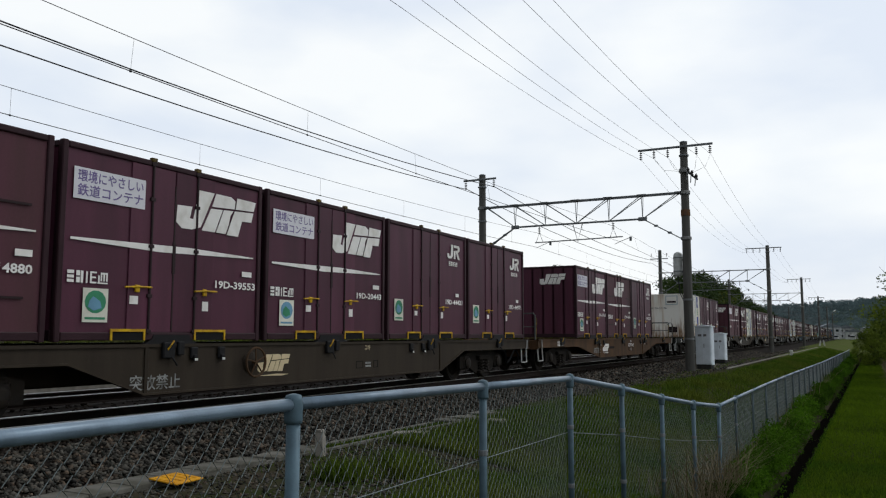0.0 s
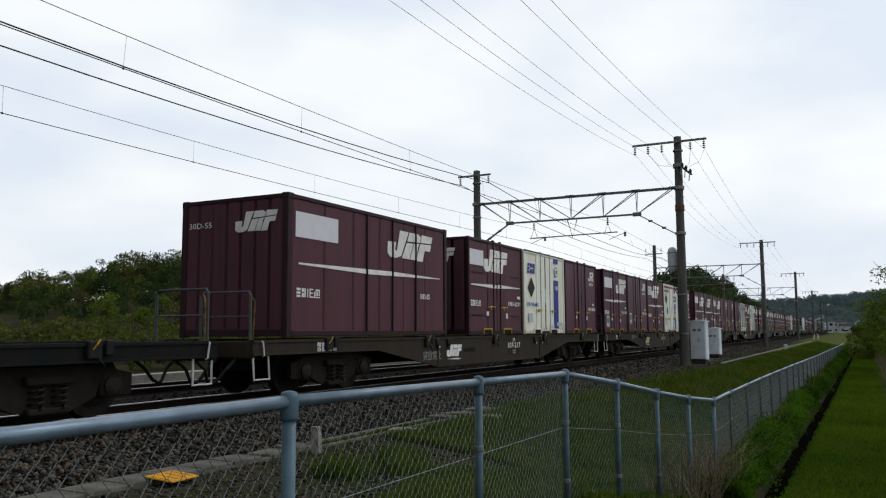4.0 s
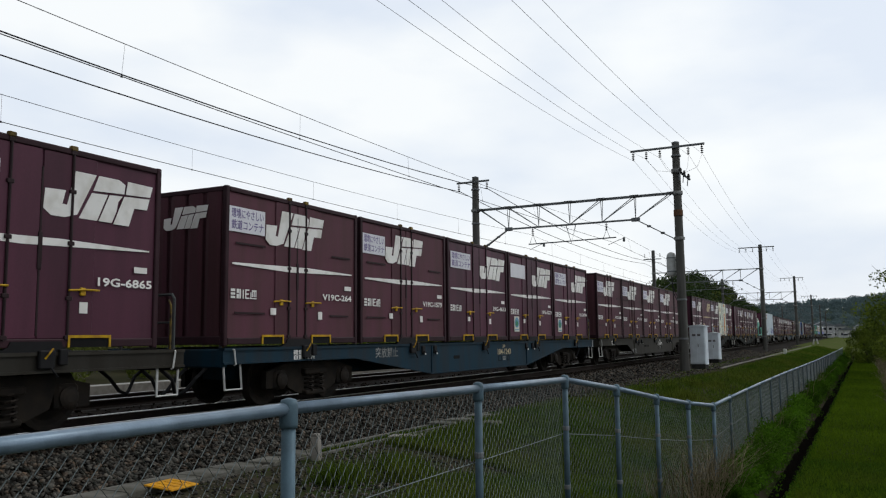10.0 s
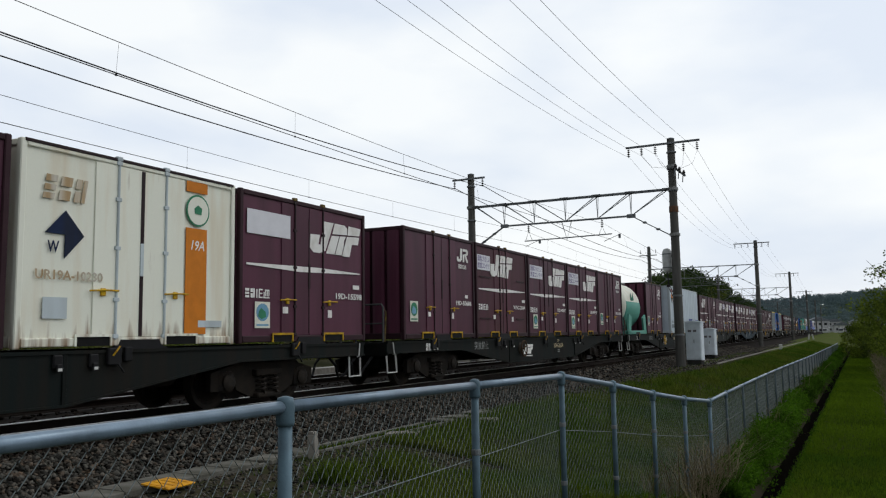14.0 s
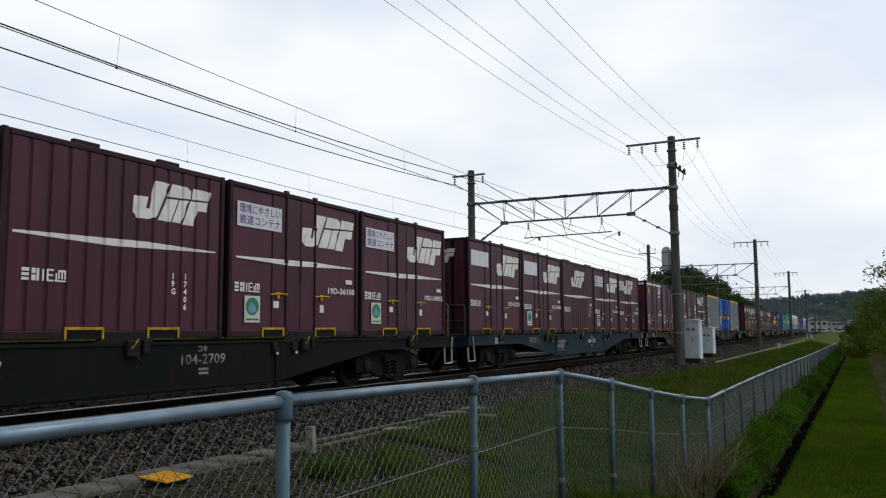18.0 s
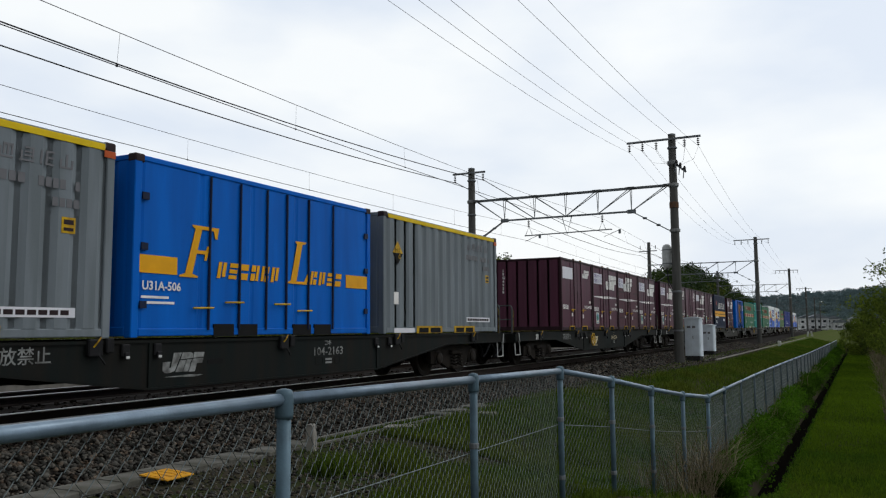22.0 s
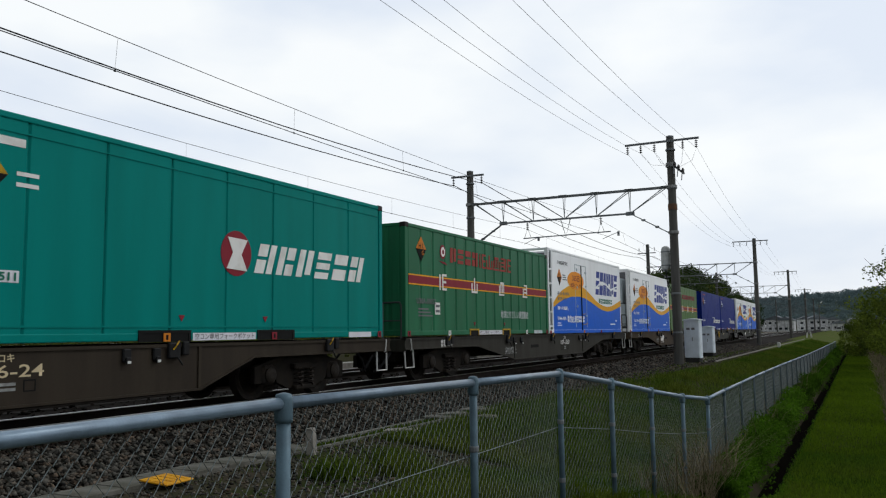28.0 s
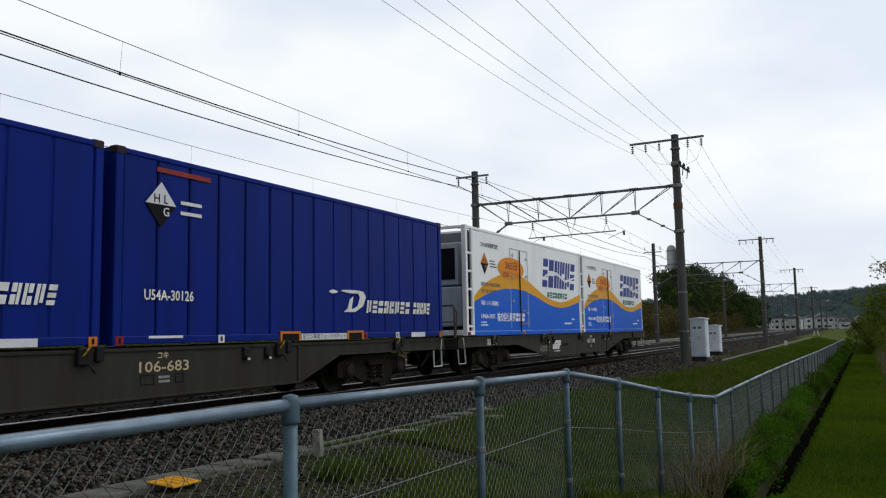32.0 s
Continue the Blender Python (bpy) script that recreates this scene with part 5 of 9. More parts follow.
def box_shell(length, height, width=WIDE):
    """A closed box with recessed side panels inside a frame of rails and posts."""
    s, l = width / 2, length / 2
    sh = Shape().box(-s + 0.03, s - 0.03, -l + 0.025, l - 0.025, 0.10, height - 0.035)
    return sh


def frame_parts(c, length, height, mat, tag, width=WIDE, post=0.085):
    s, l = width / 2, length / 2
    for i, (a, b) in enumerate(((1, -1), (1, 1), (-1, -1), (-1, 1))):
        part("corner_post", lambda: Shape().box(min(a * s, a * (s - post)), max(a * s, a * (s - post)), min(b * l, b * (l - post)), max(b * l, b * (l - post)), 0.0, height, 0.012), mat, c, key=("post", tag, i))
    for a in (1, -1):
        part("top_rail", lambda: Shape().box(min(a * s, a * (s - 0.07)), max(a * s, a * (s - 0.07)), -l + post, l - post, height - 0.085, height - 0.008, 0.012), mat, c, key=("top", tag, a))
        part("bottom_rail", lambda: Shape().box(min(a * s, a * (s - 0.07)), max(a * s, a * (s - 0.07)), -l + post, l - post, 0.02, 0.125, 0.012), mat, c, key=("bot", tag, a))
        part("end_rail", lambda: Shape().box(-s + post, s - post, min(a * l, a * (l - 0.06)), max(a * l, a * (l - 0.06)), height - 0.085, height - 0.008, 0.012), mat, c, key=("end", tag, a))
        part("end_sill", lambda: Shape().box(-s + post, s - post, min(a * l, a * (l - 0.06)), max(a * l, a * (l - 0.06)), 0.02, 0.15, 0.012), mat, c, key=("sill", tag, a))


def folded(u0, u1, n, depth, z0, z1, place, share=0.62):
    """One folded steel sheet with n upright ribs, closed behind."""
    w = (u1 - u0) / n
    e = w * (1 - share) / 2
    line = [(u0, 0.0)]
    for k in range(n):
        a = u0 + k * w
        line += [(a + e * 0.5, 0.0), (a + e * 1.5, depth), (a + w - e * 1.5, depth), (a + w - e * 0.5, 0.0)]
    line.append((u1, 0.0))
    sh, m = Shape(), len(line)
    p = [place(u, z0, d) for u, d in line] + [place(u, z1, d) for u, d in line]
    return sh.add(p, [(i, i + 1, m + i + 1, m + i) for i in range(m - 1)])


def end_sheet(l, s, height, e, n=6):
    return folded(-s + 0.09, s - 0.09, n, 0.016, 0.15, height - 0.085, lambda u, v, w: (-e * u, e * (l - 0.025 + w), v))


def pockets(c, at, tag, mat=YELLOW):
    """Fork pockets: a yellow frame round a dark hole, at both sides."""
    for i, (a, b) in enumerate(at):
        def build():
            sh = Shape()
            for sgn in (1,):
                x = sgn * (SIDE + 0.004)
                x0, x1 = min(x, x + sgn * 0.014), max(x, x + sgn * 0.014)
                sh.box(x0, x1, a, b, 0.135, 0.17).box(x0, x1, a, a + 0.03, 0.02, 0.135).box(x0, x1, b - 0.03, b, 0.02, 0.135)
            return sh
        part("fork_pocket", build, mat, c, "worn yellow fork pocket frame", key=("pocket", tag, i))
        part("pocket_opening", lambda: Shape().box(-SIDE - 0.003, SIDE + 0.003, a + 0.03, b - 0.03, 0.02, 0.135), BLACK, c, key=("hole", tag, i))


def door_set(c, rods, tag, mat, rod_mat=ROD, height=TALL, handle_mat=YELLOW):
    """Two leaves, lock rods with keepers, and handles."""
    x = SIDE - 0.028
    r0, r1 = rods
    mid = (r0 + r1) / 2
    w = (r1 - r0) * 1.0
    part("door", lambda: Shape().box(x, x + 0.016, r0 - 0.36, mid - 0.012, 0.13, height - 0.09, 0.005), mat, c, key=("doorl", tag))
    part("door", lambda: Shape().box(x, x + 0.016, mid + 0.012, r1 + 0.36, 0.13, height - 0.09, 0.005), mat, c, key=("doorr", tag))
    part("door_seal", lambda: Shape().box(x + 0.004, x + 0.022, mid - 0.014, mid + 0.014, 0.16, height - 0.3, 0.003), rod_mat, c, key=("seal", tag))
    for i, r in enumerate((r0, r1)):
        def build():
            sh = Shape().tube([(SIDE - 0.004, r, 0.10), (SIDE - 0.004, r, height - 0.02)], 0.019, 7)
            for z in (0.14, 0.62, 1.3, 1.95, height - 0.06):
                sh.box(SIDE - 0.02, SIDE + 0.014, r - 0.045, r + 0.045, z - 0.025, z + 0.025, 0.006)
            return sh
        part("lock_rod", build, rod_mat, c, key=("rod", tag, i))
        part("rod_cap", lambda: Shape().box(SIDE - 0.05, SIDE + 0.016, r - 0.05, r + 0.05, height - 0.03, height + 0.03, 0.01), OLD_CAP if rod_mat is ROD else rod_mat, c, key=("cap", tag, i))
    for i, (a, b) in enumerate(((r0 - 0.43, r0 + 0.02), (r1 - 0.02, r1 + 0.43))):
        def build():
            return Shape().tube([(SIDE + 0.02, a, 0.72), (SIDE + 0.026, (a + b) / 2, 0.735), (SIDE + 0.02, b, 0.735)], 0.014, 6).box(SIDE - 0.01, SIDE + 0.018, (a + b) / 2 - 0.05, (a + b) / 2 + 0.03, 0.66, 0.76, 0.008)
        part("door_handle", build, handle_mat, c, "yellow door handle", key=("handle", tag, i))
    part("latch_plate", lambda: Shape().box(x + 0.01, x + 0.03, mid - 0.03, mid + 0.03, 0.95, 1.4, 0.006), rod_mat, c, key=("latch", tag))


def sticker(c, u0, v0, w, h, mat, tag):
    s = part("sticker", lambda: Shape().slab([(u0, v0), (u0 + w, v0), (u0 + w, v0 + h), (u0, v0 + h)], 0.004, near_side(SIDE - 0.012)), ECO_PAPER, c, "pale paper-like sticker with a tree emblem", key=("stk", tag))
    n = 14
    oval = [(u0 + w * (0.5 + 0.42 * math.cos(6.283 * k / n)), v0 + h * (0.60 + 0.34 * math.sin(6.283 * k / n))) for k in range(n)]
    leaf = [(u0 + w * 0.2, v0 + h * 0.45), (u0 + w * 0.42, v0 + h * 0.34), (u0 + w * 0.74, v0 + h * 0.42), (u0 + w * 0.68, v0 + h * 0.62), (u0 + w * 0.40, v0 + h * 0.76), (u0 + w * 0.26, v0 + h * 0.64)]
    foot = [(u0 + w * 0.1, v0 + h * 0.08), (u0 + w * 0.9, v0 + h * 0.08), (u0 + w * 0.9, v0 + h * 0.15), (u0 + w * 0.1, v0 + h * 0.15)]
    other = ECO_BLUE if mat is ECO_GREEN else ECO_GREEN
    part("emblem", lambda: Shape().slab(oval, 0.003, near_side(SIDE - 0.008)), mat, s, key=("emb", tag, mat.name))
    part("emblem_leaf", lambda: Shape().slab(leaf, 0.003, near_side(SIDE - 0.0045)), other, s, key=("embl", tag, other.name))
    part("emblem_line", lambda: Shape().slab(foot, 0.003, near_side(SIDE - 0.008)), mat, s, key=("embf", tag, mat.name))


def number_on(c, text, u, v, size, mat=WHITE_MARK, width=None, x=None):
    xx = SIDE - 0.004 if x is None else x
    return part("number", lambda: lettering(text, size, mat, lambda a, b, w: (xx, u + a, v + b), width, 0.004), mat, c, key=("num", text, u, v, size, xx))


def upright_number(c, text, u, v, size, place, mat=WHITE_MARK):
    def build():
        sh = []
        for k, ch in enumerate(text):
            sh.append(lettering(ch, size, mat, lambda a, b, w: place(u + a, v - k * size * 0.95 + b), None, 0.004))
        me = bpy.data.meshes.new("number")
        vs, fs = [], []
        for m in sh:
            k = len(vs)
            vs += [tuple(q.co) for q in m.vertices]
            fs += [tuple(i + k for i in p.vertices) for p in m.polygons]
        me.from_pydata(vs, [], fs)
        me.materials.append(mat)
        return me
    return part("number", build, mat, c, key=("upnum", text, u, v))


def plates(c, at, tag, mat=WHITE_MARK):
    for i, (u, v, w, h) in enumerate(at):
        part("data_plate", lambda: Shape().slab([(u, v), (u + w, v), (u + w, v + h), (u, v + h)], 0.006, near_side(SIDE - 0.010)), mat, c, key=("plate", tag, i))


STRIPE = [(-1.69, 1.272), (-0.25, 1.235), (1.67, 1.300), (1.67, 1.318), (0.3, 1.345), (-1.69, 1.302)]


def banner(c, kind, u0=-1.68, wide=1.13):
    if not kind:
        return
    b = part("banner", lambda: Shape().slab([(u0, 1.79), (u0 + wide, 1.79), (u0 + wide, 2.19), (u0, 2.19)], 0.004, near_side(SIDE - 0.012)), BANNER, c, "white film banner" + (" with faded violet writing" if kind == "text" else ", blank"), key=("ban", u0))
    if kind == "text":
        for k, (t, v) in enumerate((("環境にやさしい", 2.025), ("鉄道コンテナ", 1.845))):
            part("banner_line", lambda: lettering(t, 0.165, BANNER_INK, lambda a, q, w: (SIDE - 0.005, u0 + 0.05 + a, v + q), wide - 0.09, 0.002), BANNER_INK, b, key=("banl", k, u0))


def draped(name, outlines, mat, parent, u0, u1, n, depth, share, base, key):
    """Painted marks that follow the folds of a ribbed side."""
    w = (u1 - u0) / n
    e = w * (1 - share) / 2
    fold = [(u0 - 1, 0.0)]
    for k in range(n):
        a = u0 + k * w
        fold += [(a + e * 0.5, 0.0), (a + e * 1.5, depth), (a + w - e * 1.5, depth), (a + w - e * 0.5, 0.0)]
    fold.append((u1 + 1, 0.0))
    fu, fd = [p[0] for p in fold], [p[1] for p in fold]

    def build():
        bm = bmesh.new()
        for o in outlines:
            bm.faces.new([bm.verts.new((0, u, v)) for u, v in o])
        for u in fu:
            bmesh.ops.bisect_plane(bm, geom=bm.verts[:] + bm.edges[:] + bm.faces[:], plane_co=(0, u, 0), plane_no=(0, 1, 0))
        for v in bm.verts:
            v.co.x = base + 0.003 + float(np.interp(v.co.y, fu, fd))
        me = bpy.data.meshes.new(name)
        bm.to_mesh(me)
        bm.free()
        me.materials.append(mat)
        return me
    return part(name, build, mat, parent, key=key)


def maroon_box(kind, num, ban="text", eco=ECO_GREEN, front=True, upright=False, small=False, low=False):
    """A twelve-foot maroon freight container of one of the operator's patterns."""
    old = kind in ("vent", "plain", "mid")
    paint = MAROON_OLD if old else MAROON
    lab = {"wing": "maroon steel container with a white mark and tapering stripe", "ring": "maroon steel container with a small white hook-shaped mark",
           "vent": "weathered maroon ventilated container with a centred white mark", "plain": "weathered maroon container with a centred white mark, no banner",
           "rib": "maroon corrugated steel container with a three-piece mark", "mid": "weathered maroon ventilated container with a corrugated middle and centred mark"}[kind]
    c = tagged(new("freight_container"), lab, "container", "twelve-foot containers")
    l = LONG / 2
    part("body", lambda: box_shell(LONG, TALL), paint, c, key=("shell12", paint.name))
    frame_parts(c, LONG, TALL, MAROON_EDGE, "f12")
    for e in (-1, 1):
        part("end_panel", lambda: end_sheet(l, SIDE, TALL, e), paint, c, key=("ends12", paint.name, e))
    part("roof", lambda: Shape().box(-SIDE + 0.02, SIDE - 0.02, -l + 0.02, l - 0.02, TALL - 0.04, TALL - 0.012, 0.008), MAROON_EDGE, c, key="roof12")
    white = WHITE_MARK
    side = near_side(SIDE - 0.012)
    if kind == "mid":
        for i, (a, b) in enumerate(((-1.77, -0.86), (0.86, 1.77))):
            part("side_panel", lambda: Shape().box(SIDE - 0.032, SIDE - 0.010, a, b, 0.13, TALL - 0.09, 0.004), paint, c, key=("midpanel", i))
            part("roof_lip", lambda: Shape().box(SIDE - 0.09, SIDE - 0.01, a + 0.1, b - 0.1, TALL - 0.01, TALL + 0.035, 0.01), MAROON_EDGE, c, key=("midlip", i))
            for k, z in enumerate((1.72, 0.56)):
                part("vent_flap", lambda: Shape().box(SIDE - 0.012, SIDE - 0.002, a + 0.08, b - 0.1, z, z + 0.03), ROD, c, key=("midflap", i, k))
        part("side_rib", lambda: folded(-0.85, 0.85, 7, 0.026, 0.13, TALL - 0.09, lambda u, v, w: (SIDE - 0.034 + w, u, v), 0.72), paint, c, key="midrib")
        draped("logo", three_mark(-0.86, 1.62, 1.60, 0.60), white, c, -0.85, 0.85, 7, 0.026, 0.72, SIDE - 0.034, "mark_mid")
        draped("stripe", [STRIPE], white, c, -0.85, 0.85, 7, 0.026, 0.72, SIDE - 0.0085, "stripe_mid")
        firm_blocks(c, -1.70, 0.74, 0.66, 0.16, side, "mid", white)
        if upright:
            upright_number(c, num[:4], 1.22, 0.96, 0.13, lambda a, b: (SIDE - 0.004, a, b))
            upright_number(c, num[4:], 1.42, 0.96, 0.13, lambda a, b: (SIDE - 0.004, a, b))
        else:
            number_on(c, num, 0.84, 0.80, 0.15, width=0.92)
        plates(c, ((1.42, 1.0, 0.18, 0.09),), "pmid")
        pockets(c, ((-1.02, -0.40), (0.45, 1.0)), "pmid")
    elif kind == "rib":
        def ribs():
            return folded(-l + 0.09, l - 0.09, 13, 0.026, 0.13, TALL - 0.09, lambda u, v, w: (SIDE - 0.030 + w, u, v), 0.82)
        part("side_rib", ribs, paint, c, key=("ribs12", paint.name))
        white = CREAM_MARK if ban == "cream" else WHITE_MARK
        side = near_side(SIDE - 0.002)
        draped("logo", three_mark(0.05, 1.66, 1.50, 0.56), white, c, -l + 0.09, l - 0.09, 13, 0.026, 0.82, SIDE - 0.030, ("mark_rib", white.name))
        draped("stripe", [STRIPE], white, c, -l + 0.09, l - 0.09, 13, 0.026, 0.82, SIDE - 0.030, ("stripe_rib", white.name))
        firm_blocks(c, -1.55, 0.72, 0.62, 0.15, side, ("rib", white.name), white)
        upright_number(c, num[:3], 0.78, 0.86, 0.115, lambda a, b: (SIDE + 0.006, a, b))
        upright_number(c, num[3:], 1.02, 0.86, 0.115, lambda a, b: (SIDE + 0.006, a, b))
        part("roof_lip", lambda: Shape().box(SIDE - 0.09, SIDE - 0.01, -0.9, -0.5, TALL - 0.01, TALL + 0.045, 0.01).box(SIDE - 0.09, SIDE - 0.01, 0.5, 0.9, TALL - 0.01, TALL + 0.045, 0.01), MAROON_EDGE, c, key="lip")
        pockets(c, ((-0.95, -0.36), (0.36, 0.95)), "rib")
    else:
        rods = (-0.42, 0.42) if not old else (-0.27, 0.20)
        door_set(c, rods, "d" + kind + paint.name, paint)
        pockets(c, ((-1.05, -0.48), (0.42, 1.06)) if not old else ((-0.98, -0.42), (0.36, 0.95)), "p" + kind)
        if kind == "ring":
            drop = 0.62 if low else 0.0
            marks("logo", ring_mark(0.85, 1.90 - drop, 0.66, 0.34), white, c, side, ("ringmark", low))
            firm_blocks(c, 0.93, 1.735 - drop, 0.46, 0.10, side, ("small", low), white)
            number_on(c, num, 0.72, 0.82, 0.15, width=0.92)
            plates(c, ((1.28, 1.0, 0.16, 0.08), (-0.72, 0.52, 0.12, 0.10), (0.52, 0.48, 0.10, 0.14)), "pr")
            if eco:
                sticker(c, -1.20 if low else -1.57, 0.95 if low else 0.40, 0.36, 0.45, eco, ("ring", low))
        else:
            if small:
                marks("logo", three_mark(0.62, 1.90, 0.86, 0.30), white, c, side, "mark_small")
                banner(c, ban)
            elif kind == "wing":
                marks("logo", three_mark(0.02, 1.62, 1.68, 0.60), white, c, side, "mark_wing")
                banner(c, ban)
            elif kind == "vent":
                marks("logo", three_mark(-0.90, 1.66, 1.64, 0.61), white, c, side, "mark_vent")
                if ban:
                    banner(c, ban, -1.78, 0.86)
            else:
                marks("logo", three_mark(-0.80, 1.64, 1.52, 0.60), white, c, side, "mark_plain")
            if not small:
                marks("stripe", [STRIPE], white, c, side, "stripe_w")
            firm_blocks(c, -1.71, 0.74, 0.62, 0.15, side, ("w", white.name), white)
            number_on(c, num, 0.80 if kind == "wing" else 0.72, 0.80, 0.15, width=0.93)
            plates(c, ((1.42, 1.0, 0.22, 0.08), (-0.75, 0.50, 0.14, 0.11), (0.58, 0.44, 0.12, 0.14)), "pw")
            if old:
                part("vent_flap", lambda: Shape().box(SIDE - 0.012, SIDE - 0.002, -1.62, -0.9, 1.60, 1.63).box(SIDE - 0.012, SIDE - 0.002, 1.0, 1.6, 1.60, 1.63).box(SIDE - 0.012, SIDE - 0.002, -1.62, -0.9, 0.50, 0.53).box(SIDE - 0.012, SIDE - 0.002, 0.95, 1.55, 0.50, 0.53), ROD, c, key="flap")
            elif eco:
                sticker(c, -1.47, 0.25, 0.38, 0.43, eco, "wing")
    if front:
        if kind == "ring":
            firm_blocks(c, -0.3, 1.98, 0.5, 0.11, front_end(-l + 0.007), "end")
        else:
            marks("end_mark", three_mark(-0.1, 1.86, 0.95, 0.36), WHITE_MARK, c, front_end(-l + 0.007), "endmark")
    if upright and "-" in num:
        upright_number(c, num.split("-")[0] + num.split("-")[1], -0.92, 2.05, 0.13, lambda a, b: (a, -l + 0.004, b))
    return c


def twenty_d(num):
    """A taller-roofed maroon box: white band under the roof and a height sign."""
    c = maroon_box("ring", num, None, eco=ECO_GREEN, upright=False)
    x = SIDE - 0.012
    for a, b in ((-1.74, -0.47), (-0.36, 0.36), (0.47, 1.74)):
        part("roof_band", Shape().slab([(a, 2.30), (b, 2.30), (b, 2.40), (a, 2.40)], 0.005, near_side(x)), WHITE_MARK, c, "white band under the roof")
    part("roof_band", Shape().slab([(-1.1, 2.30), (1.1, 2.30), (1.1, 2.40), (-1.1, 2.40)], 0.005, front_end(-LONG / 2 + 0.007)), WHITE_MARK, c, "white band under the roof")
    diamond(c, -1.28, 1.93, 0.24, x, BRIGHT_YELLOW, MARK_GREY)
    upright_number(c, num.replace("-", ""), -0.95, 2.0, 0.13, lambda a, b: (a, -LONG / 2 + 0.004, b))
    return c


def reefer(num, band, rust=False):
    """A white insulated twelve-foot container with a coloured upright band."""
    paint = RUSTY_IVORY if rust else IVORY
    c = tagged(new("insulated_container"), ("rust-streaked " if rust else "") + "ivory insulated container with an upright " + ("orange" if band is ORANGE else "blue") + " band", "container", "twelve-foot containers")
    l = LONG / 2
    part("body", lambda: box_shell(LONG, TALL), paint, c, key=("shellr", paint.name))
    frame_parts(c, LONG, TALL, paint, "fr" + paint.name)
    part("roof", lambda: Shape().box(-SIDE + 0.02, SIDE - 0.02, -l + 0.02, l - 0.02, TALL - 0.04, TALL - 0.005, 0.008), MARK_GREY, c, key="roofr")
    door_set(c, (-0.42, 0.42), "dr" + paint.name, paint, PALE_GREY, handle_mat=YELLOW)
    side = near_side(SIDE - 0.011)
    spans, disc, code = (((0.16, 1.22), (1.74, 2.42)), 1.48, 1.98) if rust else (((0.16, 1.72), (2.26, 2.42)), 1.99, 1.40)
    for i, (a, b) in enumerate(spans):
        marks("band", [[(0.81, a), (1.24, a), (1.24, b), (0.81, b)]], band, c, side, ("band", i, band.name, rust))
    part("class_code", lambda: lettering("19A", 0.20, WHITE_MARK, lambda p, q, t: (SIDE - 0.003, 0.88 + p + q * 0.2, code + q), 0.31, 0.003), WHITE_MARK, c, key=("19a", rust))
    n = 18
    if rust:
        blocks("blue_block", -1.6, -0.9, 1.72, 2.10, 3, MARK_BLUE, c, side, 0.05, first=3)
        arc = [(-1.62 + 1.02 * k / n, 1.60 - 0.16 * math.sin(math.pi * k / n)) for k in range(n + 1)]
        marks("swoosh", [arc + [(u + 0.08, v - 0.10 * math.sin(math.pi * k / n)) for k, (u, v) in reversed(list(enumerate(arc)))]], MARK_BLUE, c, side, "swoosh")
    else:
        blocks("blue_block" if band is not ORANGE else "tan_block", -1.55, -0.9, 1.82, 2.12, 3, MARK_BLUE if band is not ORANGE else TAN_RIB, c, side, 0.05, first=3)
        halves = [[(-1.5, 1.40), (-0.94, 1.40), (-1.22, 1.70)], [(-1.22, 1.10), (-0.94, 1.40), (-1.22, 1.40)]]
        if band is ORANGE:
            part("sign_letter", lambda: lettering("W", 0.20, NAVY, lambda p, q, t: (SIDE - 0.004, -1.46 + p, 1.17 + q), 0.16, 0.004), NAVY, c, key="sign_w")
        else:
            halves.append([(-1.5, 1.40), (-1.22, 1.10), (-1.22, 1.40)])
        for k, pts in enumerate(halves):
            marks("height_sign", [pts], NAVY if band is ORANGE else ROD, c, side, ("diamond", k, band.name))
    n = 24
    part("middle_seal", lambda: Shape().box(SIDE - 0.012, SIDE - 0.002, -0.03, 0.03, 0.14, TALL - 0.10, 0.003), ROD, c, "black rubber door seal", key="midseal")
    part("roof_edge", lambda: Shape().box(SIDE - 0.03, SIDE + 0.010, -l + 0.05, l - 0.05, TALL - 0.035, TALL + 0.006, 0.006), ROD, c, "dark roof edge", key="roofedge")
    rad = 0.24 if band is ORANGE else 0.17
    oval = [(1.04 + rad * math.cos(6.283 * k / n), disc + rad * math.sin(6.283 * k / n)) for k in range(n)]
    marks("emblem", [oval], ECO_BLUE if not rust and band is not ORANGE else ECO_GREEN, c, near_side(SIDE - 0.006), ("reefoval", rad, rust))
    marks("emblem_core", [[(1.04 + (u - 1.04) * (0.88 if rad > 0.2 else 0.72), disc + (v - disc) * (0.88 if rad > 0.2 else 0.72)) for u, v in oval]], IVORY, c, near_side(SIDE + 0.001), ("reefcore", rad, rust))
    marks("emblem_figure", [[(0.97, disc - 0.05), (1.10, disc - 0.06), (1.11, disc + 0.04), (1.03, disc + 0.08), (0.96, disc + 0.03)]], ECO_GREEN, c, near_side(SIDE + 0.008), ("reeffig", rust))
    number_on(c, num, -1.62, 0.84, 0.16, TAN_RIB if band is ORANGE else MARK_BLUE, 0.98)
    plates(c, ((-1.5, 0.36, 0.34, 0.26), (1.08, 0.26, 0.5, 0.10)), "preef", PALE_GREY)
    pockets(c, ((-1.05, -0.48), (0.42, 1.06)), "preef", IVORY)
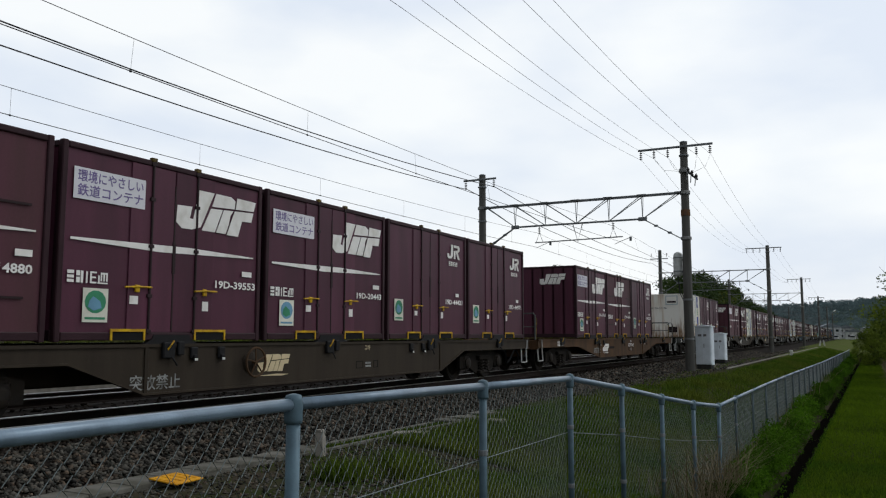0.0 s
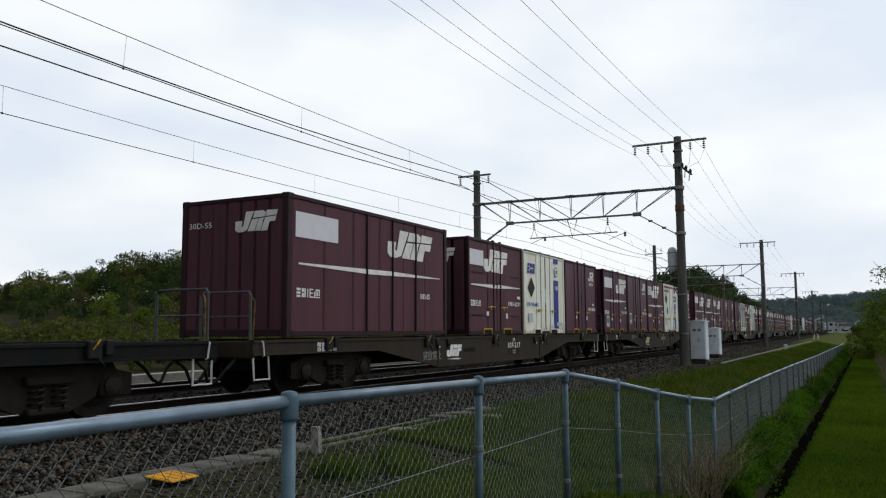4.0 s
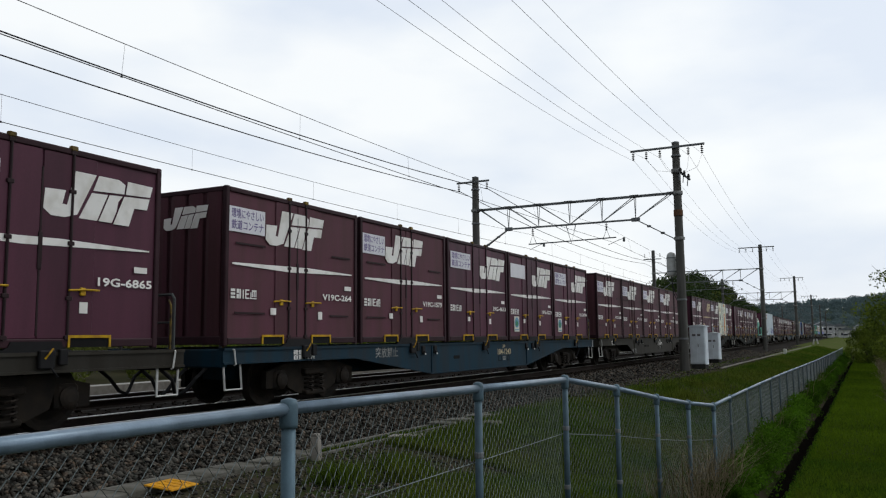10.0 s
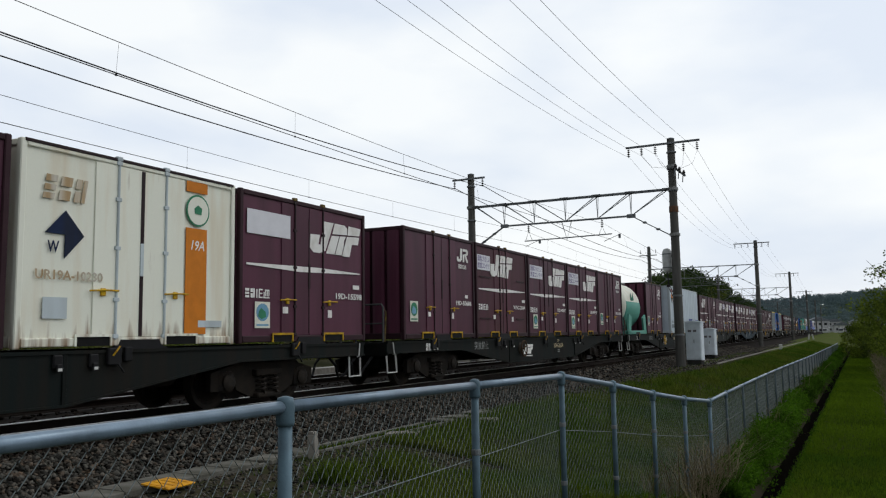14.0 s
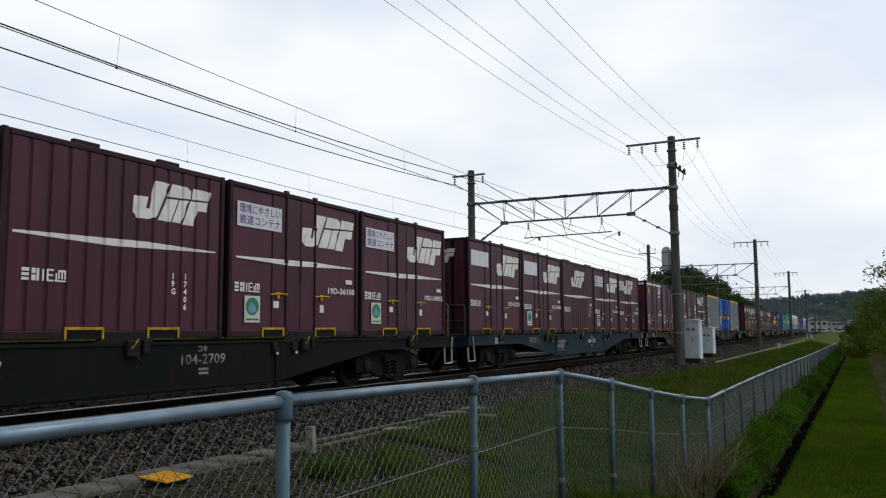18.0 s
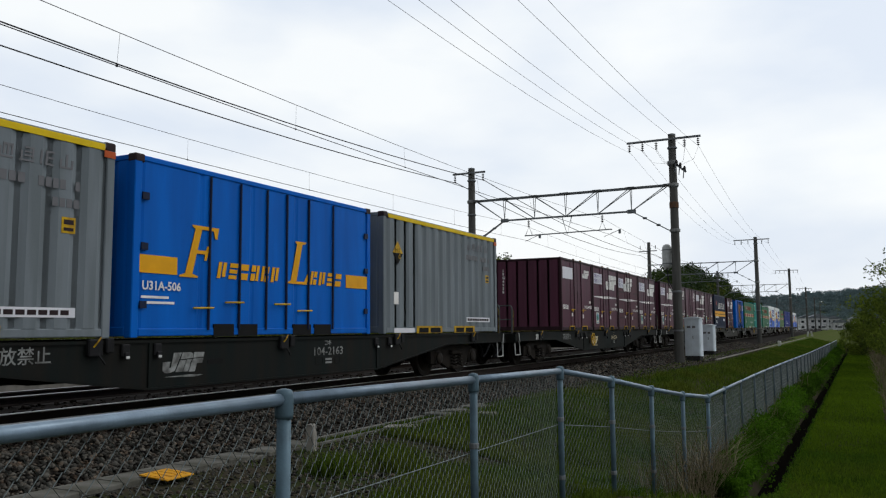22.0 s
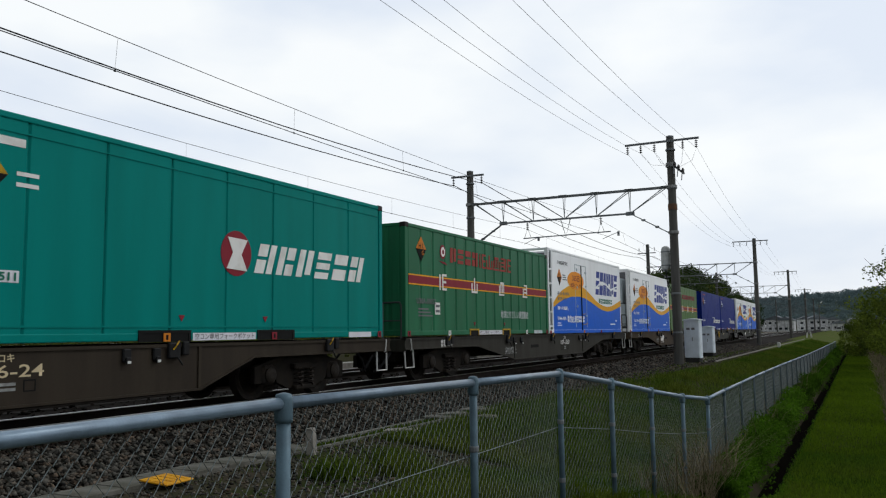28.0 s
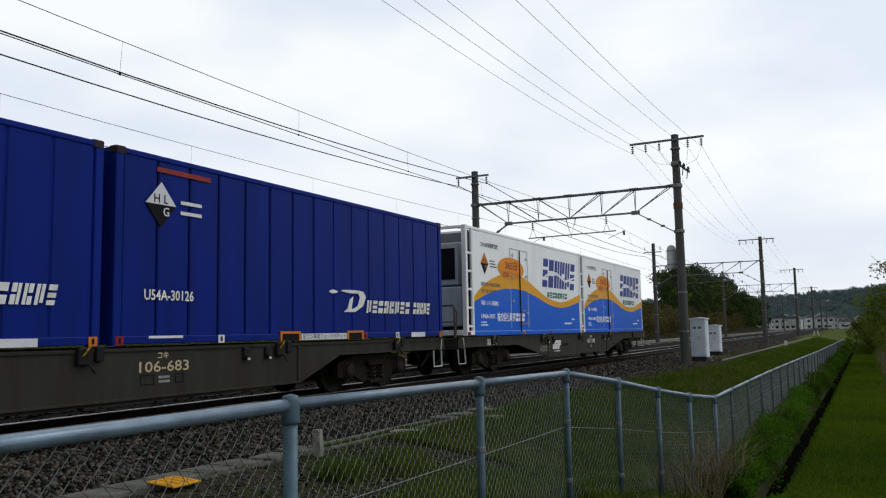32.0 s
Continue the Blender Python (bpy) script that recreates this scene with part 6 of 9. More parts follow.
    if rust:
        part("hatch_frame", lambda: Shape().box(-0.08, 0.62, -l - 0.004, -l + 0.012, 1.86, 2.40, 0.008), PALE_GREY, c, key="hatch1")
        part("hatch", lambda: Shape().box(-0.02, 0.56, -l - 0.012, -l - 0.002, 1.92, 2.34, 0.006), RUSTY_IVORY, c, key="hatch2")
        part("vent_grille", lambda: Shape().box(0.02, 0.52, -l - 0.02, -l - 0.012, 1.98, 2.08), ROD, c, key="hatch3")
        part("drain_grille", lambda: Shape().box(0.05, 0.55, -l - 0.012, -l + 0.01, 0.28, 0.60, 0.01), ROD, c, key="hatch4")
        part("number", lambda: lettering(num, 0.17, MARK_GREY, lambda a, b, w: (-1.02 + a, -l + 0.006, 1.62 + b), 1.0), MARK_GREY, c, key="rustnum")
        for z in (0.3, 0.95, 1.5, 2.1):
            part("hinge", lambda: Shape().box(SIDE - 0.01, SIDE + 0.02, -l + 0.02, -l + 0.1, 0.0, 0.1, 0.01), ROD, c, at=pose(0, 0, z), key="hinge")
    return c


def tall_reefer(num):
    """A white insulated container with a red line under the roof and a broken blue band."""
    c = tagged(new("insulated_container"), "white insulated container with red roof line and broken blue band", "container", "twelve-foot containers")
    l = LONG / 2
    part("body", lambda: box_shell(LONG, TALL), IVORY, c, key=("shellr", IVORY.name))
    frame_parts(c, LONG, TALL, IVORY, "fr" + IVORY.name)
    part("roof", lambda: Shape().box(-SIDE + 0.02, SIDE - 0.02, -l + 0.02, l - 0.02, TALL - 0.04, TALL - 0.005, 0.008), MARK_GREY, c, key="roofr")
    door_set(c, (-0.42, 0.42), "dr" + IVORY.name, IVORY, PALE_GREY, handle_mat=YELLOW)
    side = near_side(SIDE - 0.011)
    for a, b in ((-1.76, -0.48), (-0.36, 0.36), (0.48, 1.76)):
        marks("roof_line", [[(a, 2.30), (b, 2.30), (b, 2.40), (a, 2.40)]], RED_BAND, c, side)
    for a, b in ((0.16, 0.82), (1.02, 1.52), (2.08, 2.30)):
        marks("band", [[(0.82, a), (1.22, a), (1.22, b), (0.82, b)]], MARK_BLUE, c, side)
    part("class_code", lambda: lettering("20A", 0.20, WHITE_MARK, lambda p, q, t: (SIDE - 0.003, 0.86 + p + q * 0.2, 1.10 + q), 0.31, 0.003), WHITE_MARK, c)
    marks("yellow_note", [[(0.86, 0.85), (1.18, 0.85), (1.18, 1.0), (0.86, 1.0)]], YELLOW, c, side)
    blocks("blue_block", 0.66, 1.38, 1.62, 1.94, 3, MARK_BLUE, c, side, 0.05, first=3)
    marks("load_notice", quad_bars(-1.64, -0.55, 2.08, 2.20, 9), MARK_GREY, c, side)
    diamond(c, -1.28, 1.72, 0.27, SIDE - 0.011, ROD, ROD)
    n = 16
    for i, (r, m) in enumerate(((0.20, ECO_BLUE), (0.13, ECO_GREEN))):
        marks("emblem", [[(-1.04 + r * math.cos(6.283 * k / n), 1.12 + r * math.sin(6.283 * k / n)) for k in range(n)]], m, c, near_side(SIDE - 0.006 + 0.006 * i))
    number_on(c, num, -1.68, 0.62, 0.16, MARK_GREY, 0.98)
    plates(c, ((-1.5, 0.30, 0.30, 0.22), (1.08, 0.26, 0.5, 0.10)), "preef", PALE_GREY)
    pockets(c, ((-1.05, -0.48), (0.42, 1.06)), "preef", IVORY)
    return c


def half_box(c_label, paint, num, ribbed):
    """One of two narrow boxes that share a twelve-foot platform."""
    c = tagged(new("half_width_container"), c_label, "container", "half-length containers")
    l, base, h = 0.90, 0.0, 2.14
    part("body", lambda: Shape().box(-SIDE + 0.05, SIDE - 0.03, -l + 0.04, l - 0.04, 0.06, h - 0.03), paint, c, key=("hb", paint.name))
    for i, (a, b) in enumerate(((1, -1), (1, 1), (-1, -1), (-1, 1))):
        part("corner_post", lambda: Shape().box(min(a * SIDE, a * (SIDE - 0.09)), max(a * SIDE, a * (SIDE - 0.09)), min(b * l, b * (l - 0.09)), max(b * l, b * (l - 0.09)), 0, h, 0.012), paint, c, key=("hbp", paint.name, i))
    part("top_rail", lambda: Shape().box(SIDE - 0.08, SIDE - 0.004, -l + 0.09, l - 0.09, h - 0.10, h - 0.01, 0.01), paint, c, key=("hbt", paint.name))
    side = near_side(SIDE - 0.024 if not ribbed else SIDE - 0.002)
    marks("stripe", [[(-l + 0.01, 1.66), (l - 0.01, 1.66), (l - 0.01, 1.76), (-l + 0.01, 1.76)]], RED_ORANGE, c, side, ("hb_o", ribbed))
    marks("stripe", [[(-l + 0.01, 1.54), (l - 0.01, 1.54), (l - 0.01, 1.655), (-l + 0.01, 1.655)]], MARK_BLUE, c, side, ("hb_b", ribbed))
    if ribbed:
        part("side_rib", lambda: [sh for sh in [Shape()] if [sh.slab([(u - 0.06, 0.1), (u + 0.06, 0.1), (u + 0.06, h - 0.12), (u - 0.06, h - 0.12)], 0.026, near_side(SIDE - 0.031)) for u in (-0.68, -0.41, -0.14, 0.13, 0.40, 0.67)]][0], paint, c, key="hb_rib")
    else:
        for i, u in enumerate((-0.17, 0.20)):
            part("lock_rod", lambda: Shape().tube([(SIDE, u, 0.05), (SIDE, u, h - 0.05)], 0.022, 7).box(SIDE - 0.01, SIDE + 0.03, u - 0.02, u + 0.03, 0.75, 1.35, 0.006), PALE_GREY, c, key=("hb_r", i))
            part("door_handle", lambda: Shape().tube([(SIDE + 0.03, u - 0.28, 0.40), (SIDE + 0.03, u + 0.08, 0.42)], 0.016, 6), YELLOW, c, key=("hb_h", i))
        part("door_seal", lambda: Shape().box(SIDE - 0.03, SIDE - 0.01, 0.0, 0.03, 0.1, h - 0.12).box(SIDE - 0.03, SIDE - 0.012, -0.74, -0.69, 0.1, h - 0.12).box(SIDE - 0.03, SIDE - 0.012, 0.70, 0.75, 0.1, h - 0.12), ROD, c, key="hb_s")
    upright_number(c, num, -0.52, 1.88, 0.15, lambda a, b: (SIDE + 0.012, a, b), ROD)
    q = (0.36, 1.02) if ribbed else (0.32, 1.14)
    x = SIDE + 0.004 if ribbed else SIDE - 0.018
    note = part("notice", lambda: Shape().slab([(q[0], q[1]), (q[0] + 0.40, q[1]), (q[0] + 0.40, q[1] + 0.44), (q[0], q[1] + 0.44)], 0.006, near_side(x - 0.006)), NAVY, c, "dark navy printed notice", key=("hb_n", ribbed))
    for i, (line, wide) in enumerate((("引越し", 0.33), ("は", 0.11))):
        part("notice_line", lambda: lettering(line, 0.13, WHITE_MARK, lambda p, r, t: (x + 0.004, q[0] + 0.03 + p, q[1] + 0.29 - 0.14 * i + r), wide, 0.003), WHITE_MARK, note, key=("hb_l", ribbed, i))
    part("notice_patch", lambda: Shape().slab([(q[0] + 0.17, q[1] + 0.14), (q[0] + 0.36, q[1] + 0.14), (q[0] + 0.36, q[1] + 0.25), (q[0] + 0.17, q[1] + 0.25)], 0.004, near_side(x + 0.001)), FADED_RED, note, key=("hb_p", ribbed))
    e = (0.02, 1.36) if ribbed else (0.50, 0.92)
    n = 16
    for i, (r, m) in enumerate(((0.125, FADED_RED), (0.095, WHITE_MARK), (0.05, ROD))):
        part("emblem", lambda: Shape().slab([(e[0] + r * math.cos(6.283 * k / n), e[1] + r * 1.1 * math.sin(6.283 * k / n)) for k in range(n)], 0.003, near_side(x - 0.003 + 0.0035 * i)), m, c, key=("hb_e", ribbed, i))
    if not ribbed:
        part("paper_label", lambda: Shape().slab([(0.50, 0.42), (0.70, 0.42), (0.70, 0.60), (0.50, 0.60)], 0.004, near_side(x)), WHITE_MARK, c, key="hb_w")
    return c


def rack(num):
    c = tagged(new("platform_container"), "pale grey low platform carrying two narrow boxes on a flat wagon", "platform")
    l = LONG / 2
    part("deck", lambda: Shape().box(-SIDE, SIDE, -l, l, 0.20, 0.36, 0.015), PALE_GREY, c, key="rk1")
    for k, (a, b) in enumerate(((-l, -0.85), (-0.35, 0.35), (0.85, l))):
        part("foot_beam", lambda: Shape().box(-SIDE, SIDE, a, b, 0.0, 0.20, 0.02), PALE_GREY, c, key=("rk2", k))
    number_on(c, num, -1.75, 0.225, 0.12, ROD, 1.0, SIDE + 0.004)
    return c


def tank():
    """A tank container: a white drum lying in a sea-green frame."""
    c = tagged(new("tank_container"), "white tank with a sea-green lower half in a sea-green steel frame", "tank container")
    l = LONG / 2
    part("vessel", lambda: Shape().lathe([(0.2, -l + 0.12), (0.75, -l + 0.2), (1.02, -l + 0.42), (1.06, -l + 0.6), (1.06, l - 0.6), (1.02, l - 0.42), (0.75, l - 0.2), (0.2, l - 0.12)], 28, "y", (0, 0, 1.32)), IVORY, c, smooth=True)
    part("lower_jacket", lambda: Shape().lathe([(1.07, -l + 0.55), (1.075, -l + 0.56), (1.075, l - 0.56), (1.07, l - 0.55)], 28, "y", (0, 0, 1.26)), TANK_GREEN, c, smooth=True).scale = (1, 1, 0.97)
    for k, (a, b) in enumerate(((1, -1), (1, 1), (-1, -1), (-1, 1))):
        part("leg", Shape().slab([(b * (l - 0.02), 0.0), (b * (l - 0.5), 0.0), (b * (l - 0.75), 0.75), (b * (l - 0.25), 0.9)], 0.08, lambda u, v, w: (a * (SIDE - 0.08) + a * w, u, v)), TANK_GREEN, c)
    part("base_frame", Shape().box(-SIDE, SIDE, -l, -l + 0.14, 0, 0.16, 0.02).box(-SIDE, SIDE, l - 0.14, l, 0, 0.16, 0.02).box(SIDE - 0.12, SIDE, -l, l, 0, 0.16, 0.02).box(-SIDE, -SIDE + 0.12, -l, l, 0, 0.16, 0.02), TANK_GREEN, c)
    part("manhole", Shape().lathe([(0.28, 2.36), (0.28, 2.46), (0.2, 2.52), (0.05, 2.54)], 16), PALE_GREY, c)
    part("walkway", Shape().box(-0.45, 0.45, -1.1, -0.4, 2.36, 2.40, 0.01).box(-0.45, 0.45, 0.4, 1.1, 2.36, 2.40, 0.01), GALV, c)
    part("emblem", Shape().slab([(-0.5 + 0.5 * k / 8, 1.75 + 0.12 * math.sin(k)) for k in range(9)] + [(0.2, 1.55), (-0.4, 1.5)], 0.01, near_side(1.03)), MARK_GREEN, c)
    return c


def long_box(length, height, paint, name_label, pitch, edge=None, top_line=None, proud=0.016, width=WIDE, rib_w=None):
    """A longer box with upright panel joints or corrugations along its side."""
    c = tagged(new("long_container" if length > 7 else "mid_length_container"), name_label, "container", "long containers" if length > 7 else "mid-length containers")
    l, s = length / 2, width / 2
    k = (paint.name, length, height)
    part("body", lambda: box_shell(length, height, width), paint, c, key=("lb",) + k)
    frame_parts(c, length, height, edge or paint, ("lf",) + k, width, 0.13)
    n = int(round((length - 0.3) / pitch))

    def ribs():
        return folded(-l + 0.13, l - 0.13, n, proud, 0.125, height - 0.085, lambda u, v, t: (s - 0.030 + t, u, v), rib_w or (0.93 if proud < 0.02 else 0.6))
    part("side_panel", ribs, paint, c, key=("lr",) + k)
    for e in (-1, 1):
        part("end_panel", lambda: end_sheet(l, s, height, e, 7), paint, c, key=("le", e) + k)
    part("roof", lambda: Shape().box(-s + 0.03, s - 0.03, -l + 0.03, l - 0.03, height - 0.04, height - 0.012, 0.008), edge or paint, c, key=("lt",) + k)
    for i, (a, b) in enumerate(((1, -1), (1, 1), (-1, -1), (-1, 1))):
        part("corner_casting", lambda: Shape().box(min(a * (s - 0.15), a * (s + 0.004)), max(a * (s - 0.15), a * (s + 0.004)), min(b * (l - 0.17), b * (l + 0.004)), max(b * (l - 0.17), b * (l + 0.004)), height - 0.11, height + 0.006, 0.015), ROD, c, key=("lc", i) + k)
    if top_line:
        part("top_band", lambda: Shape().box(s - 0.002, s + 0.012, -l + 0.18, l - 0.18, height - 0.115, height - 0.03, 0.003), top_line, c, key=("ltl",) + k)
    return c


def diamond(c, u, v, r, x, hi, lo):
    part("height_sign", lambda: Shape().slab([(u - r, v), (u, v), (u, v + r * 1.15)], 0.004, near_side(x)).slab([(u, v), (u + r, v), (u, v + r * 1.15)], 0.004, near_side(x)), hi, c)
    part("height_sign", lambda: Shape().slab([(u - r, v), (u, v - r * 1.15), (u + r, v)], 0.004, near_side(x)), lo, c)
    for letter, a, b, ink in (("H", -0.52, 0.08, BLACK), ("L", 0.14, 0.08, BLACK), ("G", 0.10, -0.55, hi)):
        part("sign_letter", lambda: lettering(letter, r * 0.62, ink, lambda p, q, t: (x + 0.008, u + a * r + p, v + b * r + q), None, 0.002), ink, c, key=("sign", letter, u, v, r, x, ink.name))


def under_plates(c, length, specs):
    """Pale plates and dark fork pockets along the lower edge."""
    for u, w, mat in specs:
        part("edge_plate", Shape().box(SIDE + 0.002, SIDE + 0.01, u, u + w, 0.015, 0.115), mat, c)


def fork_notice(c, u, w, x=SIDE + 0.002):
    """The white strip between the fork pockets with its notice."""
    strip_ = part("fork_notice", Shape().box(x, x + 0.006, u, u + w, 0.012, 0.122), BANNER, c, "white strip with a printed notice")
    part("notice_line", lambda: lettering("空コン専用フォークポケット", 0.095, MARK_GREY, lambda a, b, t: (x + 0.009, u + 0.03 + a, 0.035 + b), w - 0.07, 0.001), MARK_GREY, strip_, key=("forkline", u, w, x))


def side_pockets(c, spans, mat, x=SIDE + 0.002):
    """Fork pockets of a long box: a coloured frame round a dark hole."""
    for a, b in spans:
        part("fork_pocket", Shape().box(x, x + 0.012, a, b, 0.125, 0.165).box(x, x + 0.012, a, a + 0.05, 0.0, 0.125).box(x, x + 0.012, b - 0.05, b, 0.0, 0.125), mat, c, "worn fork pocket frame")
        part("pocket_opening", Shape().box(x - 0.02, x + 0.004, a + 0.05, b - 0.05, 0.0, 0.125), BLACK, c)


def twist_mark(c, u, mat, x=SIDE + 0.002):
    """A coloured square with a keyhole at the lower edge."""
    sq = part("lift_mark", Shape().box(x, x + 0.006, u, u + 0.13, 0.005, 0.125), mat, c)
    part("keyhole", lambda: Shape().slab([(u + 0.045, 0.03), (u + 0.085, 0.03), (u + 0.085, 0.10), (u + 0.045, 0.10)], 0.003, near_side(x + 0.006)), BLACK, sq, key=("keyhole", u, x))


def small_lines(c, u, v, w, n, x, mat=WHITE_MARK, h=0.035):
    marks("small_print", [[(u, v - k * 0.075), (u + w * (0.7 + 0.3 * ((k * 7) % 3) / 2), v - k * 0.075), (u + w * (0.7 + 0.3 * ((k * 7) % 3) / 2), v + h - k * 0.075), (u, v + h - k * 0.075)] for k in range(n)], mat, c, near_side(x), None, 0.003)


def big_blue(num):
    c = long_box(9.41, 2.66, ROYAL_BLUE, "royal blue long steel container with upright panel joints", 0.62)
    x = SIDE + 0.001
    diamond(c, -3.92, 1.96, 0.28, x, ORANGE if num.endswith("44") else BANNER, BLACK)
    number_on(c, num, -4.2, 0.62, 0.20, WHITE_MARK, 0.93, x)
    o, v = 0.14, 0.52
    blocks("white_block", o + 1.26, o + 3.02, v - 0.01, v + 0.24, 8, WHITE_MARK, c, near_side(x), 0.05)
    blocks("white_block", o + 3.14, o + 3.93, v - 0.01, v + 0.24, 5, WHITE_MARK, c, near_side(x), 0.05, first=1)
    for piece in ([(0.48, 0.0), (0.86, 0.0), (1.14, 0.12), (1.25, 0.30), (1.16, 0.40), (0.98, 0.42), (0.62, 0.42), (0.40, 0.41), (0.40, 0.385), (0.66, 0.36), (0.98, 0.36), (1.03, 0.28), (0.95, 0.12), (0.80, 0.06), (0.74, 0.06), (0.80, 0.30), (0.68, 0.24), (0.60, 0.06)], [(0.0, 0.36), (0.10, 0.335), (0.24, 0.35), (0.28, 0.38), (0.14, 0.41), (0.02, 0.39)]):
        marks("logo_head", [[(o + p, v + q) for p, q in piece]], WHITE_MARK, c, near_side(x))
    small_lines(c, -4.0, 2.42, 1.5, 1, x, FADED_RED, 0.07)
    small_lines(c, -3.55, 2.01, 0.6, 1, x, WHITE_MARK, 0.05)
    small_lines(c, -3.55, 1.86, 0.6, 1, x, WHITE_MARK, 0.05)
    small_lines(c, -4.1, 0.09, 0.9, 1, x)
    side_pockets(c, ((-1.28, -0.72), (0.72, 1.28)), ORANGE)
    fork_notice(c, -0.70, 1.40)
    for u, m in ((-4.66, RED_BAND), (-2.75, WHITE_MARK), (2.55, WHITE_MARK), (4.53, ORANGE), (1.30, RED_BAND)):
        twist_mark(c, u, m)
    under_plates(c, 9.41, ((3.2, 0.62, BANNER),))
    return c


def banded_box(paint, num, parcel):
    c = long_box(9.41, 2.60 if parcel else 2.52, paint, ("light olive green" if parcel else "mid green") + " long steel container with a dark red band", 0.60, rib_w=0.87)
    x = SIDE - 0.012
    v = 1.18 if not parcel else 1.22
    marks("band", [[(-4.55, v), (4.55, v), (4.55, v + 0.18), (-4.55, v + 0.18)]], RED_BAND, c, near_side(x + 0.002), ("fk_band", parcel))
    for k, (a, b) in enumerate(((v - 0.03, v), (v + 0.18, v + 0.21))):
        marks("band_edge", [[(-4.55, a), (4.55, a), (4.55, b), (-4.55, b)]], GOLD, c, near_side(x + 0.002), ("fk_edge", parcel, k))
    for k in range(4):
        u = -3.05 + 1.83 * k if not parcel else -2.69 + 1.81 * k
        for o in bars(SIGNS, u, u + 0.38, v - 0.10, v + 0.29, 1, 0.0, 0.0, k, 1):
            marks("sign_figure", o, WHITE_MARK, c, near_side(x + 0.009), ("fk_s", parcel, k))
    if parcel:
        blocks("red_block", -0.74, 1.52, 1.88, 2.14, 6, RED_BAND, c, near_side(x + 0.004), 0.05, 0.16)
        blocks("red_block", 1.62, 3.79, 1.88, 2.14, 7, RED_BAND, c, near_side(x + 0.004), 0.05, 0.16, first=2)
    else:
        blocks("red_block", -2.45, -0.72, 1.78, 2.14, 4, FADED_RED, c, near_side(x + 0.004), 0.02, 0.16)
        blocks("red_block", -0.68, 1.58, 1.76, 2.14, 5, FADED_RED, c, near_side(x + 0.004), 0.0, 0.10, patterns=SIGNS)
    n = 14
    e = (-1.91, 2.10) if parcel else (-2.85, 2.0)
    for k, (r, m) in enumerate(((0.15, RED_BAND), (0.105, WHITE_MARK), (0.05, RED_BAND))):
        marks("emblem", [[(e[0] + r * math.cos(6.283 * q / n), e[1] + r * 1.15 * math.sin(6.283 * q / n)) for q in range(n)]], m, c, near_side(x + 0.004 + 0.007 * k), ("fk_e", parcel, k))
    marks("emblem_arrow", [[(e[0] - 0.22, e[1] - 0.22), (e[0] + 0.12, e[1] - 0.24), (e[0] + 0.24, e[1] - 0.30), (e[0] + 0.02, e[1] - 0.28)]], RED_BAND, c, near_side(x + 0.004), ("fk_a", parcel))
    diamond(c, -3.95, 1.98, 0.25, x + 0.004, ORANGE, BLACK)
    su = 1.03 if parcel else 0.71
    part("slogan", lambda: lettering("地球にやさしい鉄道輸送", 0.24, BANNER, lambda a, b, w: (SIDE + 0.002, su + a, 0.47 + b), 2.15), BANNER, c, key=("fk_t", su))
    number_on(c, num, -4.2, 0.74, 0.17, MARK_GREY, 0.95, SIDE + 0.002)
    small_lines(c, -4.1, 0.60, 0.7, 3, SIDE - 0.01, MARK_GREY)
    note = part("notice", Shape().slab([(-3.28, 0.50), (-3.02, 0.50), (-3.02, 0.78), (-3.28, 0.78)], 0.004, near_side(SIDE - 0.01)), WHITE_MARK, c)
    for k in range(2):
        part("notice_line", Shape().slab([(-3.25, 0.67 - 0.12 * k), (-3.05, 0.67 - 0.12 * k), (-3.05, 0.73 - 0.12 * k), (-3.25, 0.73 - 0.12 * k)], 0.003, near_side(SIDE - 0.004)), MARK_GREY, note)
    side_pockets(c, ((-1.38, -0.80), (0.80, 1.38)), YELLOW if not parcel else ROD)
    fork_notice(c, -0.78, 1.56)
    for u, m in ((-4.62, RED_BAND), (-2.6, WHITE_MARK), (2.66, WHITE_MARK), (4.48, RED_BAND)):
        twist_mark(c, u, m)
    under_plates(c, 9.41, ((3.35, 0.72, PALE_GREY),))
    for u in (-1.05, 0.98):
        marks("lift_arrow", [[(u - 0.06, 0.33), (u + 0.06, 0.33), (u, 0.24)]], RED_BAND, c, near_side(x + 0.004), ("fk_l", u))
    return c


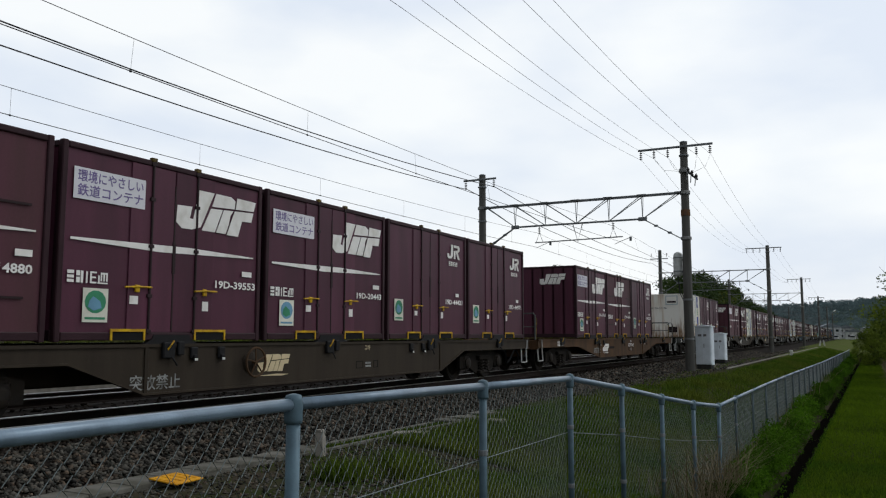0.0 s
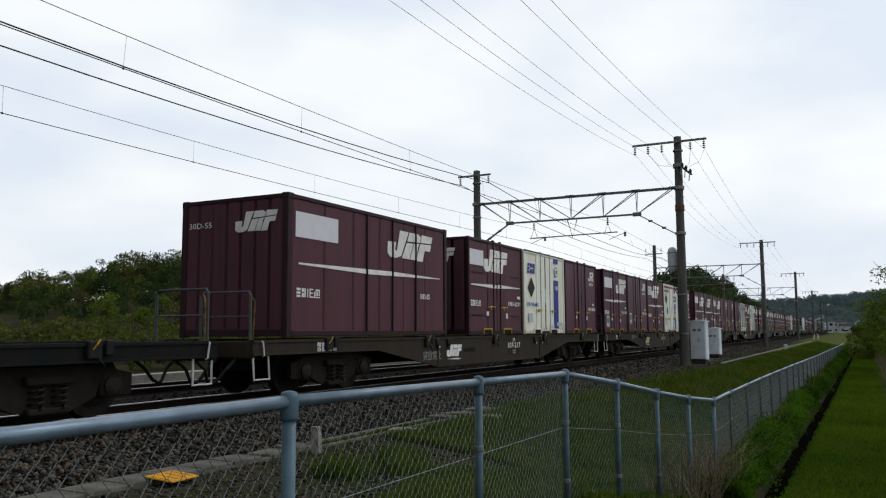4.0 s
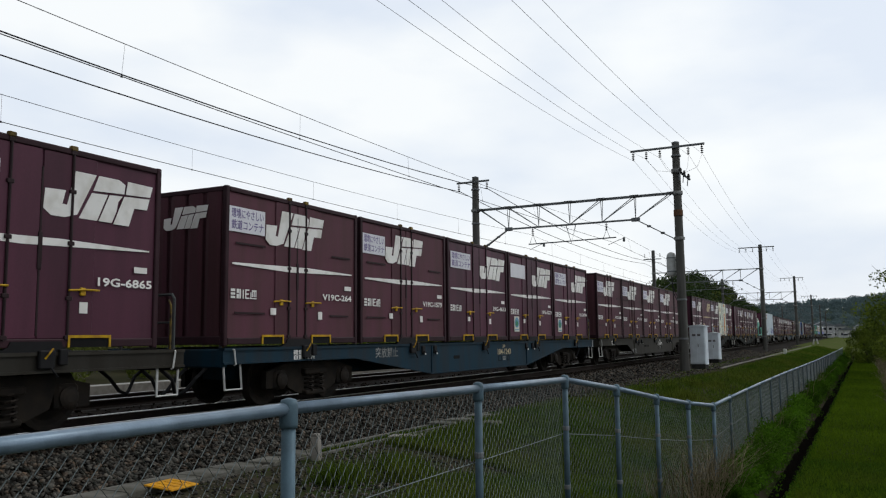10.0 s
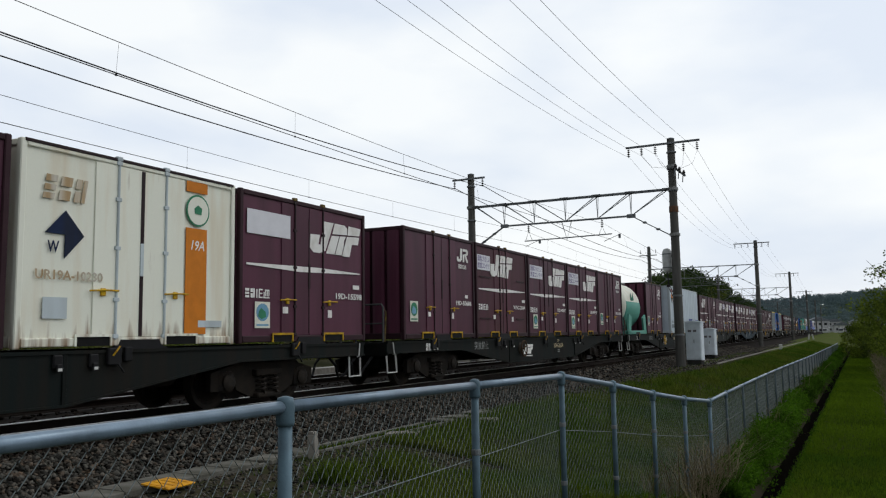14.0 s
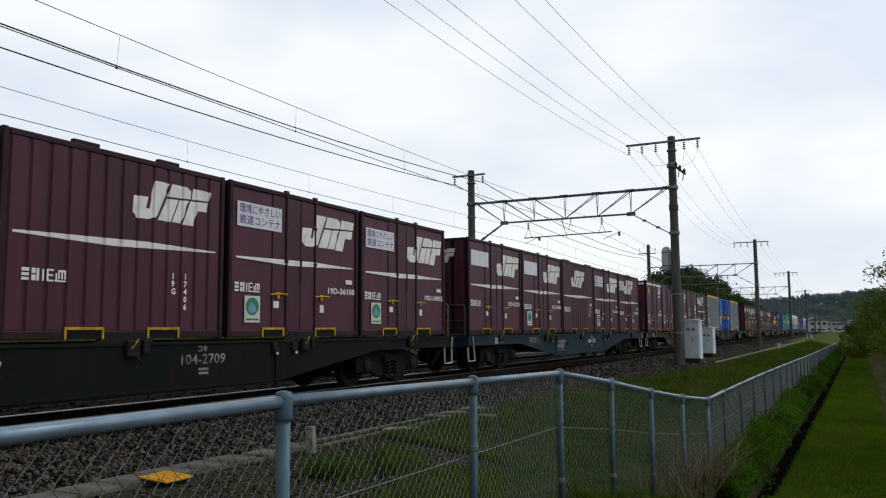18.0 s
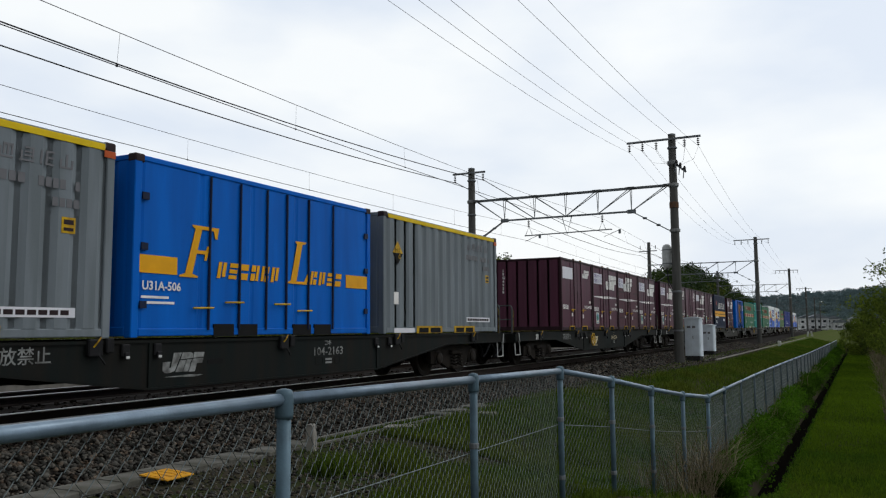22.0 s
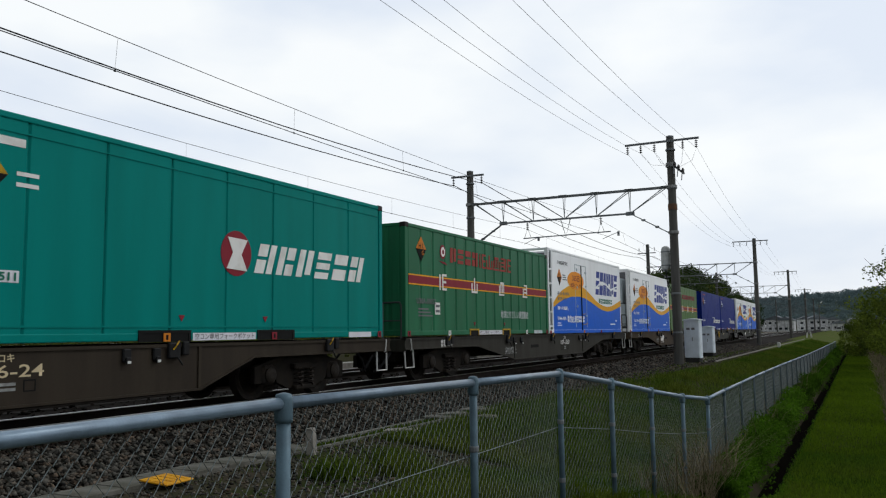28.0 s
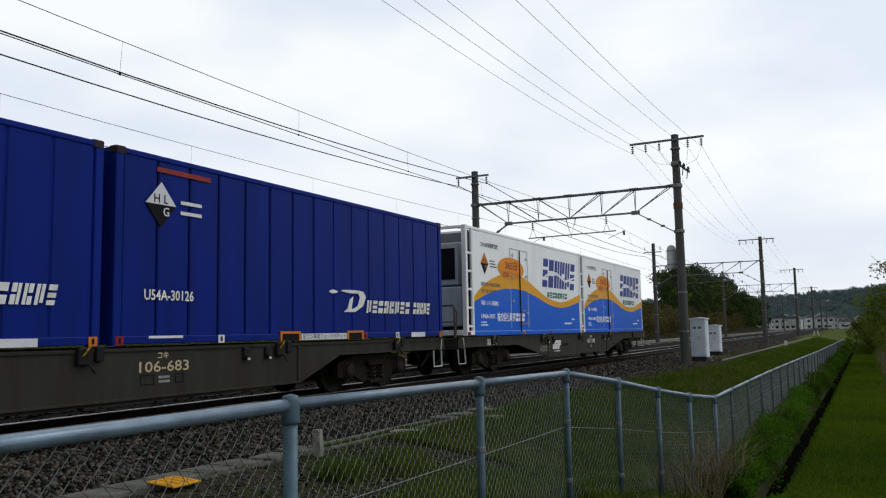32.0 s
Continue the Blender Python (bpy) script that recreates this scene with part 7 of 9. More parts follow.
def teal_box():
    c = long_box(9.41, 2.72, TEAL, "teal green long steel container with a red and white emblem", 1.21, None, None, 0.016, WIDE, 0.97)
    x = SIDE - 0.012
    n = 26
    marks("emblem", [[(0.23 + 0.355 * math.cos(6.283 * k / n), 1.37 + 0.36 * math.sin(6.283 * k / n)) for k in range(n)]], RED_BAND, c, near_side(x))
    marks("emblem_core", [[(0.0, 1.12), (0.48, 1.10), (0.34, 1.36), (0.48, 1.60), (0.02, 1.62), (0.14, 1.38)]], WHITE_MARK, c, near_side(x + 0.009))
    blocks("white_block", 0.66, 3.96, 1.09, 1.58, 6, WHITE_MARK, c, near_side(x), 0.16, 0.16, first=4)
    diamond(c, -3.97, 1.97, 0.28, x, YELLOW, BLACK)
    small_lines(c, -3.58, 1.98, 0.42, 1, x, WHITE_MARK, 0.05)
    small_lines(c, -3.58, 1.85, 0.42, 1, x, WHITE_MARK, 0.05)
    small_lines(c, -4.27, 2.32, 1.13, 1, x, WHITE_MARK, 0.10)
    part("number_plate_bar", Shape().slab([(-4.5, 0.72), (-3.5, 0.72), (-3.5, 0.86), (-4.5, 0.86)], 0.004, near_side(x)), BANNER, c)
    number_on(c, "UV56A-39511", -4.46, 0.745, 0.13, MARK_GREEN, 0.92, SIDE - 0.001)
    part("lower_seam", Shape().box(SIDE - 0.016, SIDE - 0.004, -4.55, 4.55, 0.20, 0.225), TEAL, c)
    part("upper_seam", Shape().box(SIDE - 0.016, SIDE - 0.004, -4.55, 4.55, 2.48, 2.50), TEAL, c)
    side_pockets(c, ((-1.72, -0.74), (0.74, 1.72)), BLACK)
    fork_notice(c, -0.70, 1.40)
    for u, m in ((-1.28, ORANGE), (1.10, RED_BAND), (-4.62, RED_BAND), (4.48, RED_BAND)):
        twist_mark(c, u, m, SIDE + 0.016)
    under_plates(c, 9.41, ((3.43, 0.80, BANNER),))
    for u in (-0.92, 0.95):
        marks("lift_arrow", [[(u - 0.06, 0.38), (u + 0.06, 0.38), (u, 0.29)]], RED_BAND, c, near_side(x + 0.004))
    return c


def silver_box():
    c = long_box(9.41, 2.62, SILVER, "silver-grey long container with a blue corner panel and a white shield", 0.62, PALE_GREY)
    x = SIDE - 0.012
    diamond(c, -4.06, 1.96, 0.28, x, ORANGE, BLACK)
    blocks("red_block", -4.38, -3.25, 2.28, 2.42, 11, FADED_RED, c, near_side(x))
    marks("corner_panel", [[(2.95, 0.24), (4.6, 0.24), (4.6, 0.80), (2.95, 0.80)]], MARK_BLUE, c, near_side(x))
    for k in range(2):
        a = 2.98 + 0.26 * k
        marks("panel_curve", [[(a, 0.25), (a + 0.12, 0.25), (a + 0.22, 0.40), (a + 0.22, 0.62), (a + 0.12, 0.79), (a, 0.79), (a + 0.12, 0.62), (a + 0.12, 0.40)]], WHITE_MARK, c, near_side(x + 0.007))
    blocks("blue_block", 1.20, 2.58, 0.24, 0.51, 6, MARK_BLUE, c, near_side(x), 0.0, 0.14)
    blocks("blue_block", 1.20, 2.58, 0.58, 0.66, 12, MARK_BLUE, c, near_side(x), first=2)
    blocks("blue_block", 1.20, 2.50, 0.72, 0.84, 9, MARK_BLUE, c, near_side(x), first=1)
    marks("shield", [[(-2.98, 0.62), (-2.80, 0.38), (-2.60, 0.25), (-2.40, 0.38), (-2.22, 0.62), (-2.23, 0.88), (-2.40, 0.94), (-2.60, 0.99), (-2.80, 0.94), (-2.97, 0.88)]], WHITE_MARK, c, near_side(x))
    marks("shield_mark", [[(-2.74, 0.42), (-2.60, 0.50), (-2.46, 0.42), (-2.57, 0.68), (-2.64, 0.68)]], MARK_BLUE, c, near_side(x + 0.007))
    marks("shield_dot", [[(-2.80, 0.66), (-2.66, 0.66), (-2.66, 0.76), (-2.80, 0.76)]], FADED_RED, c, near_side(x + 0.007))
    number_on(c, "U53A-30055", -4.38, 0.575, 0.16, MARK_GREY, 0.97, SIDE - 0.001)
    for k in range(2):
        a = -4.36 + 0.46 * k
        part("record_frame", Shape().box(SIDE - 0.012, SIDE - 0.002, a, a + 0.28, 0.28, 0.292).box(SIDE - 0.012, SIDE - 0.002, a, a + 0.28, 0.478, 0.49).box(SIDE - 0.012, SIDE - 0.002, a, a + 0.012, 0.292, 0.478).box(SIDE - 0.012, SIDE - 0.002, a + 0.134, a + 0.146, 0.292, 0.478).box(SIDE - 0.012, SIDE - 0.002, a + 0.268, a + 0.28, 0.292, 0.478), MARK_GREY, c)
    small_lines(c, -3.75, 1.98, 0.5, 1, x, MARK_GREY)
    small_lines(c, -3.75, 1.82, 0.5, 1, x, MARK_GREY)
    part("number", lambda: lettering("U53A-30055", 0.18, MARK_GREY, lambda a, b, w: (-1.0 + a, -4.705 + 0.004, 1.78 + b), 1.05), MARK_GREY, c)
    part("lower_panel", Shape().box(SIDE - 0.012, SIDE - 0.003, -4.55, 4.55, 0.125, 0.215, 0.003), SILVER, c)
    side_pockets(c, ((-1.25, -0.76), (0.79, 1.22)), BLACK)
    fork_notice(c, -0.75, 1.52)
    for u, m in ((-4.64, RED_BAND), (-3.3, DECK_RUST), (3.2, DECK_RUST)):
        twist_mark(c, u, m, SIDE + 0.003)
    under_plates(c, 9.41, ((4.0, 0.5, BANNER),))
    return c


def wave_reefer(num):
    """A refrigerated long container: white above, blue below a gold wave, its cooling unit at the front end."""
    c = tagged(new("refrigerated_container"), "white and blue refrigerated container with a gold wave and orange oval", "container", "long containers")
    length, height = 9.41, 2.80
    l = length / 2
    part("body", lambda: Shape().box(-SIDE + 0.02, SIDE - 0.02, -l + 0.95, l - 0.02, 0.06, height - 0.02, 0.015), WHITE_BOX, c, key="rt1")
    frame_parts(c, length, height, WHITE_BOX, "rtf", WIDE, 0.12)
    part("cooling_unit", lambda: Shape().box(-SIDE + 0.2, SIDE - 0.2, -l + 0.18, -l + 0.92, 0.25, 1.25, 0.03).box(-SIDE + 0.35, SIDE - 0.35, -l + 0.30, -l + 0.92, 1.3, 2.4, 0.03), PALE_GREY, c, key="rt2")
    part("unit_grille", lambda: Shape().box(-SIDE + 0.45, SIDE - 0.45, -l + 0.28, -l + 0.296, 1.45, 2.25), BLACK, c, key="rt3")
    part("recess", lambda: Shape().box(-SIDE + 0.03, SIDE - 0.03, -l + 0.93, -l + 0.945, 0.1, height - 0.08), MARK_GREY, c, key="rt4")
    for i, sgn in enumerate((1,)):
        def ladder():
            sh = Shape().box(SIDE - 0.06, SIDE, -l + 0.36, -l + 0.45, 0.1, height - 0.05, 0.01)
            for k in range(5):
                sh.box(SIDE - 0.06, SIDE - 0.01, -l + 0.12, -l + 0.37, 0.21 + k * 0.465, 0.265 + k * 0.465, 0.006)
            return sh
        part("end_ladder", ladder, WHITE_BOX, c, key="rt5")
        # added black sheet standing for the shade behind the rungs
        part("ladder_shadow_plate", lambda: Shape().box(SIDE - 0.10, SIDE - 0.085, -l + 0.12, -l + 0.36, 0.1, height - 0.1), BLACK, c, key="rt6")
    y0, y1 = -l + 0.46, l - 0.03
    part("side_skin", lambda: Shape().box(SIDE - 0.02, SIDE - 0.004, y0, y1, 0.12, height - 0.10, 0.004), WHITE_BOX, c, key="rt7")

    def wave(u):
        return float(np.interp(u, [-4.25, -3.7, -3.02, -2.25, -1.38, -0.59, 0.30, 1.29, 1.95, 2.57, 3.2, 3.88, 4.66], [0.87, 1.03, 1.18, 1.28, 1.31, 1.27, 1.13, 0.94, 0.86, 0.84, 0.88, 0.97, 1.10]))

    def crest(u):
        return float(np.interp(u, [-4.25, -3.96, -3.31, -2.58, -1.7, -0.80, -0.38, 0.29, 1.03, 1.7, 2.42, 3.0, 3.54, 4.66], [1.00, 1.18, 1.45, 1.63, 1.71, 1.66, 1.57, 1.38, 1.17, 1.06, 1.01, 1.04, 1.12, 1.33]))
    us = [y0 + (y1 - y0) * k / 40 for k in range(41)]

    def band_shape(lo, hi, x):
        m = len(us)
        pts = [(x, u, lo(u)) for u in us] + [(x, u, hi(u)) for u in us]
        return Shape().add(pts, [(i, i + 1, m + i + 1, m + i) for i in range(m - 1)])
    part("blue_field", lambda: band_shape(lambda u: 0.115, wave, SIDE - 0.001), BLUE_CURVE, c, "blue lower field", key="rt8")
    part("gold_wave", lambda: band_shape(lambda u: wave(u) - 0.01, crest, SIDE + 0.001), GOLD, c, "gold wave band", key="rt9")
    n = 30
    marks("oval", [[(-1.71 + 0.97 * math.cos(6.283 * k / n), 1.85 + 0.32 * math.sin(6.283 * k / n)) for k in range(n)]], OVAL_ORANGE, c, near_side(SIDE + 0.003), "rt10")
    part("oval_line", lambda: lettering("365日", 0.26, FADED_RED, lambda a, b, w: (SIDE + 0.012, -2.16 + a, 1.84 + b), 0.88, 0.006), FADED_RED, c, key="rt11")
    part("oval_line", lambda: lettering("全国どこへでも", 0.16, FADED_RED, lambda a, b, w: (SIDE + 0.012, -2.37 + a, 1.62 + b), 1.37, 0.003), FADED_RED, c, key="rt12")
    blocks("blue_block", 0.84, 4.12, 1.46, 2.36, 6, MARK_BLUE, c, near_side(SIDE - 0.003), 0.20, 0.10, first=3)
    marks("logo_wave", [[(0.8, 1.72), (1.6, 1.98), (2.3, 1.96), (3.1, 1.76), (4.2, 1.93), (4.2, 1.88), (3.1, 1.68), (2.3, 1.88), (1.6, 1.91), (0.8, 1.67)]], WHITE_BOX, c, near_side(SIDE + 0.005), "rt14")
    blocks("green_block", 1.29, 3.29, 1.13, 1.31, 8, MARK_GREEN, c, near_side(SIDE - 0.003), 0.02)
    diamond(c, -3.55, 1.89, 0.25, SIDE - 0.003, ORANGE, BLACK)
    small_lines(c, -3.20, 1.96, 0.46, 3, SIDE - 0.003, MARK_GREY)
    part("load_notice", lambda: lettering("コキ100系貨車積載限定", 0.14, MARK_GREY, lambda a, b, w: (SIDE + 0.003, -3.81 + a, 2.33 + b), 1.18, 0.003), MARK_GREY, c, key="rt21")
    for i, line in enumerate(("福岡(タ)駅ー東京(タ)駅専用", "福岡(タ)駅ー宮城野駅")):
        part("route_notice", lambda: lettering(line, 0.11, MARK_GREY, lambda a, b, w: (SIDE + 0.012, -3.83 + a, 1.30 - 0.18 * i + b), 1.27 if i == 0 else 0.98, 0.002), MARK_GREY, c, key=("rt22", i))
    part("firm_line", lambda: lettering("株式会社", 0.26, WHITE_BOX, lambda a, b, w: (SIDE + 0.006, -2.79 + a, 0.39 + b), 0.81, 0.006), WHITE_BOX, c, key="rt23")
    blocks("white_block", -1.94, -0.73, 0.38, 0.60, 5, WHITE_BOX, c, near_side(SIDE + 0.002), 0.05)
    part("tunnel_notice", lambda: lettering("青函トンネル通過禁止", 0.13, WHITE_BOX, lambda a, b, w: (SIDE + 0.006, -3.83 + a, 0.80 + b), 1.16, 0.003), WHITE_BOX, c, key="rt17")
    number_on(c, num, -3.84, 0.45, 0.15, WHITE_BOX, 0.92, SIDE + 0.004)
    small_lines(c, -3.84, 0.33, 0.5, 2, SIDE - 0.001, WHITE_BOX, 0.03)
    small_lines(c, 2.9, 0.30, 1.1, 1, SIDE - 0.001, WHITE_BOX, 0.05)
    small_lines(c, 3.7, 0.44, 0.4, 1, SIDE - 0.001, WHITE_BOX, 0.05)
    part("lock_rod", Shape().tube([(SIDE + 0.02, -1.08, 0.10), (SIDE + 0.02, -1.08, 2.42)], 0.017, 6), ROD, c)
    for z in (2.25, 1.62, 0.95, 0.42):
        part("hinge", lambda: Shape().box(SIDE + 0.002, SIDE + 0.03, -1.66, -1.56, -0.02, 0.02, 0.006).tube([(SIDE + 0.02, -1.61, -0.06), (SIDE + 0.02, -1.61, 0.06)], 0.012, 5), PALE_GREY, c, at=pose(0, 0, z), key="rthinge")
    for z in (2.2, 1.70, 0.62):
        part("keeper", lambda: Shape().box(SIDE + 0.002, SIDE + 0.03, -0.60, -0.44, -0.03, 0.03, 0.006), PALE_GREY, c, at=pose(0, 0, z), key="rtkeep")
    part("door_handle", lambda: Shape().tube([(SIDE + 0.04, -1.05, 0.30), (SIDE + 0.05, -0.7, 0.31), (SIDE + 0.04, -0.5, 0.36)], 0.014, 6).tube([(SIDE + 0.04, -1.0, 0.66), (SIDE + 0.05, -0.7, 0.70)], 0.012, 6), YELLOW, c, key="rthandle")
    part("door_outline", lambda: Shape().box(SIDE - 0.004, SIDE + 0.004, -1.78, -1.75, 0.2, 2.42).box(SIDE - 0.004, SIDE + 0.004, -0.43, -0.40, 0.2, 2.42).box(SIDE - 0.004, SIDE + 0.004, -1.78, -0.40, 2.42, 2.45), PALE_GREY, c, key="rt18")
    part("bottom_skirt", lambda: Shape().box(SIDE - 0.01, SIDE + 0.006, -l + 0.46, l - 0.1, 0.0, 0.11, 0.004), BLUE_CURVE, c, key="rt19")
    for u, m in ((-l + 0.03, RED_BAND), (-0.9, ORANGE), (1.4, RED_BAND)):
        part("end_plate", Shape().box(SIDE + 0.006, SIDE + 0.012, u, u + 0.17, 0.0, 0.1), m, c)
    return c


def marks_shape(outlines, place):
    sh = Shape()
    for o in outlines:
        sh.slab(o, 0.003, place)
    return sh


def grey_ribbed(num):
    c = long_box(6.058, 2.56, RIB_GREY, "grey corrugated twenty-foot container with a yellow top band", 0.42, None, BRIGHT_YELLOW, 0.034)
    diamond(c, -2.45, 1.72, 0.22, SIDE + 0.006, YELLOW, BLACK)
    x = near_side(SIDE + 0.006)
    blocks("sign_block", 1.10, 2.45, 2.10, 2.28, 5, MARK_GREY, c, x, 0.01, 0.3, 0.003, 1, SIGNS)
    marks("code_bars", quad_bars(1.05, 1.75, 1.84, 1.96, 6) + quad_bars(1.90, 2.30, 1.84, 1.96, 4) + quad_bars(2.42, 2.50, 1.84, 1.96, 1), MARK_GREY, c, x, None, 0.003)
    marks("code_bars", quad_bars(2.10, 2.50, 1.62, 1.73, 4), MARK_GREY, c, x, None, 0.003)
    note = part("yellow_notice", Shape().slab([(2.24, 1.30), (2.44, 1.30), (2.44, 1.50), (2.24, 1.50)], 0.004, x), YELLOW, c, "yellow notice with dark print")
    part("notice_print", Shape().slab([(2.27, 1.33), (2.41, 1.33), (2.41, 1.37), (2.27, 1.37)], 0.004, near_side(SIDE + 0.011)).slab([(2.27, 1.41), (2.41, 1.41), (2.41, 1.47), (2.27, 1.47)], 0.004, near_side(SIDE + 0.011)), ROD, note)
    plate = part("name_plate", Shape().slab([(1.02, 0.26), (2.48, 0.26), (2.48, 0.38), (1.02, 0.38)], 0.004, x), BANNER, c, "white strip with dark print")
    part("plate_print", marks_shape(quad_bars(1.08, 2.42, 0.29, 0.35, 9), near_side(SIDE + 0.011)), ROD, plate)
    part("red_tab", Shape().box(SIDE + 0.004, SIDE + 0.012, 2.84, 3.02, 2.36, 2.45), RED_ORANGE, c)
    part("notice", Shape().slab([(-2.62, 0.62), (-2.42, 0.62), (-2.42, 0.88), (-2.62, 0.88)], 0.004, near_side(SIDE + 0.006)), WHITE_MARK, c)
    part("fork_pocket", Shape().box(SIDE + 0.002, SIDE + 0.012, -1.6, -0.35, 0.0, 0.16).box(SIDE + 0.002, SIDE + 0.012, 0.31, 1.5, 0.0, 0.16), YELLOW, c, "yellow fork pocket frame")
    part("pocket_opening", Shape().box(SIDE + 0.01, SIDE + 0.016, -1.5, -1.05, 0.01, 0.12).box(SIDE + 0.01, SIDE + 0.016, -0.95, -0.45, 0.01, 0.12).box(SIDE + 0.01, SIDE + 0.016, 0.41, 0.86, 0.01, 0.12).box(SIDE + 0.01, SIDE + 0.016, 0.96, 1.4, 0.01, 0.12), BLACK, c)
    under_plates(c, 6.0, ((-2.6, 0.9, BANNER),))
    return c


def blue_twenty(swirl):
    c = long_box(6.058, 2.52, FREIGHT_BLUE, "bright blue twenty-foot container with " + ("tall yellow figures" if swirl else "a yellow band and large yellow initials"), 1.18, None, None, 0.014)
    x = SIDE - 0.012
    for k, u in enumerate((-1.57, -0.89, -0.23, 0.30, 0.93, 1.69)):
        part("lock_rod", Shape().tube([(SIDE + 0.01, u, 0.1), (SIDE + 0.01, u, 2.42)], 0.02, 6), NAVY, c)
        if k in (0, 1, 3, 4):
            part("door_handle", Shape().tube([(SIDE + 0.03, u - 0.34, 0.42 + 0.1 * (k % 2)), (SIDE + 0.03, u + 0.08, 0.43 + 0.1 * (k % 2))], 0.016, 6), YELLOW, c)
    part("hinge_row", Shape().box(SIDE, SIDE + 0.02, -2.9, -2.78, 0.4, 0.5).box(SIDE, SIDE + 0.02, -2.9, -2.78, 1.2, 1.3).box(SIDE, SIDE + 0.02, -2.9, -2.78, 1.9, 2.0).box(SIDE, SIDE + 0.02, 2.78, 2.9, 0.4, 0.5).box(SIDE, SIDE + 0.02, 2.78, 2.9, 1.2, 1.3).box(SIDE, SIDE + 0.02, 2.78, 2.9, 1.9, 2.0), NAVY, c)
    if swirl:
        for k in range(3):
            marks("figure", [[(-0.9 + k * 0.75, 0.5), (-0.5 + k * 0.75, 0.5), (-0.2 + k * 0.75, 1.5), (-0.35 + k * 0.75, 2.2), (-0.75 + k * 0.75, 2.1), (-0.55 + k * 0.75, 1.4)]], GOLD, c, near_side(x))
        marks("logo", quad_bars(1.9, 2.7, 1.6, 2.1, 2, 0.08), BANNER, c, near_side(x))
    else:
        for a, b in ((-2.95, -2.21), (2.15, 2.92)):
            marks("band", [[(a, 0.89), (b, 0.89), (b, 1.14), (a, 1.14)]], GOLD, c, near_side(x))
        marks("initial", [shear([(0.30, 1), (1, 1), (0.96, 0.78), (0.90, 0.78), (0.86, 0.93), (0.55, 0.93), (0.44, 0.53), (0.66, 0.53), (0.70, 0.62), (0.76, 0.62), (0.68, 0.34), (0.62, 0.34), (0.64, 0.46), (0.42, 0.46), (0.32, 0.07), (0.46, 0.03), (0.46, 0.0), (0.0, 0.0), (0.0, 0.03), (0.14, 0.07), (0.38, 0.93), (0.30, 0.97)], -2.17, 0.87, 0.80, 0.78)], GOLD, c, near_side(x + 0.006))
        marks("initial", [shear([(0.36, 1), (0.86, 1), (0.86, 0.97), (0.68, 0.93), (0.42, 0.06), (0.78, 0.06), (0.94, 0.26), (1.0, 0.26), (0.90, 0.0), (0.0, 0.0), (0.0, 0.03), (0.16, 0.07), (0.44, 0.93), (0.36, 0.97)], 0.33, 0.89, 0.62, 0.75)], GOLD, c, near_side(x + 0.006))
        blocks("gold_block", -1.40, 0.14, 0.89, 1.14, 6, GOLD, c, near_side(x + 0.006), 0.05, 0.22)
        blocks("gold_block", 0.98, 2.02, 0.90, 1.14, 4, GOLD, c, near_side(x + 0.006), 0.05, 0.22, first=2)
        number_on(c, "U31A-506", -2.86, 0.66, 0.17, WHITE_MARK, 0.72, SIDE + 0.003)
        small_lines(c, -2.86, 0.54, 0.72, 2, SIDE - 0.01)
    part("pocket_opening", Shape().box(SIDE - 0.02, SIDE + 0.006, -1.45, -1.0, 0.0, 0.19).box(SIDE - 0.02, SIDE + 0.006, -0.9, -0.44, 0.0, 0.19).box(SIDE - 0.02, SIDE + 0.006, 0.5, 1.02, 0.0, 0.19).box(SIDE - 0.02, SIDE + 0.006, 1.12, 1.64, 0.0, 0.19), BLACK, c)
    return c


def navy_twenty():
    c = long_box(6.058, 2.52, NAVY, "weathered navy corrugated container with gold bands and white blocks", 0.36, None, None, 0.034)
    x = SIDE + 0.006
    for a, b in ((1.10, 1.30), (0.90, 1.06)):
        marks("band", [[(-2.9, a), (2.9, a), (2.9, b), (-2.9, b)]], GOLD, c, near_side(x), None, 0.003)
    blocks("sign_block", -1.05, 2.55, 1.48, 1.94, 6, WHITE_MARK, c, near_side(x), 0.02, 0.36, 0.003, 1, SIGNS)
    marks("emblem", [[(-2.2, 1.7), (-1.9, 1.75), (-1.55, 2.1), (-1.8, 2.05), (-2.0, 1.9), (-2.25, 2.1)]], FADED_RED, c, near_side(x), None, 0.003)
    marks("logo", quad_bars(1.5, 2.5, 0.55, 0.74, 5), BANNER, c, near_side(x), None, 0.003)
    marks("code_bars", quad_bars(-2.6, -1.0, 0.78, 0.9, 7), BANNER, c, near_side(x), None, 0.003)
    small_lines(c, -2.4, 0.55, 0.7, 3, x, BANNER)
    return c


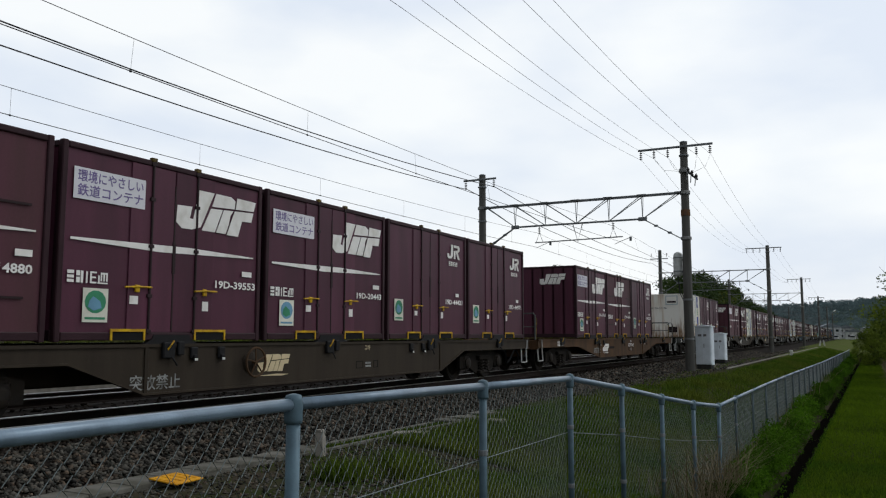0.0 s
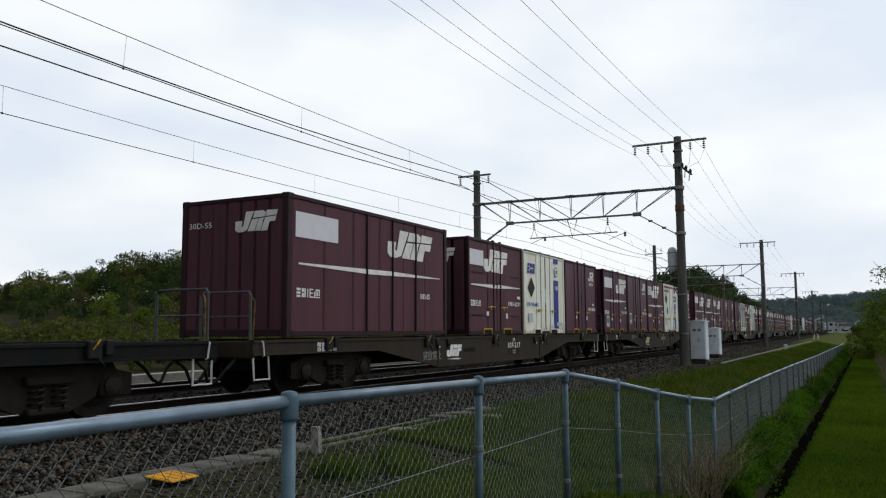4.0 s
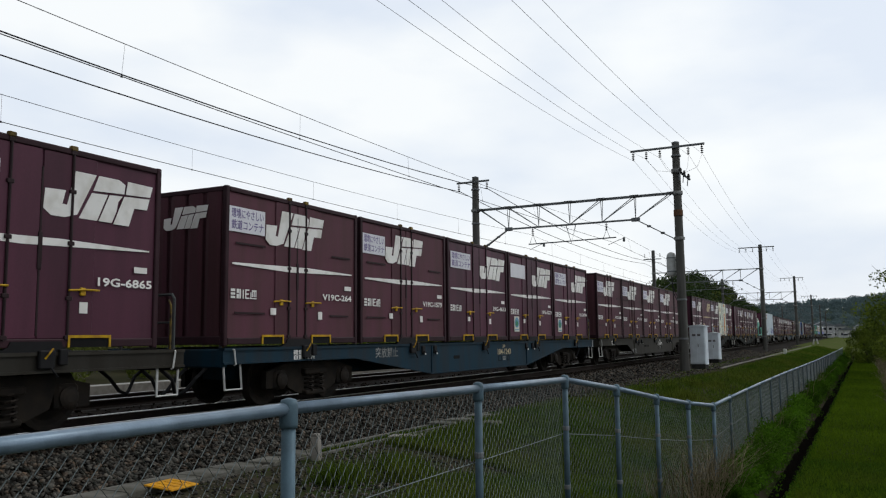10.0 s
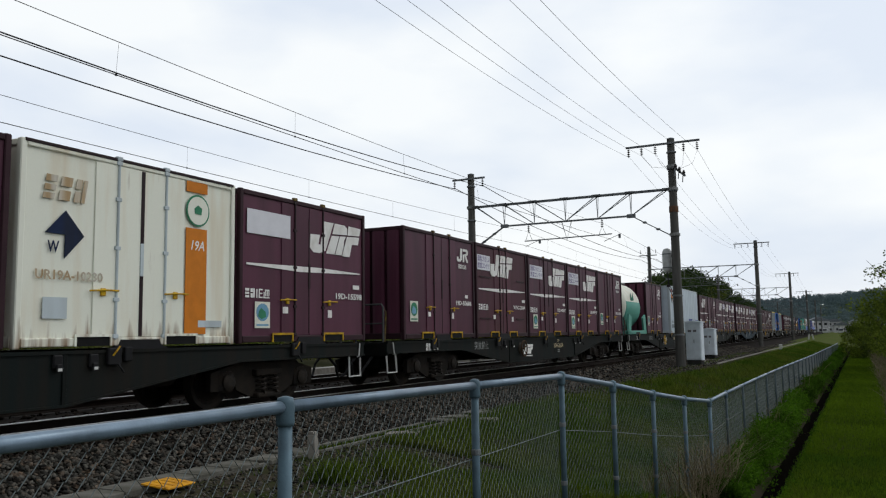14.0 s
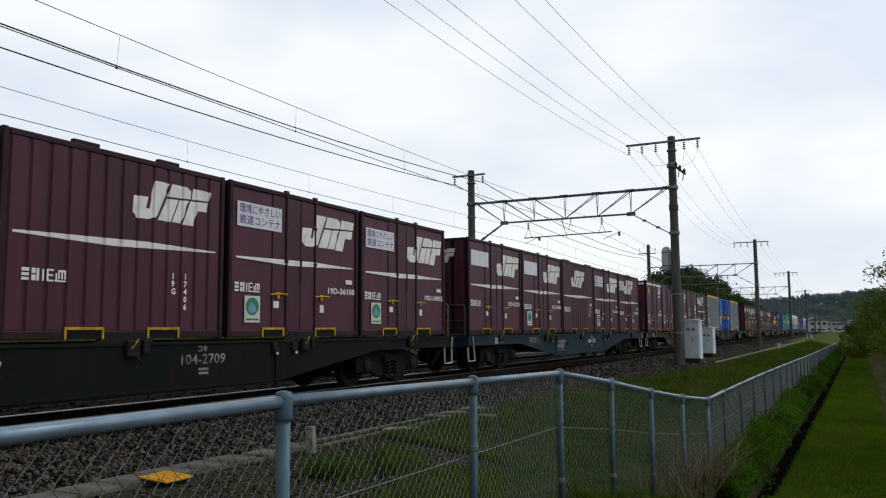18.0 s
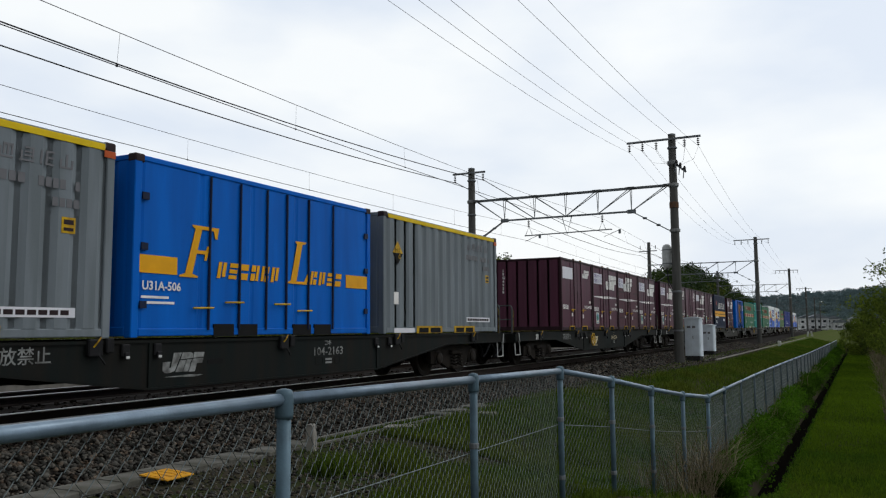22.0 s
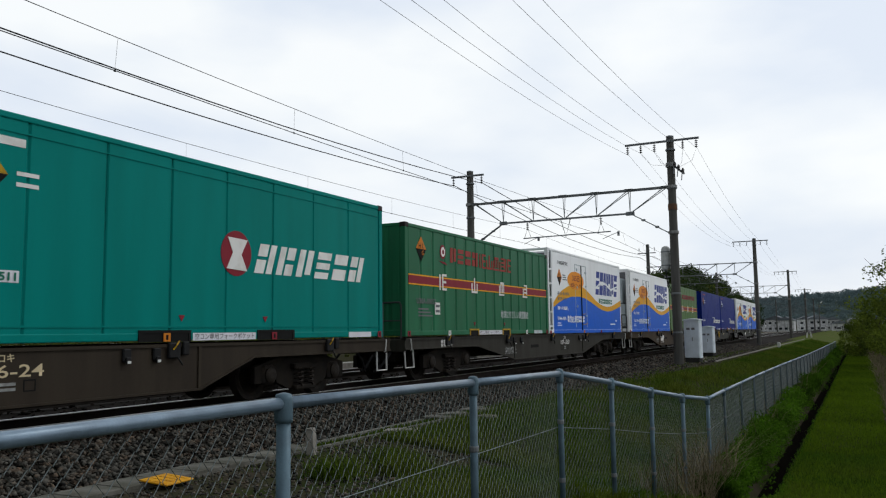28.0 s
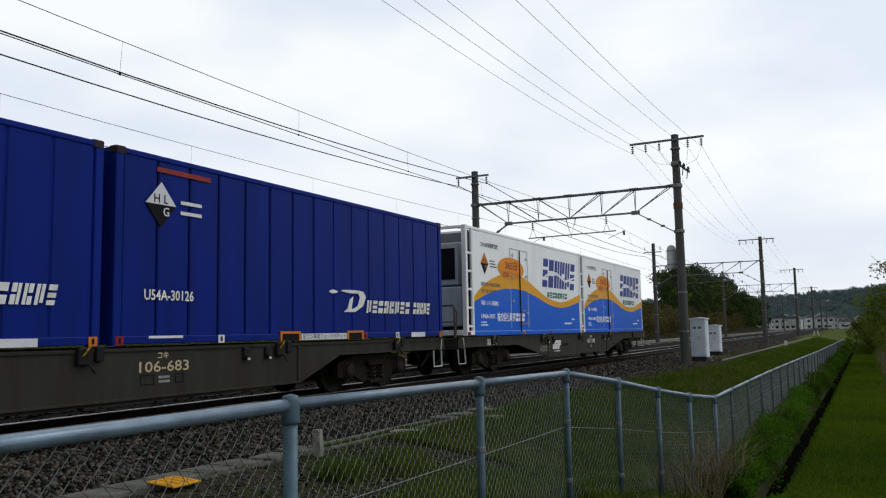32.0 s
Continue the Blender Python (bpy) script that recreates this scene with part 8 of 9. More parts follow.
def thirty_d():
    c = long_box(6.058, 2.5, MAROON_OLD, "weathered maroon twenty-foot container with a white mark and tapering stripe", 1.0, MAROON_EDGE, None, 0.012)
    x = SIDE - 0.012
    marks("logo", three_mark(0.3, 1.65, 2.0, 0.6), WHITE_MARK, c, near_side(x))
    marks("stripe", [[(u * 1.6, v) for u, v in STRIPE]], WHITE_MARK, c, near_side(x))
    part("banner", Shape().slab([(-2.8, 1.75), (-1.5, 1.75), (-1.5, 2.2), (-2.8, 2.2)], 0.004, near_side(x)), BANNER, c, "faded white banner")
    firm_blocks(c, -2.75, 0.7, 0.7, 0.16, near_side(x), "thirty")
    for k, u in enumerate((-0.5, 0.5, 1.5)):
        part("lock_rod", Shape().tube([(SIDE + 0.006, u, 0.1), (SIDE + 0.006, u, 2.44)], 0.02, 6), ROD, c)
    marks("end_mark", three_mark(0.05, 1.86, 0.95, 0.36), WHITE_MARK, c, front_end(-3.029 + 0.007))
    part("number", lambda: lettering("30D-55", 0.15, WHITE_MARK, lambda a, b, w: (-1.05 + a, -3.029 + 0.004, 1.98 + b), 0.55), WHITE_MARK, c)
    number_on(c, "30D-55", 1.7, 0.82, 0.15, x=SIDE - 0.002)
    return c


# ---- wagons ----
HALF = 9.80


# belly: half length of its flat and where it meets the deck beam; marks: foot of the warning, logo and number
DESIGNS = {
    "104": dict(flat=3.05, rise=6.2, warn=(-5.42, 0.755), logo=-1.95, number=0.80),
    "104b": dict(flat=3.0, rise=6.2, warn=(-5.42, 0.755), logo=-2.75, number=0.78),
    "106": dict(flat=4.3, rise=5.5, warn=(-4.55, 0.40), logo=-2.01, number=0.75),
    "106b": dict(flat=4.3, rise=5.5, warn=(-4.62, 0.40), logo=-2.01, number=0.69),
    "107": dict(flat=3.38, rise=6.0, warn=(-4.10, 0.50), logo=-2.92, number=0.81),
}
SLOTS = {"104": (), "104b": ((-1.86, -1.53, 0.08),), "106": (), "106b": ((-2.26, -1.81, 0.09), (-1.66, -1.36, 0.08)), "107": ((-2.0, -1.33, 0.09),)}


def wagon(paint, num, design, seats, logo=None, ink=None, wheel=None):
    w = tagged(new("flat_wagon"), {"DARK": "dark olive", "BROWN": "weathered brown", "BLUE": "blue-grey", "RUST": "rusty orange-brown", "TAN": "tan-brown", "GREY": "weathered grey"}[paint[0]] + " fish-bellied container flat wagon on two bogies", "wagon", "flat wagons")
    mat = paint[1]
    tag = mat.name
    d = DESIGNS[design]
    flat, rise = d["flat"], d["rise"]
    tag = (mat.name, flat)
    sill = [(-HALF, 0.995), (HALF, 0.995), (HALF, 0.76), (rise, 0.76), (flat, 0.33), (-flat, 0.33), (-rise, 0.76), (-HALF, 0.76)]
    lower = [(-HALF, 0.748), (-rise, 0.748), (-flat, 0.315), (flat, 0.315), (rise, 0.748), (HALF, 0.748)]
    for i, x in enumerate((1.20, -1.20)):
        g = 1 if x > 0 else -1
        wide = sorted((x - 0.06 * g, x + 0.055 * g))
        part("side_sill", lambda: Shape().slab(sill, 0.03 * g, lambda u, v, t: (x + t, u, v)), mat, w, key=("sill", tag, i))
        part("top_flange", lambda: Shape().box(wide[0], wide[1], -HALF, HALF, 0.955, 0.999), mat, w, key=("flange", tag, i))
        part("belly_flange", lambda: Shape().slab(lower + [(u, v + 0.03) for u, v in reversed(lower)], 0.058 * g, lambda u, v, t: (x + t, u, v)), mat, w, key=("belly", tag, i))
    part("deck", lambda: Shape().box(-1.17, 1.17, -HALF + 0.02, HALF - 0.02, 0.90, 0.962).box(-0.3, 0.3, -8.6, 8.6, 0.45, 0.9), mat, w, key=("deck", tag))
    for y in (-2.9, -1.45, 0.0, 1.45, 2.9):
        part("cross_member", lambda: Shape().box(-1.18, 1.18, -0.06, 0.06, 0.42, 0.9), UNDER, w, at=pose(0, y, 0), key="cross")
    for y in (-flat + 0.02, flat - 0.02):
        part("web_stiffener", lambda: Shape().box(1.231, 1.252, -0.03, 0.03, 0.345, 0.953, 0.004), mat, w, at=pose(0, y, 0), key=("stiff", mat.name))
    for e in (-1, 1):
        part("headstock", lambda: Shape().box(-1.2, 1.2, min(e * HALF, e * (HALF - 0.14)), max(e * HALF, e * (HALF - 0.14)), 0.70, 0.985, 0.02), mat, w, key=("head", tag, e))
        part("coupler", lambda: Shape().box(-0.13, 0.13, min(e * HALF, e * 10.14), max(e * HALF, e * 10.14), 0.72, 0.98, 0.04).box(-0.19, 0.19, min(e * 10.08, e * 10.195), max(e * 10.08, e * 10.195), 0.68, 1.02, 0.03), UNDER, w, key=("coup", e))
        for k, hx in enumerate((0.45, -0.45, 0.85)):
            part("air_hose", lambda: Shape().tube([(hx, e * (HALF - 0.05), 0.70), (hx, e * (HALF + 0.16), 0.55), (hx * 0.9, e * (HALF + 0.30), 0.36), (hx * 0.8, e * (HALF + 0.395), 0.30)], 0.028, 6), HOSE, w, key=("hose", e, k))
        part("step", lambda: Shape().tube([(1.18, e * 9.74, 0.74), (1.20, e * 9.72, 0.36), (1.20, e * 9.34, 0.36), (1.18, e * 9.36, 0.74)], 0.019, 6), STEP_WHITE, w, "white-painted pipe step", key=("step", e))
        part("grab_iron", lambda: Shape().tube([(1.235, e * 9.62, 0.985), (1.27, e * 9.60, 0.97), (1.27, e * 9.56, 0.74), (1.235, e * 9.56, 0.73)], 0.014, 5), STEP_WHITE, w, key=("grab", e))
        part("end_railing", lambda: Shape().tube([(1.10, e * 9.72, 0.97), (1.10, e * 9.72, 1.72), (1.06, e * 9.72, 1.78), (0.1, e * 9.72, 1.78), (0.04, e * 9.72, 1.72), (0.04, e * 9.72, 0.97)], 0.024, 6).tube([(1.10, e * 9.72, 1.38), (0.04, e * 9.72, 1.38)], 0.015, 5), RAILING, w, "dark pipe end railing", key=("rail", e))
        part("railing_post", lambda: Shape().tube([(1.10, e * 9.66, 0.97), (1.12, e * 9.64, 1.62), (1.06, e * 9.66, 1.70)], 0.017, 6), OLD_CAP, w, "worn dull yellow railing post", key=("railp", e))
    for k in range(5):
        y = (k - 2) * 3.83
        if k in seats:
            part("latch_seat", lambda: Shape().slab([(-0.52, 0.985), (0.52, 0.985), (0.36, 1.06), (0.33, 1.125), (-0.33, 1.125), (-0.36, 1.06)], 0.07, near_side(1.165)), HOSE, w, at=pose(0, y + seats[k], 0), key="lseat")
        part("container_latch", lambda: Shape().box(1.235, 1.30, -0.20, 0.02, 0.80, 1.02, 0.015).box(1.235, 1.29, 0.08, 0.20, 0.84, 1.03, 0.012).tube([(1.28, -0.05, 0.84), (1.32, -0.02, 0.76), (1.30, 0.05, 0.70)], 0.014, 5), HOSE, w, at=pose(0, y, 0), key="clatch")
        part("latch_lever", lambda: Shape().tube([(1.30, -0.09, 0.92), (1.33, -0.06, 0.98), (1.32, 0.0, 1.04)], 0.012, 5), YELLOW, w, "worn yellow latch lever", at=pose(0, y - 0.04, 0), key="llever")
    for y in (-3.42, -2.86, 2.92, 3.44):
        part("side_hook", lambda: Shape().box(1.232, 1.275, -0.07, 0.07, 0.78, 0.95, 0.015).box(1.27, 1.30, -0.04, 0.04, 0.75, 0.84, 0.01), HOSE, w, at=pose(0, y, 0), key="shook")
        part("hook_tip", lambda: Shape().box(1.301, 1.31, -0.03, 0.03, 0.755, 0.79, 0.003), STEP_WHITE, w, at=pose(0, y, 0), key="htip")
    if wheel:
        part("handbrake_wheel", lambda: brake_wheel((1.36, -2.19, 0.70), 0.225), wheel, w, "weathered five-spoked handbrake wheel", key=("brakewheel", wheel.name))
        part("wheel_disc", lambda: Shape().lathe([(0.17, 1.236), (0.15, 1.262), (0.05, 1.30)], 18, "x", (0, -2.19, 0.70)), DECK_BROWN, w, key="wheeldisc")
    for a, b, h in SLOTS[design]:
        part("slot", lambda: Shape().slab([(a + 0.03, 0.62), (b - 0.03, 0.62), (b, 0.635), (b, 0.605 + h), (b - 0.03, 0.62 + h), (a + 0.03, 0.62 + h), (a, 0.605 + h), (a, 0.635)], 0.005, near_side(1.230)), BLACK, w, key=("slot", a))
    side = near_side(1.231)
    white = ink or WHITE_MARK
    if logo:
        u = d["logo"]
        marks("logo", three_mark(u, 0.53, 0.82, 0.28) + [[(u + 0.01, 0.475), (u + 0.62, 0.455), (u + 0.80, 0.478), (u + 0.5, 0.492)]], logo, w, side, ("wmark", u, logo.name))
    wu, wv = d["warn"]
    part("warning", lambda: lettering("突放禁止", 0.22, FADED_MARK, lambda a, b, t: (1.236, wu + a, wv + b), 0.90, 0.002), FADED_MARK, w, key=("tofu", wu))
    nu = d["number"]
    if num:
        part("number", lambda: lettering(num, 0.205, white, lambda a, b, t: (1.236, nu + a, 0.665 + b), 0.96, 0.002), white, w, key=("wn", num))
    part("class_mark", lambda: lettering("コキ", 0.11, white, lambda a, b, t: (1.236, nu + 0.36 + a, 0.845 + b), None, 0.002), white, w, key=("koki", nu, white.name))
    for k, (p, q) in enumerate(((0.08, 0.32), (0.70, 0.86))):
        part("record_box", lambda: Shape().box(1.2305, 1.235, nu + p, nu + q, 0.49, 0.505).box(1.2305, 1.235, nu + p, nu + q, 0.615, 0.63).box(1.2305, 1.235, nu + p, nu + p + 0.014, 0.505, 0.615).box(1.2305, 1.235, nu + q - 0.014, nu + q, 0.505, 0.615), BLACK, w, key=("wbox", nu, k))
    for k in range(2):
        part("record_line", lambda: Shape().slab([(nu + 0.40, 0.57 - 0.06 * k), (nu + 0.60, 0.57 - 0.06 * k), (nu + 0.60, 0.605 - 0.06 * k), (nu + 0.40, 0.605 - 0.06 * k)], 0.004, side), FADED_MARK, w, key=("wline", nu, k))
    for i, line in enumerate(("荷重 40.7t", "自重 18.6t") if num.startswith("107") else ("荷重 40.5t", "自重 18.7t")):
        part("load_table", lambda: lettering(line, 0.085, WHITE_MARK, lambda a, b, t: (1.236, -8.08 + a, 0.868 - 0.085 * i + b), 0.62, 0.002), WHITE_MARK, w, key=("wload", line))
    part("air_tank", lambda: Shape().lathe([(0.05, -1.1), (0.17, -1.0), (0.19, -0.9), (0.19, 0.9), (0.17, 1.0), (0.05, 1.1)], 12, "y", (0.55, 4.4, 0.60)), UNDER, w, key="atank")
    for e in (-1, 1):
        b = part("bogie", bogie_bolster, UNDER, w, "grimy cast bogie with coil springs", at=pose(0, e * 7.15, 0), key="bogie")
        for s in (-1, 1):
            part("side_frame", bogie_side, UNDER, b, at=pose(s * 0.86, 0, 0, 0, 0, 0 if s > 0 else 180), key="bogieside")
        for y in (-0.16, 0.16):
            part("coil_spring", coil_spring, WHEEL_STEEL, b, at=pose(0.99, y, 0), key="coil")
        for k in (-1, 1):
            for s in (-1, 1):
                part("axle_box", lambda: Shape().box(-0.12, 0.12, -0.17, 0.17, -0.16, 0.17, 0.04).lathe([(0.135, 0.11), (0.14, 0.15), (0.10, 0.17), (0.06, 0.18)], 14, "x"), WHEEL_STEEL, b, at=pose(s * 0.88, k * 0.95, 0.43, 0, 0, 0 if s > 0 else 180), key="axlebox")
            ws = part("wheelset", wheelset, WHEEL_STEEL, b, at=pose(0, k * 0.95, 0.43), key="wheelset", smooth=False)
            WHEELS[k].append(ws)
        part("brake_rig", lambda: Shape().tube([(0.9, -0.55, 0.45), (0.92, 0.0, 0.28), (0.9, 0.55, 0.45)], 0.035, 6).box(0.7, 0.86, -0.28, 0.28, 0.2, 0.34, 0.02), UNDER, b, key="brig")
    return w


def brake_wheel(c, r):
    """A rim, a hub and five spokes standing along the line."""
    sh = Shape().add(*ring(c, r, 0.019)).tube([(1.20, c[1], c[2]), (c[0] + 0.01, c[1], c[2])], 0.026, 7)
    for k in range(5):
        a = 0.4 + 2 * math.pi * k / 5
        sh.tube([c, (c[0], c[1] + r * math.cos(a), c[2] + r * math.sin(a))], 0.012, 5)
    return sh


def ring(c, r, t, n=20, m=6):
    """Points and faces of a thin ring standing along the line."""
    v, f = [], []
    for i in range(n):
        a = 2 * math.pi * i / n
        for j in range(m):
            b = 2 * math.pi * j / m
            q = r + t * math.cos(b)
            v.append((c[0] + t * math.sin(b), c[1] + q * math.cos(a), c[2] + q * math.sin(a)))
    for i in range(n):
        for j in range(m):
            f.append((i * m + j, ((i + 1) % n) * m + j, ((i + 1) % n) * m + (j + 1) % m, i * m + (j + 1) % m))
    return v, f


def bogie_bolster():
    return Shape().box(-0.84, 0.84, -0.24, 0.24, 0.50, 0.86, 0.04)


def bogie_side():
    """A cast side frame with its spring seat above and below."""
    sh = Shape().slab([(-1.30, 0.30), (-1.30, 0.58), (-0.70, 0.72), (0.70, 0.72), (1.30, 0.58), (1.30, 0.30), (1.12, 0.30), (1.10, 0.50), (0.78, 0.50), (0.72, 0.30), (0.40, 0.17), (-0.40, 0.17), (-0.72, 0.30), (-0.78, 0.50), (-1.10, 0.50), (-1.12, 0.30)], 0.10, lambda u, v, t: (t, u, v))
    sh.box(0.0, 0.2, -0.34, 0.34, 0.50, 0.60, 0.02)
    return sh.box(0.0, 0.2, -0.30, 0.30, 0.14, 0.22, 0.02)


def coil_spring():
    sh = Shape()
    n = 34
    return sh.tube([(0.085 * math.cos(k * 0.74), 0.085 * math.sin(k * 0.74), 0.215 + 0.30 * k / n) for k in range(n + 1)], 0.019, 5)


def wheelset():
    sh = Shape()
    for s in (-1, 1):
        c = 0.567 * s
        prof = [(0.12, c - 0.09), (0.14, c - 0.07), (0.30, c - 0.02), (0.36, c - 0.06), (0.43, c - 0.06), (0.43, c + 0.05), (0.36, c + 0.05), (0.30, c + 0.02), (0.14, c + 0.07), (0.12, c + 0.09)]
        if s > 0:
            prof = [(0.455, c - 0.075) if p == (0.43, c - 0.06) else p for p in prof]
        sh.lathe(prof, 26, "x")
        for k in range(3):
            a = 2 * math.pi * k / 3
            sh.lathe([(0.02, c + s * 0.02), (0.02, c + s * 0.045)], 6, "x", (0, 0.22 * math.cos(a), 0.22 * math.sin(a)))
    sh.lathe([(0.075, -0.95), (0.08, -0.5), (0.085, 0.0), (0.08, 0.5), (0.075, 0.95)], 12, "x")
    return sh


WHEELS = {-1: [], 1: []}
TRAIN = []          # every thing that rides: (object, metres behind the train's zero, height)
PITCH, SLOT = 20.4, 3.83
DARK, BROWN, BLUE, GREYD, RUST, TAN = ("DARK", DECK_DARK), ("BROWN", DECK_BROWN), ("BLUE", DECK_BLUE), ("GREY", DECK_GREY), ("RUST", DECK_RUST), ("TAN", DECK_TAN)


def W(num, ban="text", **k):
    return lambda first: maroon_box("wing", num, ban, **k)


def R(num, **k):
    return lambda first: maroon_box("ring", num, None, **k)


def V(num, ban="text", **k):
    return lambda first: maroon_box("vent", num, ban, **k)


def P(num, **k):
    return lambda first: maroon_box("plain", num, None, **k)


def M(num, **k):
    return lambda first: maroon_box("mid", num, None, **k)


def C(num, ban="white", **k):
    return lambda first: maroon_box("rib", num, ban, **k)


def at31(k, f, shift=0.0):
    return ((-4.735 if k == 0 else 4.735) + shift, f)


def ride(ob, n, along, z):
    TRAIN.append((ob, n * PITCH + along + SLACK[n], z))


# wagon by wagon: paint, number, design, (logo, number and brake wheel paints), what stands in each of its five places (or at metres from its middle)
CONSIST = [
    (BROWN, "", "106", (CREAM_MARK, CREAM_MARK, DECK_RUST), [(0, P("V19B-14880")), (1, W("19D-39553")), (2, W("19D-20443", eco=ECO_BLUE)), (3, R("19D-44421")), (4, R("19D-44971"))]),
    (RUST, "107-941", "107", (WHITE_MARK, None, None), [(1, W("19G-17015", upright=True)), (2, P("V19B-6665")), (3, R("19G-2615"))]),
    (DARK, "104-590", "104", (WHITE_MARK, None, DECK_RUST), [(1, lambda f: reefer("UR19A-21196", MARK_BLUE, True)), (2, R("19D-49035")), (3, R("19G-21348"))]),
    (BROWN, "107-217", "107", (WHITE_MARK, None, None), [("m", -6.10, lambda f: thirty_d()), (2, V("19D-2271", "blank")), (3, lambda f: reefer("UR19A-862", MARK_BLUE)), (4, R("V19C-8559", eco=None))]),
    (BROWN, "104-1219", "104b", (CREAM_MARK, CREAM_MARK, None), [(0, W("19D-13668", "blank", eco=ECO_BLUE)), (1, R("19G-21074")), (2, V("V19C-4286")), (3, lambda f: tall_reefer("UR20A-149")), (4, W("19D-38142"))]),
    (DARK, "104-1491", "104", (WHITE_MARK, None, DECK_RUST), [(0, W("19G-8706", "blank", eco=None)), (1, M("V19B-5590")), (2, W("19D-41652")), (3, R("19D-44894", eco=None)), (4, R("19D-48099"))]),
    (GREYD, "107-613", "107", (WHITE_MARK, None, None), [(0, R("19D-49507")), ("rack", 1), (2, W("19D-39364", eco=ECO_GREEN)), (3, lambda f: reefer("UR19A-188", MARK_BLUE)), (4, W("19G-6865", "blank", eco=ECO_BLUE))]),
    (BLUE, "104-1243", "104b", (None, CREAM_MARK, None), [(0, V("V19C-264")), (1, V("V19C-1579")), (2, W("19G-4613", eco=None)), (3, W("19G-5229", "blank", eco=ECO_BLUE)), (4, W("19D-24904", eco=ECO_BLUE))]),
    (GREYD, "106-379", "106b", (None, None, None), [(0, V("V19C-5188")), (1, V("V19C-2121")), (2, V("V19C-2835")), (3, V("V19C-2436")), (4, P("V19B-1531"))]),
    (DARK, "104-2094", "104", (WHITE_MARK, None, DECK_RUST), [(0, W("19D-21872", upright=True, eco=ECO_BLUE)), (1, C("19C18029", "cream")), (2, W("19D-19640", eco=ECO_BLUE)), (3, lambda f: reefer("UR19A-10230", ORANGE)), (4, W("19D-15598", "blank", eco=ECO_BLUE))]),
    (DARK, "104-2624", "104", (WHITE_MARK, CREAM_MARK, DECK_RUST), [(0, R("19D-50686")), (1, V("V19C-2844")), (2, W("19D-40547")), (3, W("19D-39797")), (4, R("19D-51006", eco=ECO_GREEN))]),
    (DARK, "104-2099", "104", (WHITE_MARK, CREAM_MARK, YELLOW), [(0, lambda f: tank()), (1, R("19D-46303")), ("m", 5.05, lambda f: silver_box())]),
    (DARK, "104-2709", "104b", (CREAM_MARK, FADED_MARK, None), [(0, V("V19B-2054", None)), (1, R("19D-47965")), (2, C("19G17406")), (3, W("19D-36100")), (4, W("19D-34092"))]),
    (BLUE, "104-1293", "104b", (FADED_MARK, None, None), [(0, W("19D-21523", "blank", eco=None)), (1, W("19D-16540", "blank", eco=ECO_BLUE)), (2, M("V19B2955", upright=True)), (3, W("19D-301754")), (4, V("V19C-949"))]),
    (BROWN, "106-1146", "106", (None, CREAM_MARK, YELLOW), [(0, lambda f: twenty_d("20D-2902")), (1, R("19D-43392")), (2, R("19D-43346")), (3, R("V19C-8514", low=True)), (4, V("V19C-6001"))]),
    (DARK, "104-2163", "104b", (FADED_MARK, FADED_MARK, None), [("m", -6.76, lambda f: grey_ribbed("a")), ("m", -0.37, lambda f: blue_twenty(False)), ("m", 6.20, lambda f: grey_ribbed("b"))]),
    (DARK, "104-2774", "104", (CREAM_MARK, CREAM_MARK, YELLOW), [(1, W("19G-4938", "blank", eco=None, upright=True, small=True, front=False)), (2, W("19D-18711", eco=ECO_BLUE)), (3, V("V19C-3358")), (4, W("19D-24212"))]),
    (DARK, "104-2274", "104", (WHITE_MARK, None, DECK_RUST), [(0, W("19D-20332", eco=ECO_BLUE)), (1, R("19D-52156")), (2, R("19D-48287")), (3, W("19D-18277", "blank", eco=ECO_BLUE)), (4, R("19D-51240"))]),
    (GREYD, "106-1080", "106b", (None, None, None), [("m", -7.0, lambda f: navy_twenty()), ("m", -0.60, W("19D-34070")), ("m", 6.45, lambda f: blue_twenty(True))]),
    (BROWN, "106-24", "106", (None, CREAM_MARK, YELLOW), [at31(0, lambda f: banded_box(GREEN_BOX, "U54A-39205", False), -0.30), at31(1, lambda f: teal_box(), -0.22)]),
    (GREYD, "107-1560", "107", (None, None, None), [at31(0, lambda f: banded_box(GREEN_BOX, "U30A-30052", False), -0.38), at31(1, lambda f: wave_reefer("UF46A-39530"), -0.36)]),
    (TAN, "107-642", "107", (WHITE_MARK, None, None), [at31(0, lambda f: wave_reefer("UF46A-39534"), -0.37), at31(1, lambda f: banded_box(PALE_GREEN, "U54A-30100", True), -0.20)]),
    (GREYD, "106-683", "106", (None, CREAM_MARK, YELLOW), [at31(0, lambda f: big_blue("U54A-30144"), -0.13), at31(1, lambda f: big_blue("U54A-30126"))]),
    (GREYD, "107-1188", "107", (WHITE_MARK, None, None), [at31(0, lambda f: wave_reefer("UF46A-39577")), at31(1, lambda f: wave_reefer("UF46A-39588"))]),
]
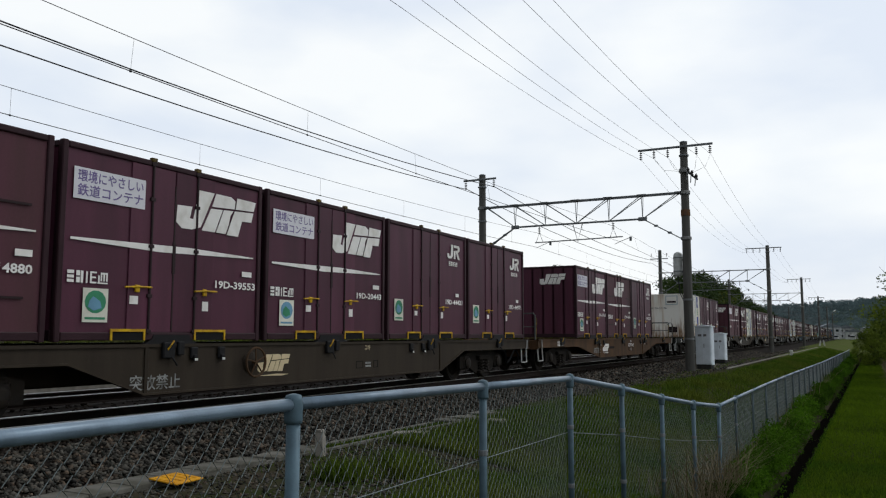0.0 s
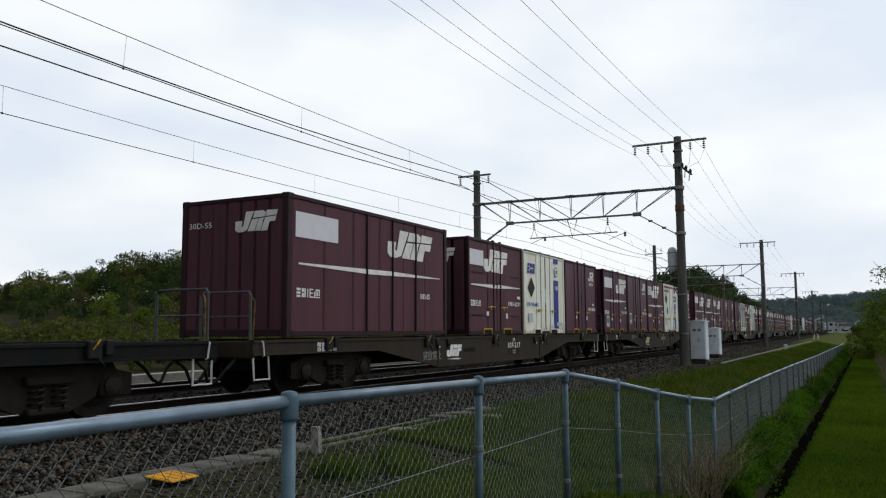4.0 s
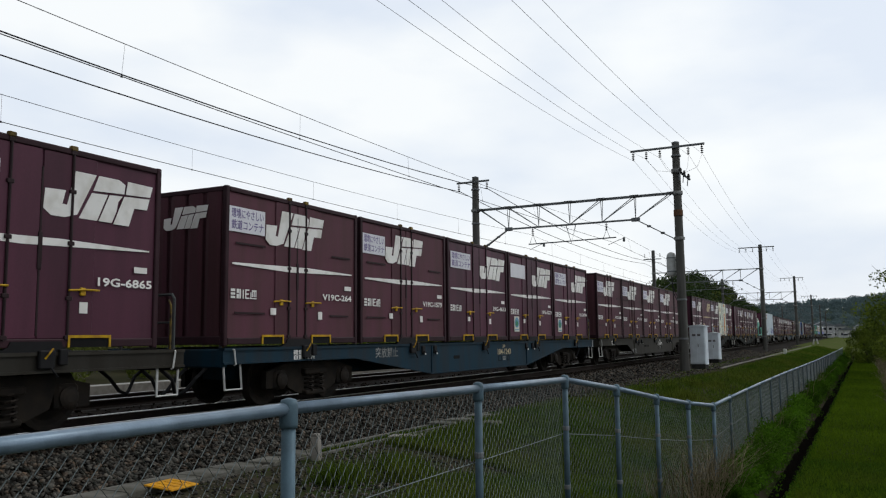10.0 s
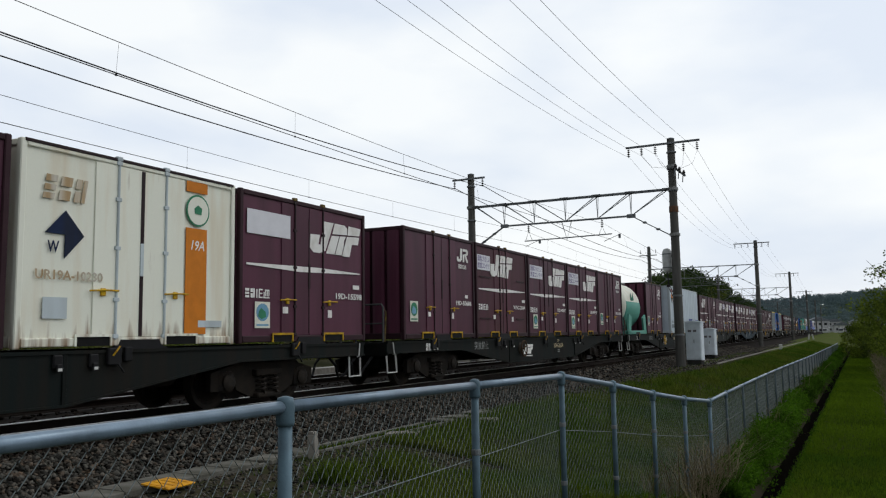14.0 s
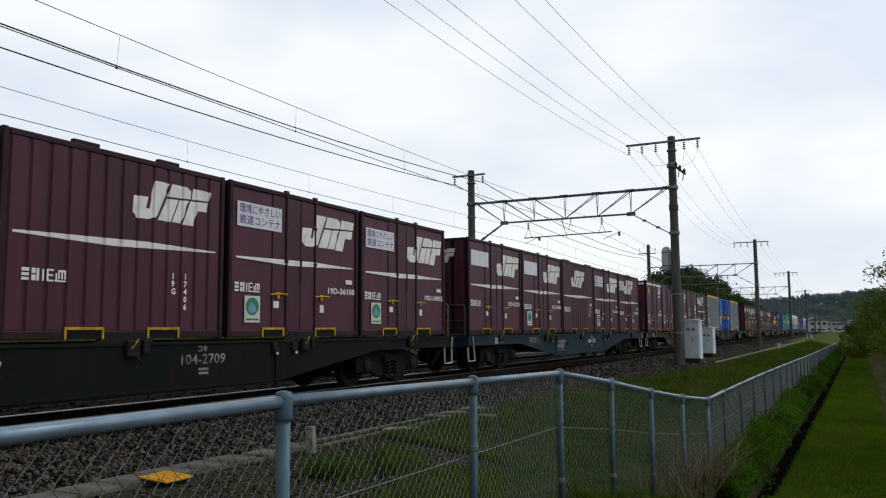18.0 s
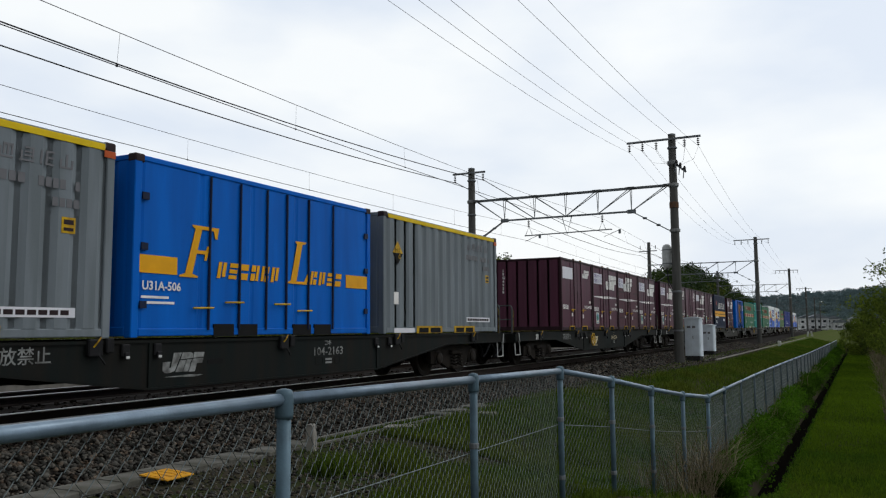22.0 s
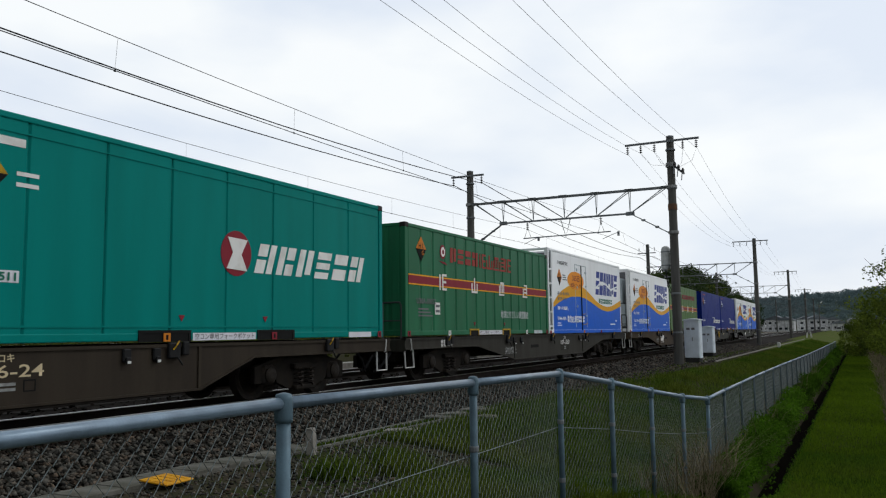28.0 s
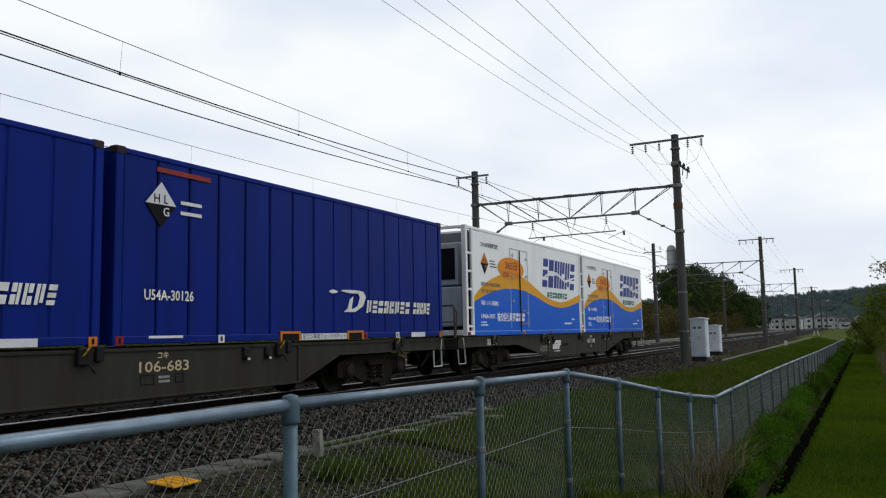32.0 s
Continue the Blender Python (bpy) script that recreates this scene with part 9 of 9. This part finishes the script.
# the seats lie a little off the middle of each wagon, which has a brake platform at one end
SLACK = [0, -0.30, 0.25, 0.20, -0.18, 0.25, -0.20, -0.25, -0.32, 0.22, 0.42, 0, -0.28, -0.28, 0.12, -0.12, 0.04, 0, 0.1, 0.15, -0.25, -0.25, 0.18, 0]
# slack in the couplers
COUPLING = [0, 0, 0, 0, 0, 0, 0, 0, 0, -0.16, -0.08, 0, -0.10, -0.10, -0.12, -0.20, -0.22, -0.24, -0.20, -0.18, -0.34, -0.36, -0.15, -0.20]
for n, (paint, num, design, inks, load) in enumerate(CONSIST):
    seats = {item[0]: SLACK[n] - COUPLING[n] for item in load if isinstance(item[0], int)}
    ride(wagon(paint, num, design, seats, *inks), n, COUPLING[n] - SLACK[n], 0.0)
    for item in load:
        if item[0] == "rack":
            along = (item[1] - 2) * SLOT
            ride(rack("UM9A-826"), n, along, 1.03)
            ride(half_box("pale grey narrow box with an orange and blue stripe", PALE_GREY, "NEL19358", False), n, along - 0.93, 1.38)
            ride(half_box("tan weathered ribbed narrow box with an orange and blue stripe", TAN_RIB, "NEL19342", True), n, along + 0.93, 1.38)
            continue
        along = item[1] if item[0] == "m" else (item[0] if isinstance(item[0], float) else (item[0] - 2) * SLOT)
        ride(item[-1](False), n, along, 1.03)




# ---- what moves: the train, gathering speed ----
def run(t):
    """Metres of the train's zero along the line at t seconds."""
    return 12.12 - 13.2124 * t - 0.036192 * t ** 2 - 4.2172e-6 * t ** 3 + 5.942e-6 * t ** 4


def motions():
    seconds = [k * 1.0 for k in range(33)]
    for ob, behind, z in TRAIN:
        rows = []
        for t in seconds:
            x, y, a = on_line(run(t) + behind)
            rows.append((t, pose(x, y, z, 0, 0, a)))
        walk(ob, rows)
    # the wheels roll; the wheelsets at the same end of a bogie turn alike and share one set of keys
    for k, sets in WHEELS.items():
        rows = []
        for i in range(0, 32 * FPS + 1):
            t = i / FPS
            rows.append((t, pose(0, k * 0.95, 0.43, math.degrees((12.12 - run(t)) / 0.43) % 360.0)))
        walk(sets[0], rows)
        for other in sets[1:]:
            other.rotation_mode = "QUATERNION"
            other.animation_data_create()
            other.animation_data.action = sets[0].animation_data.action
            other.animation_data.action_slot = sets[0].animation_data.action_slot


motions()
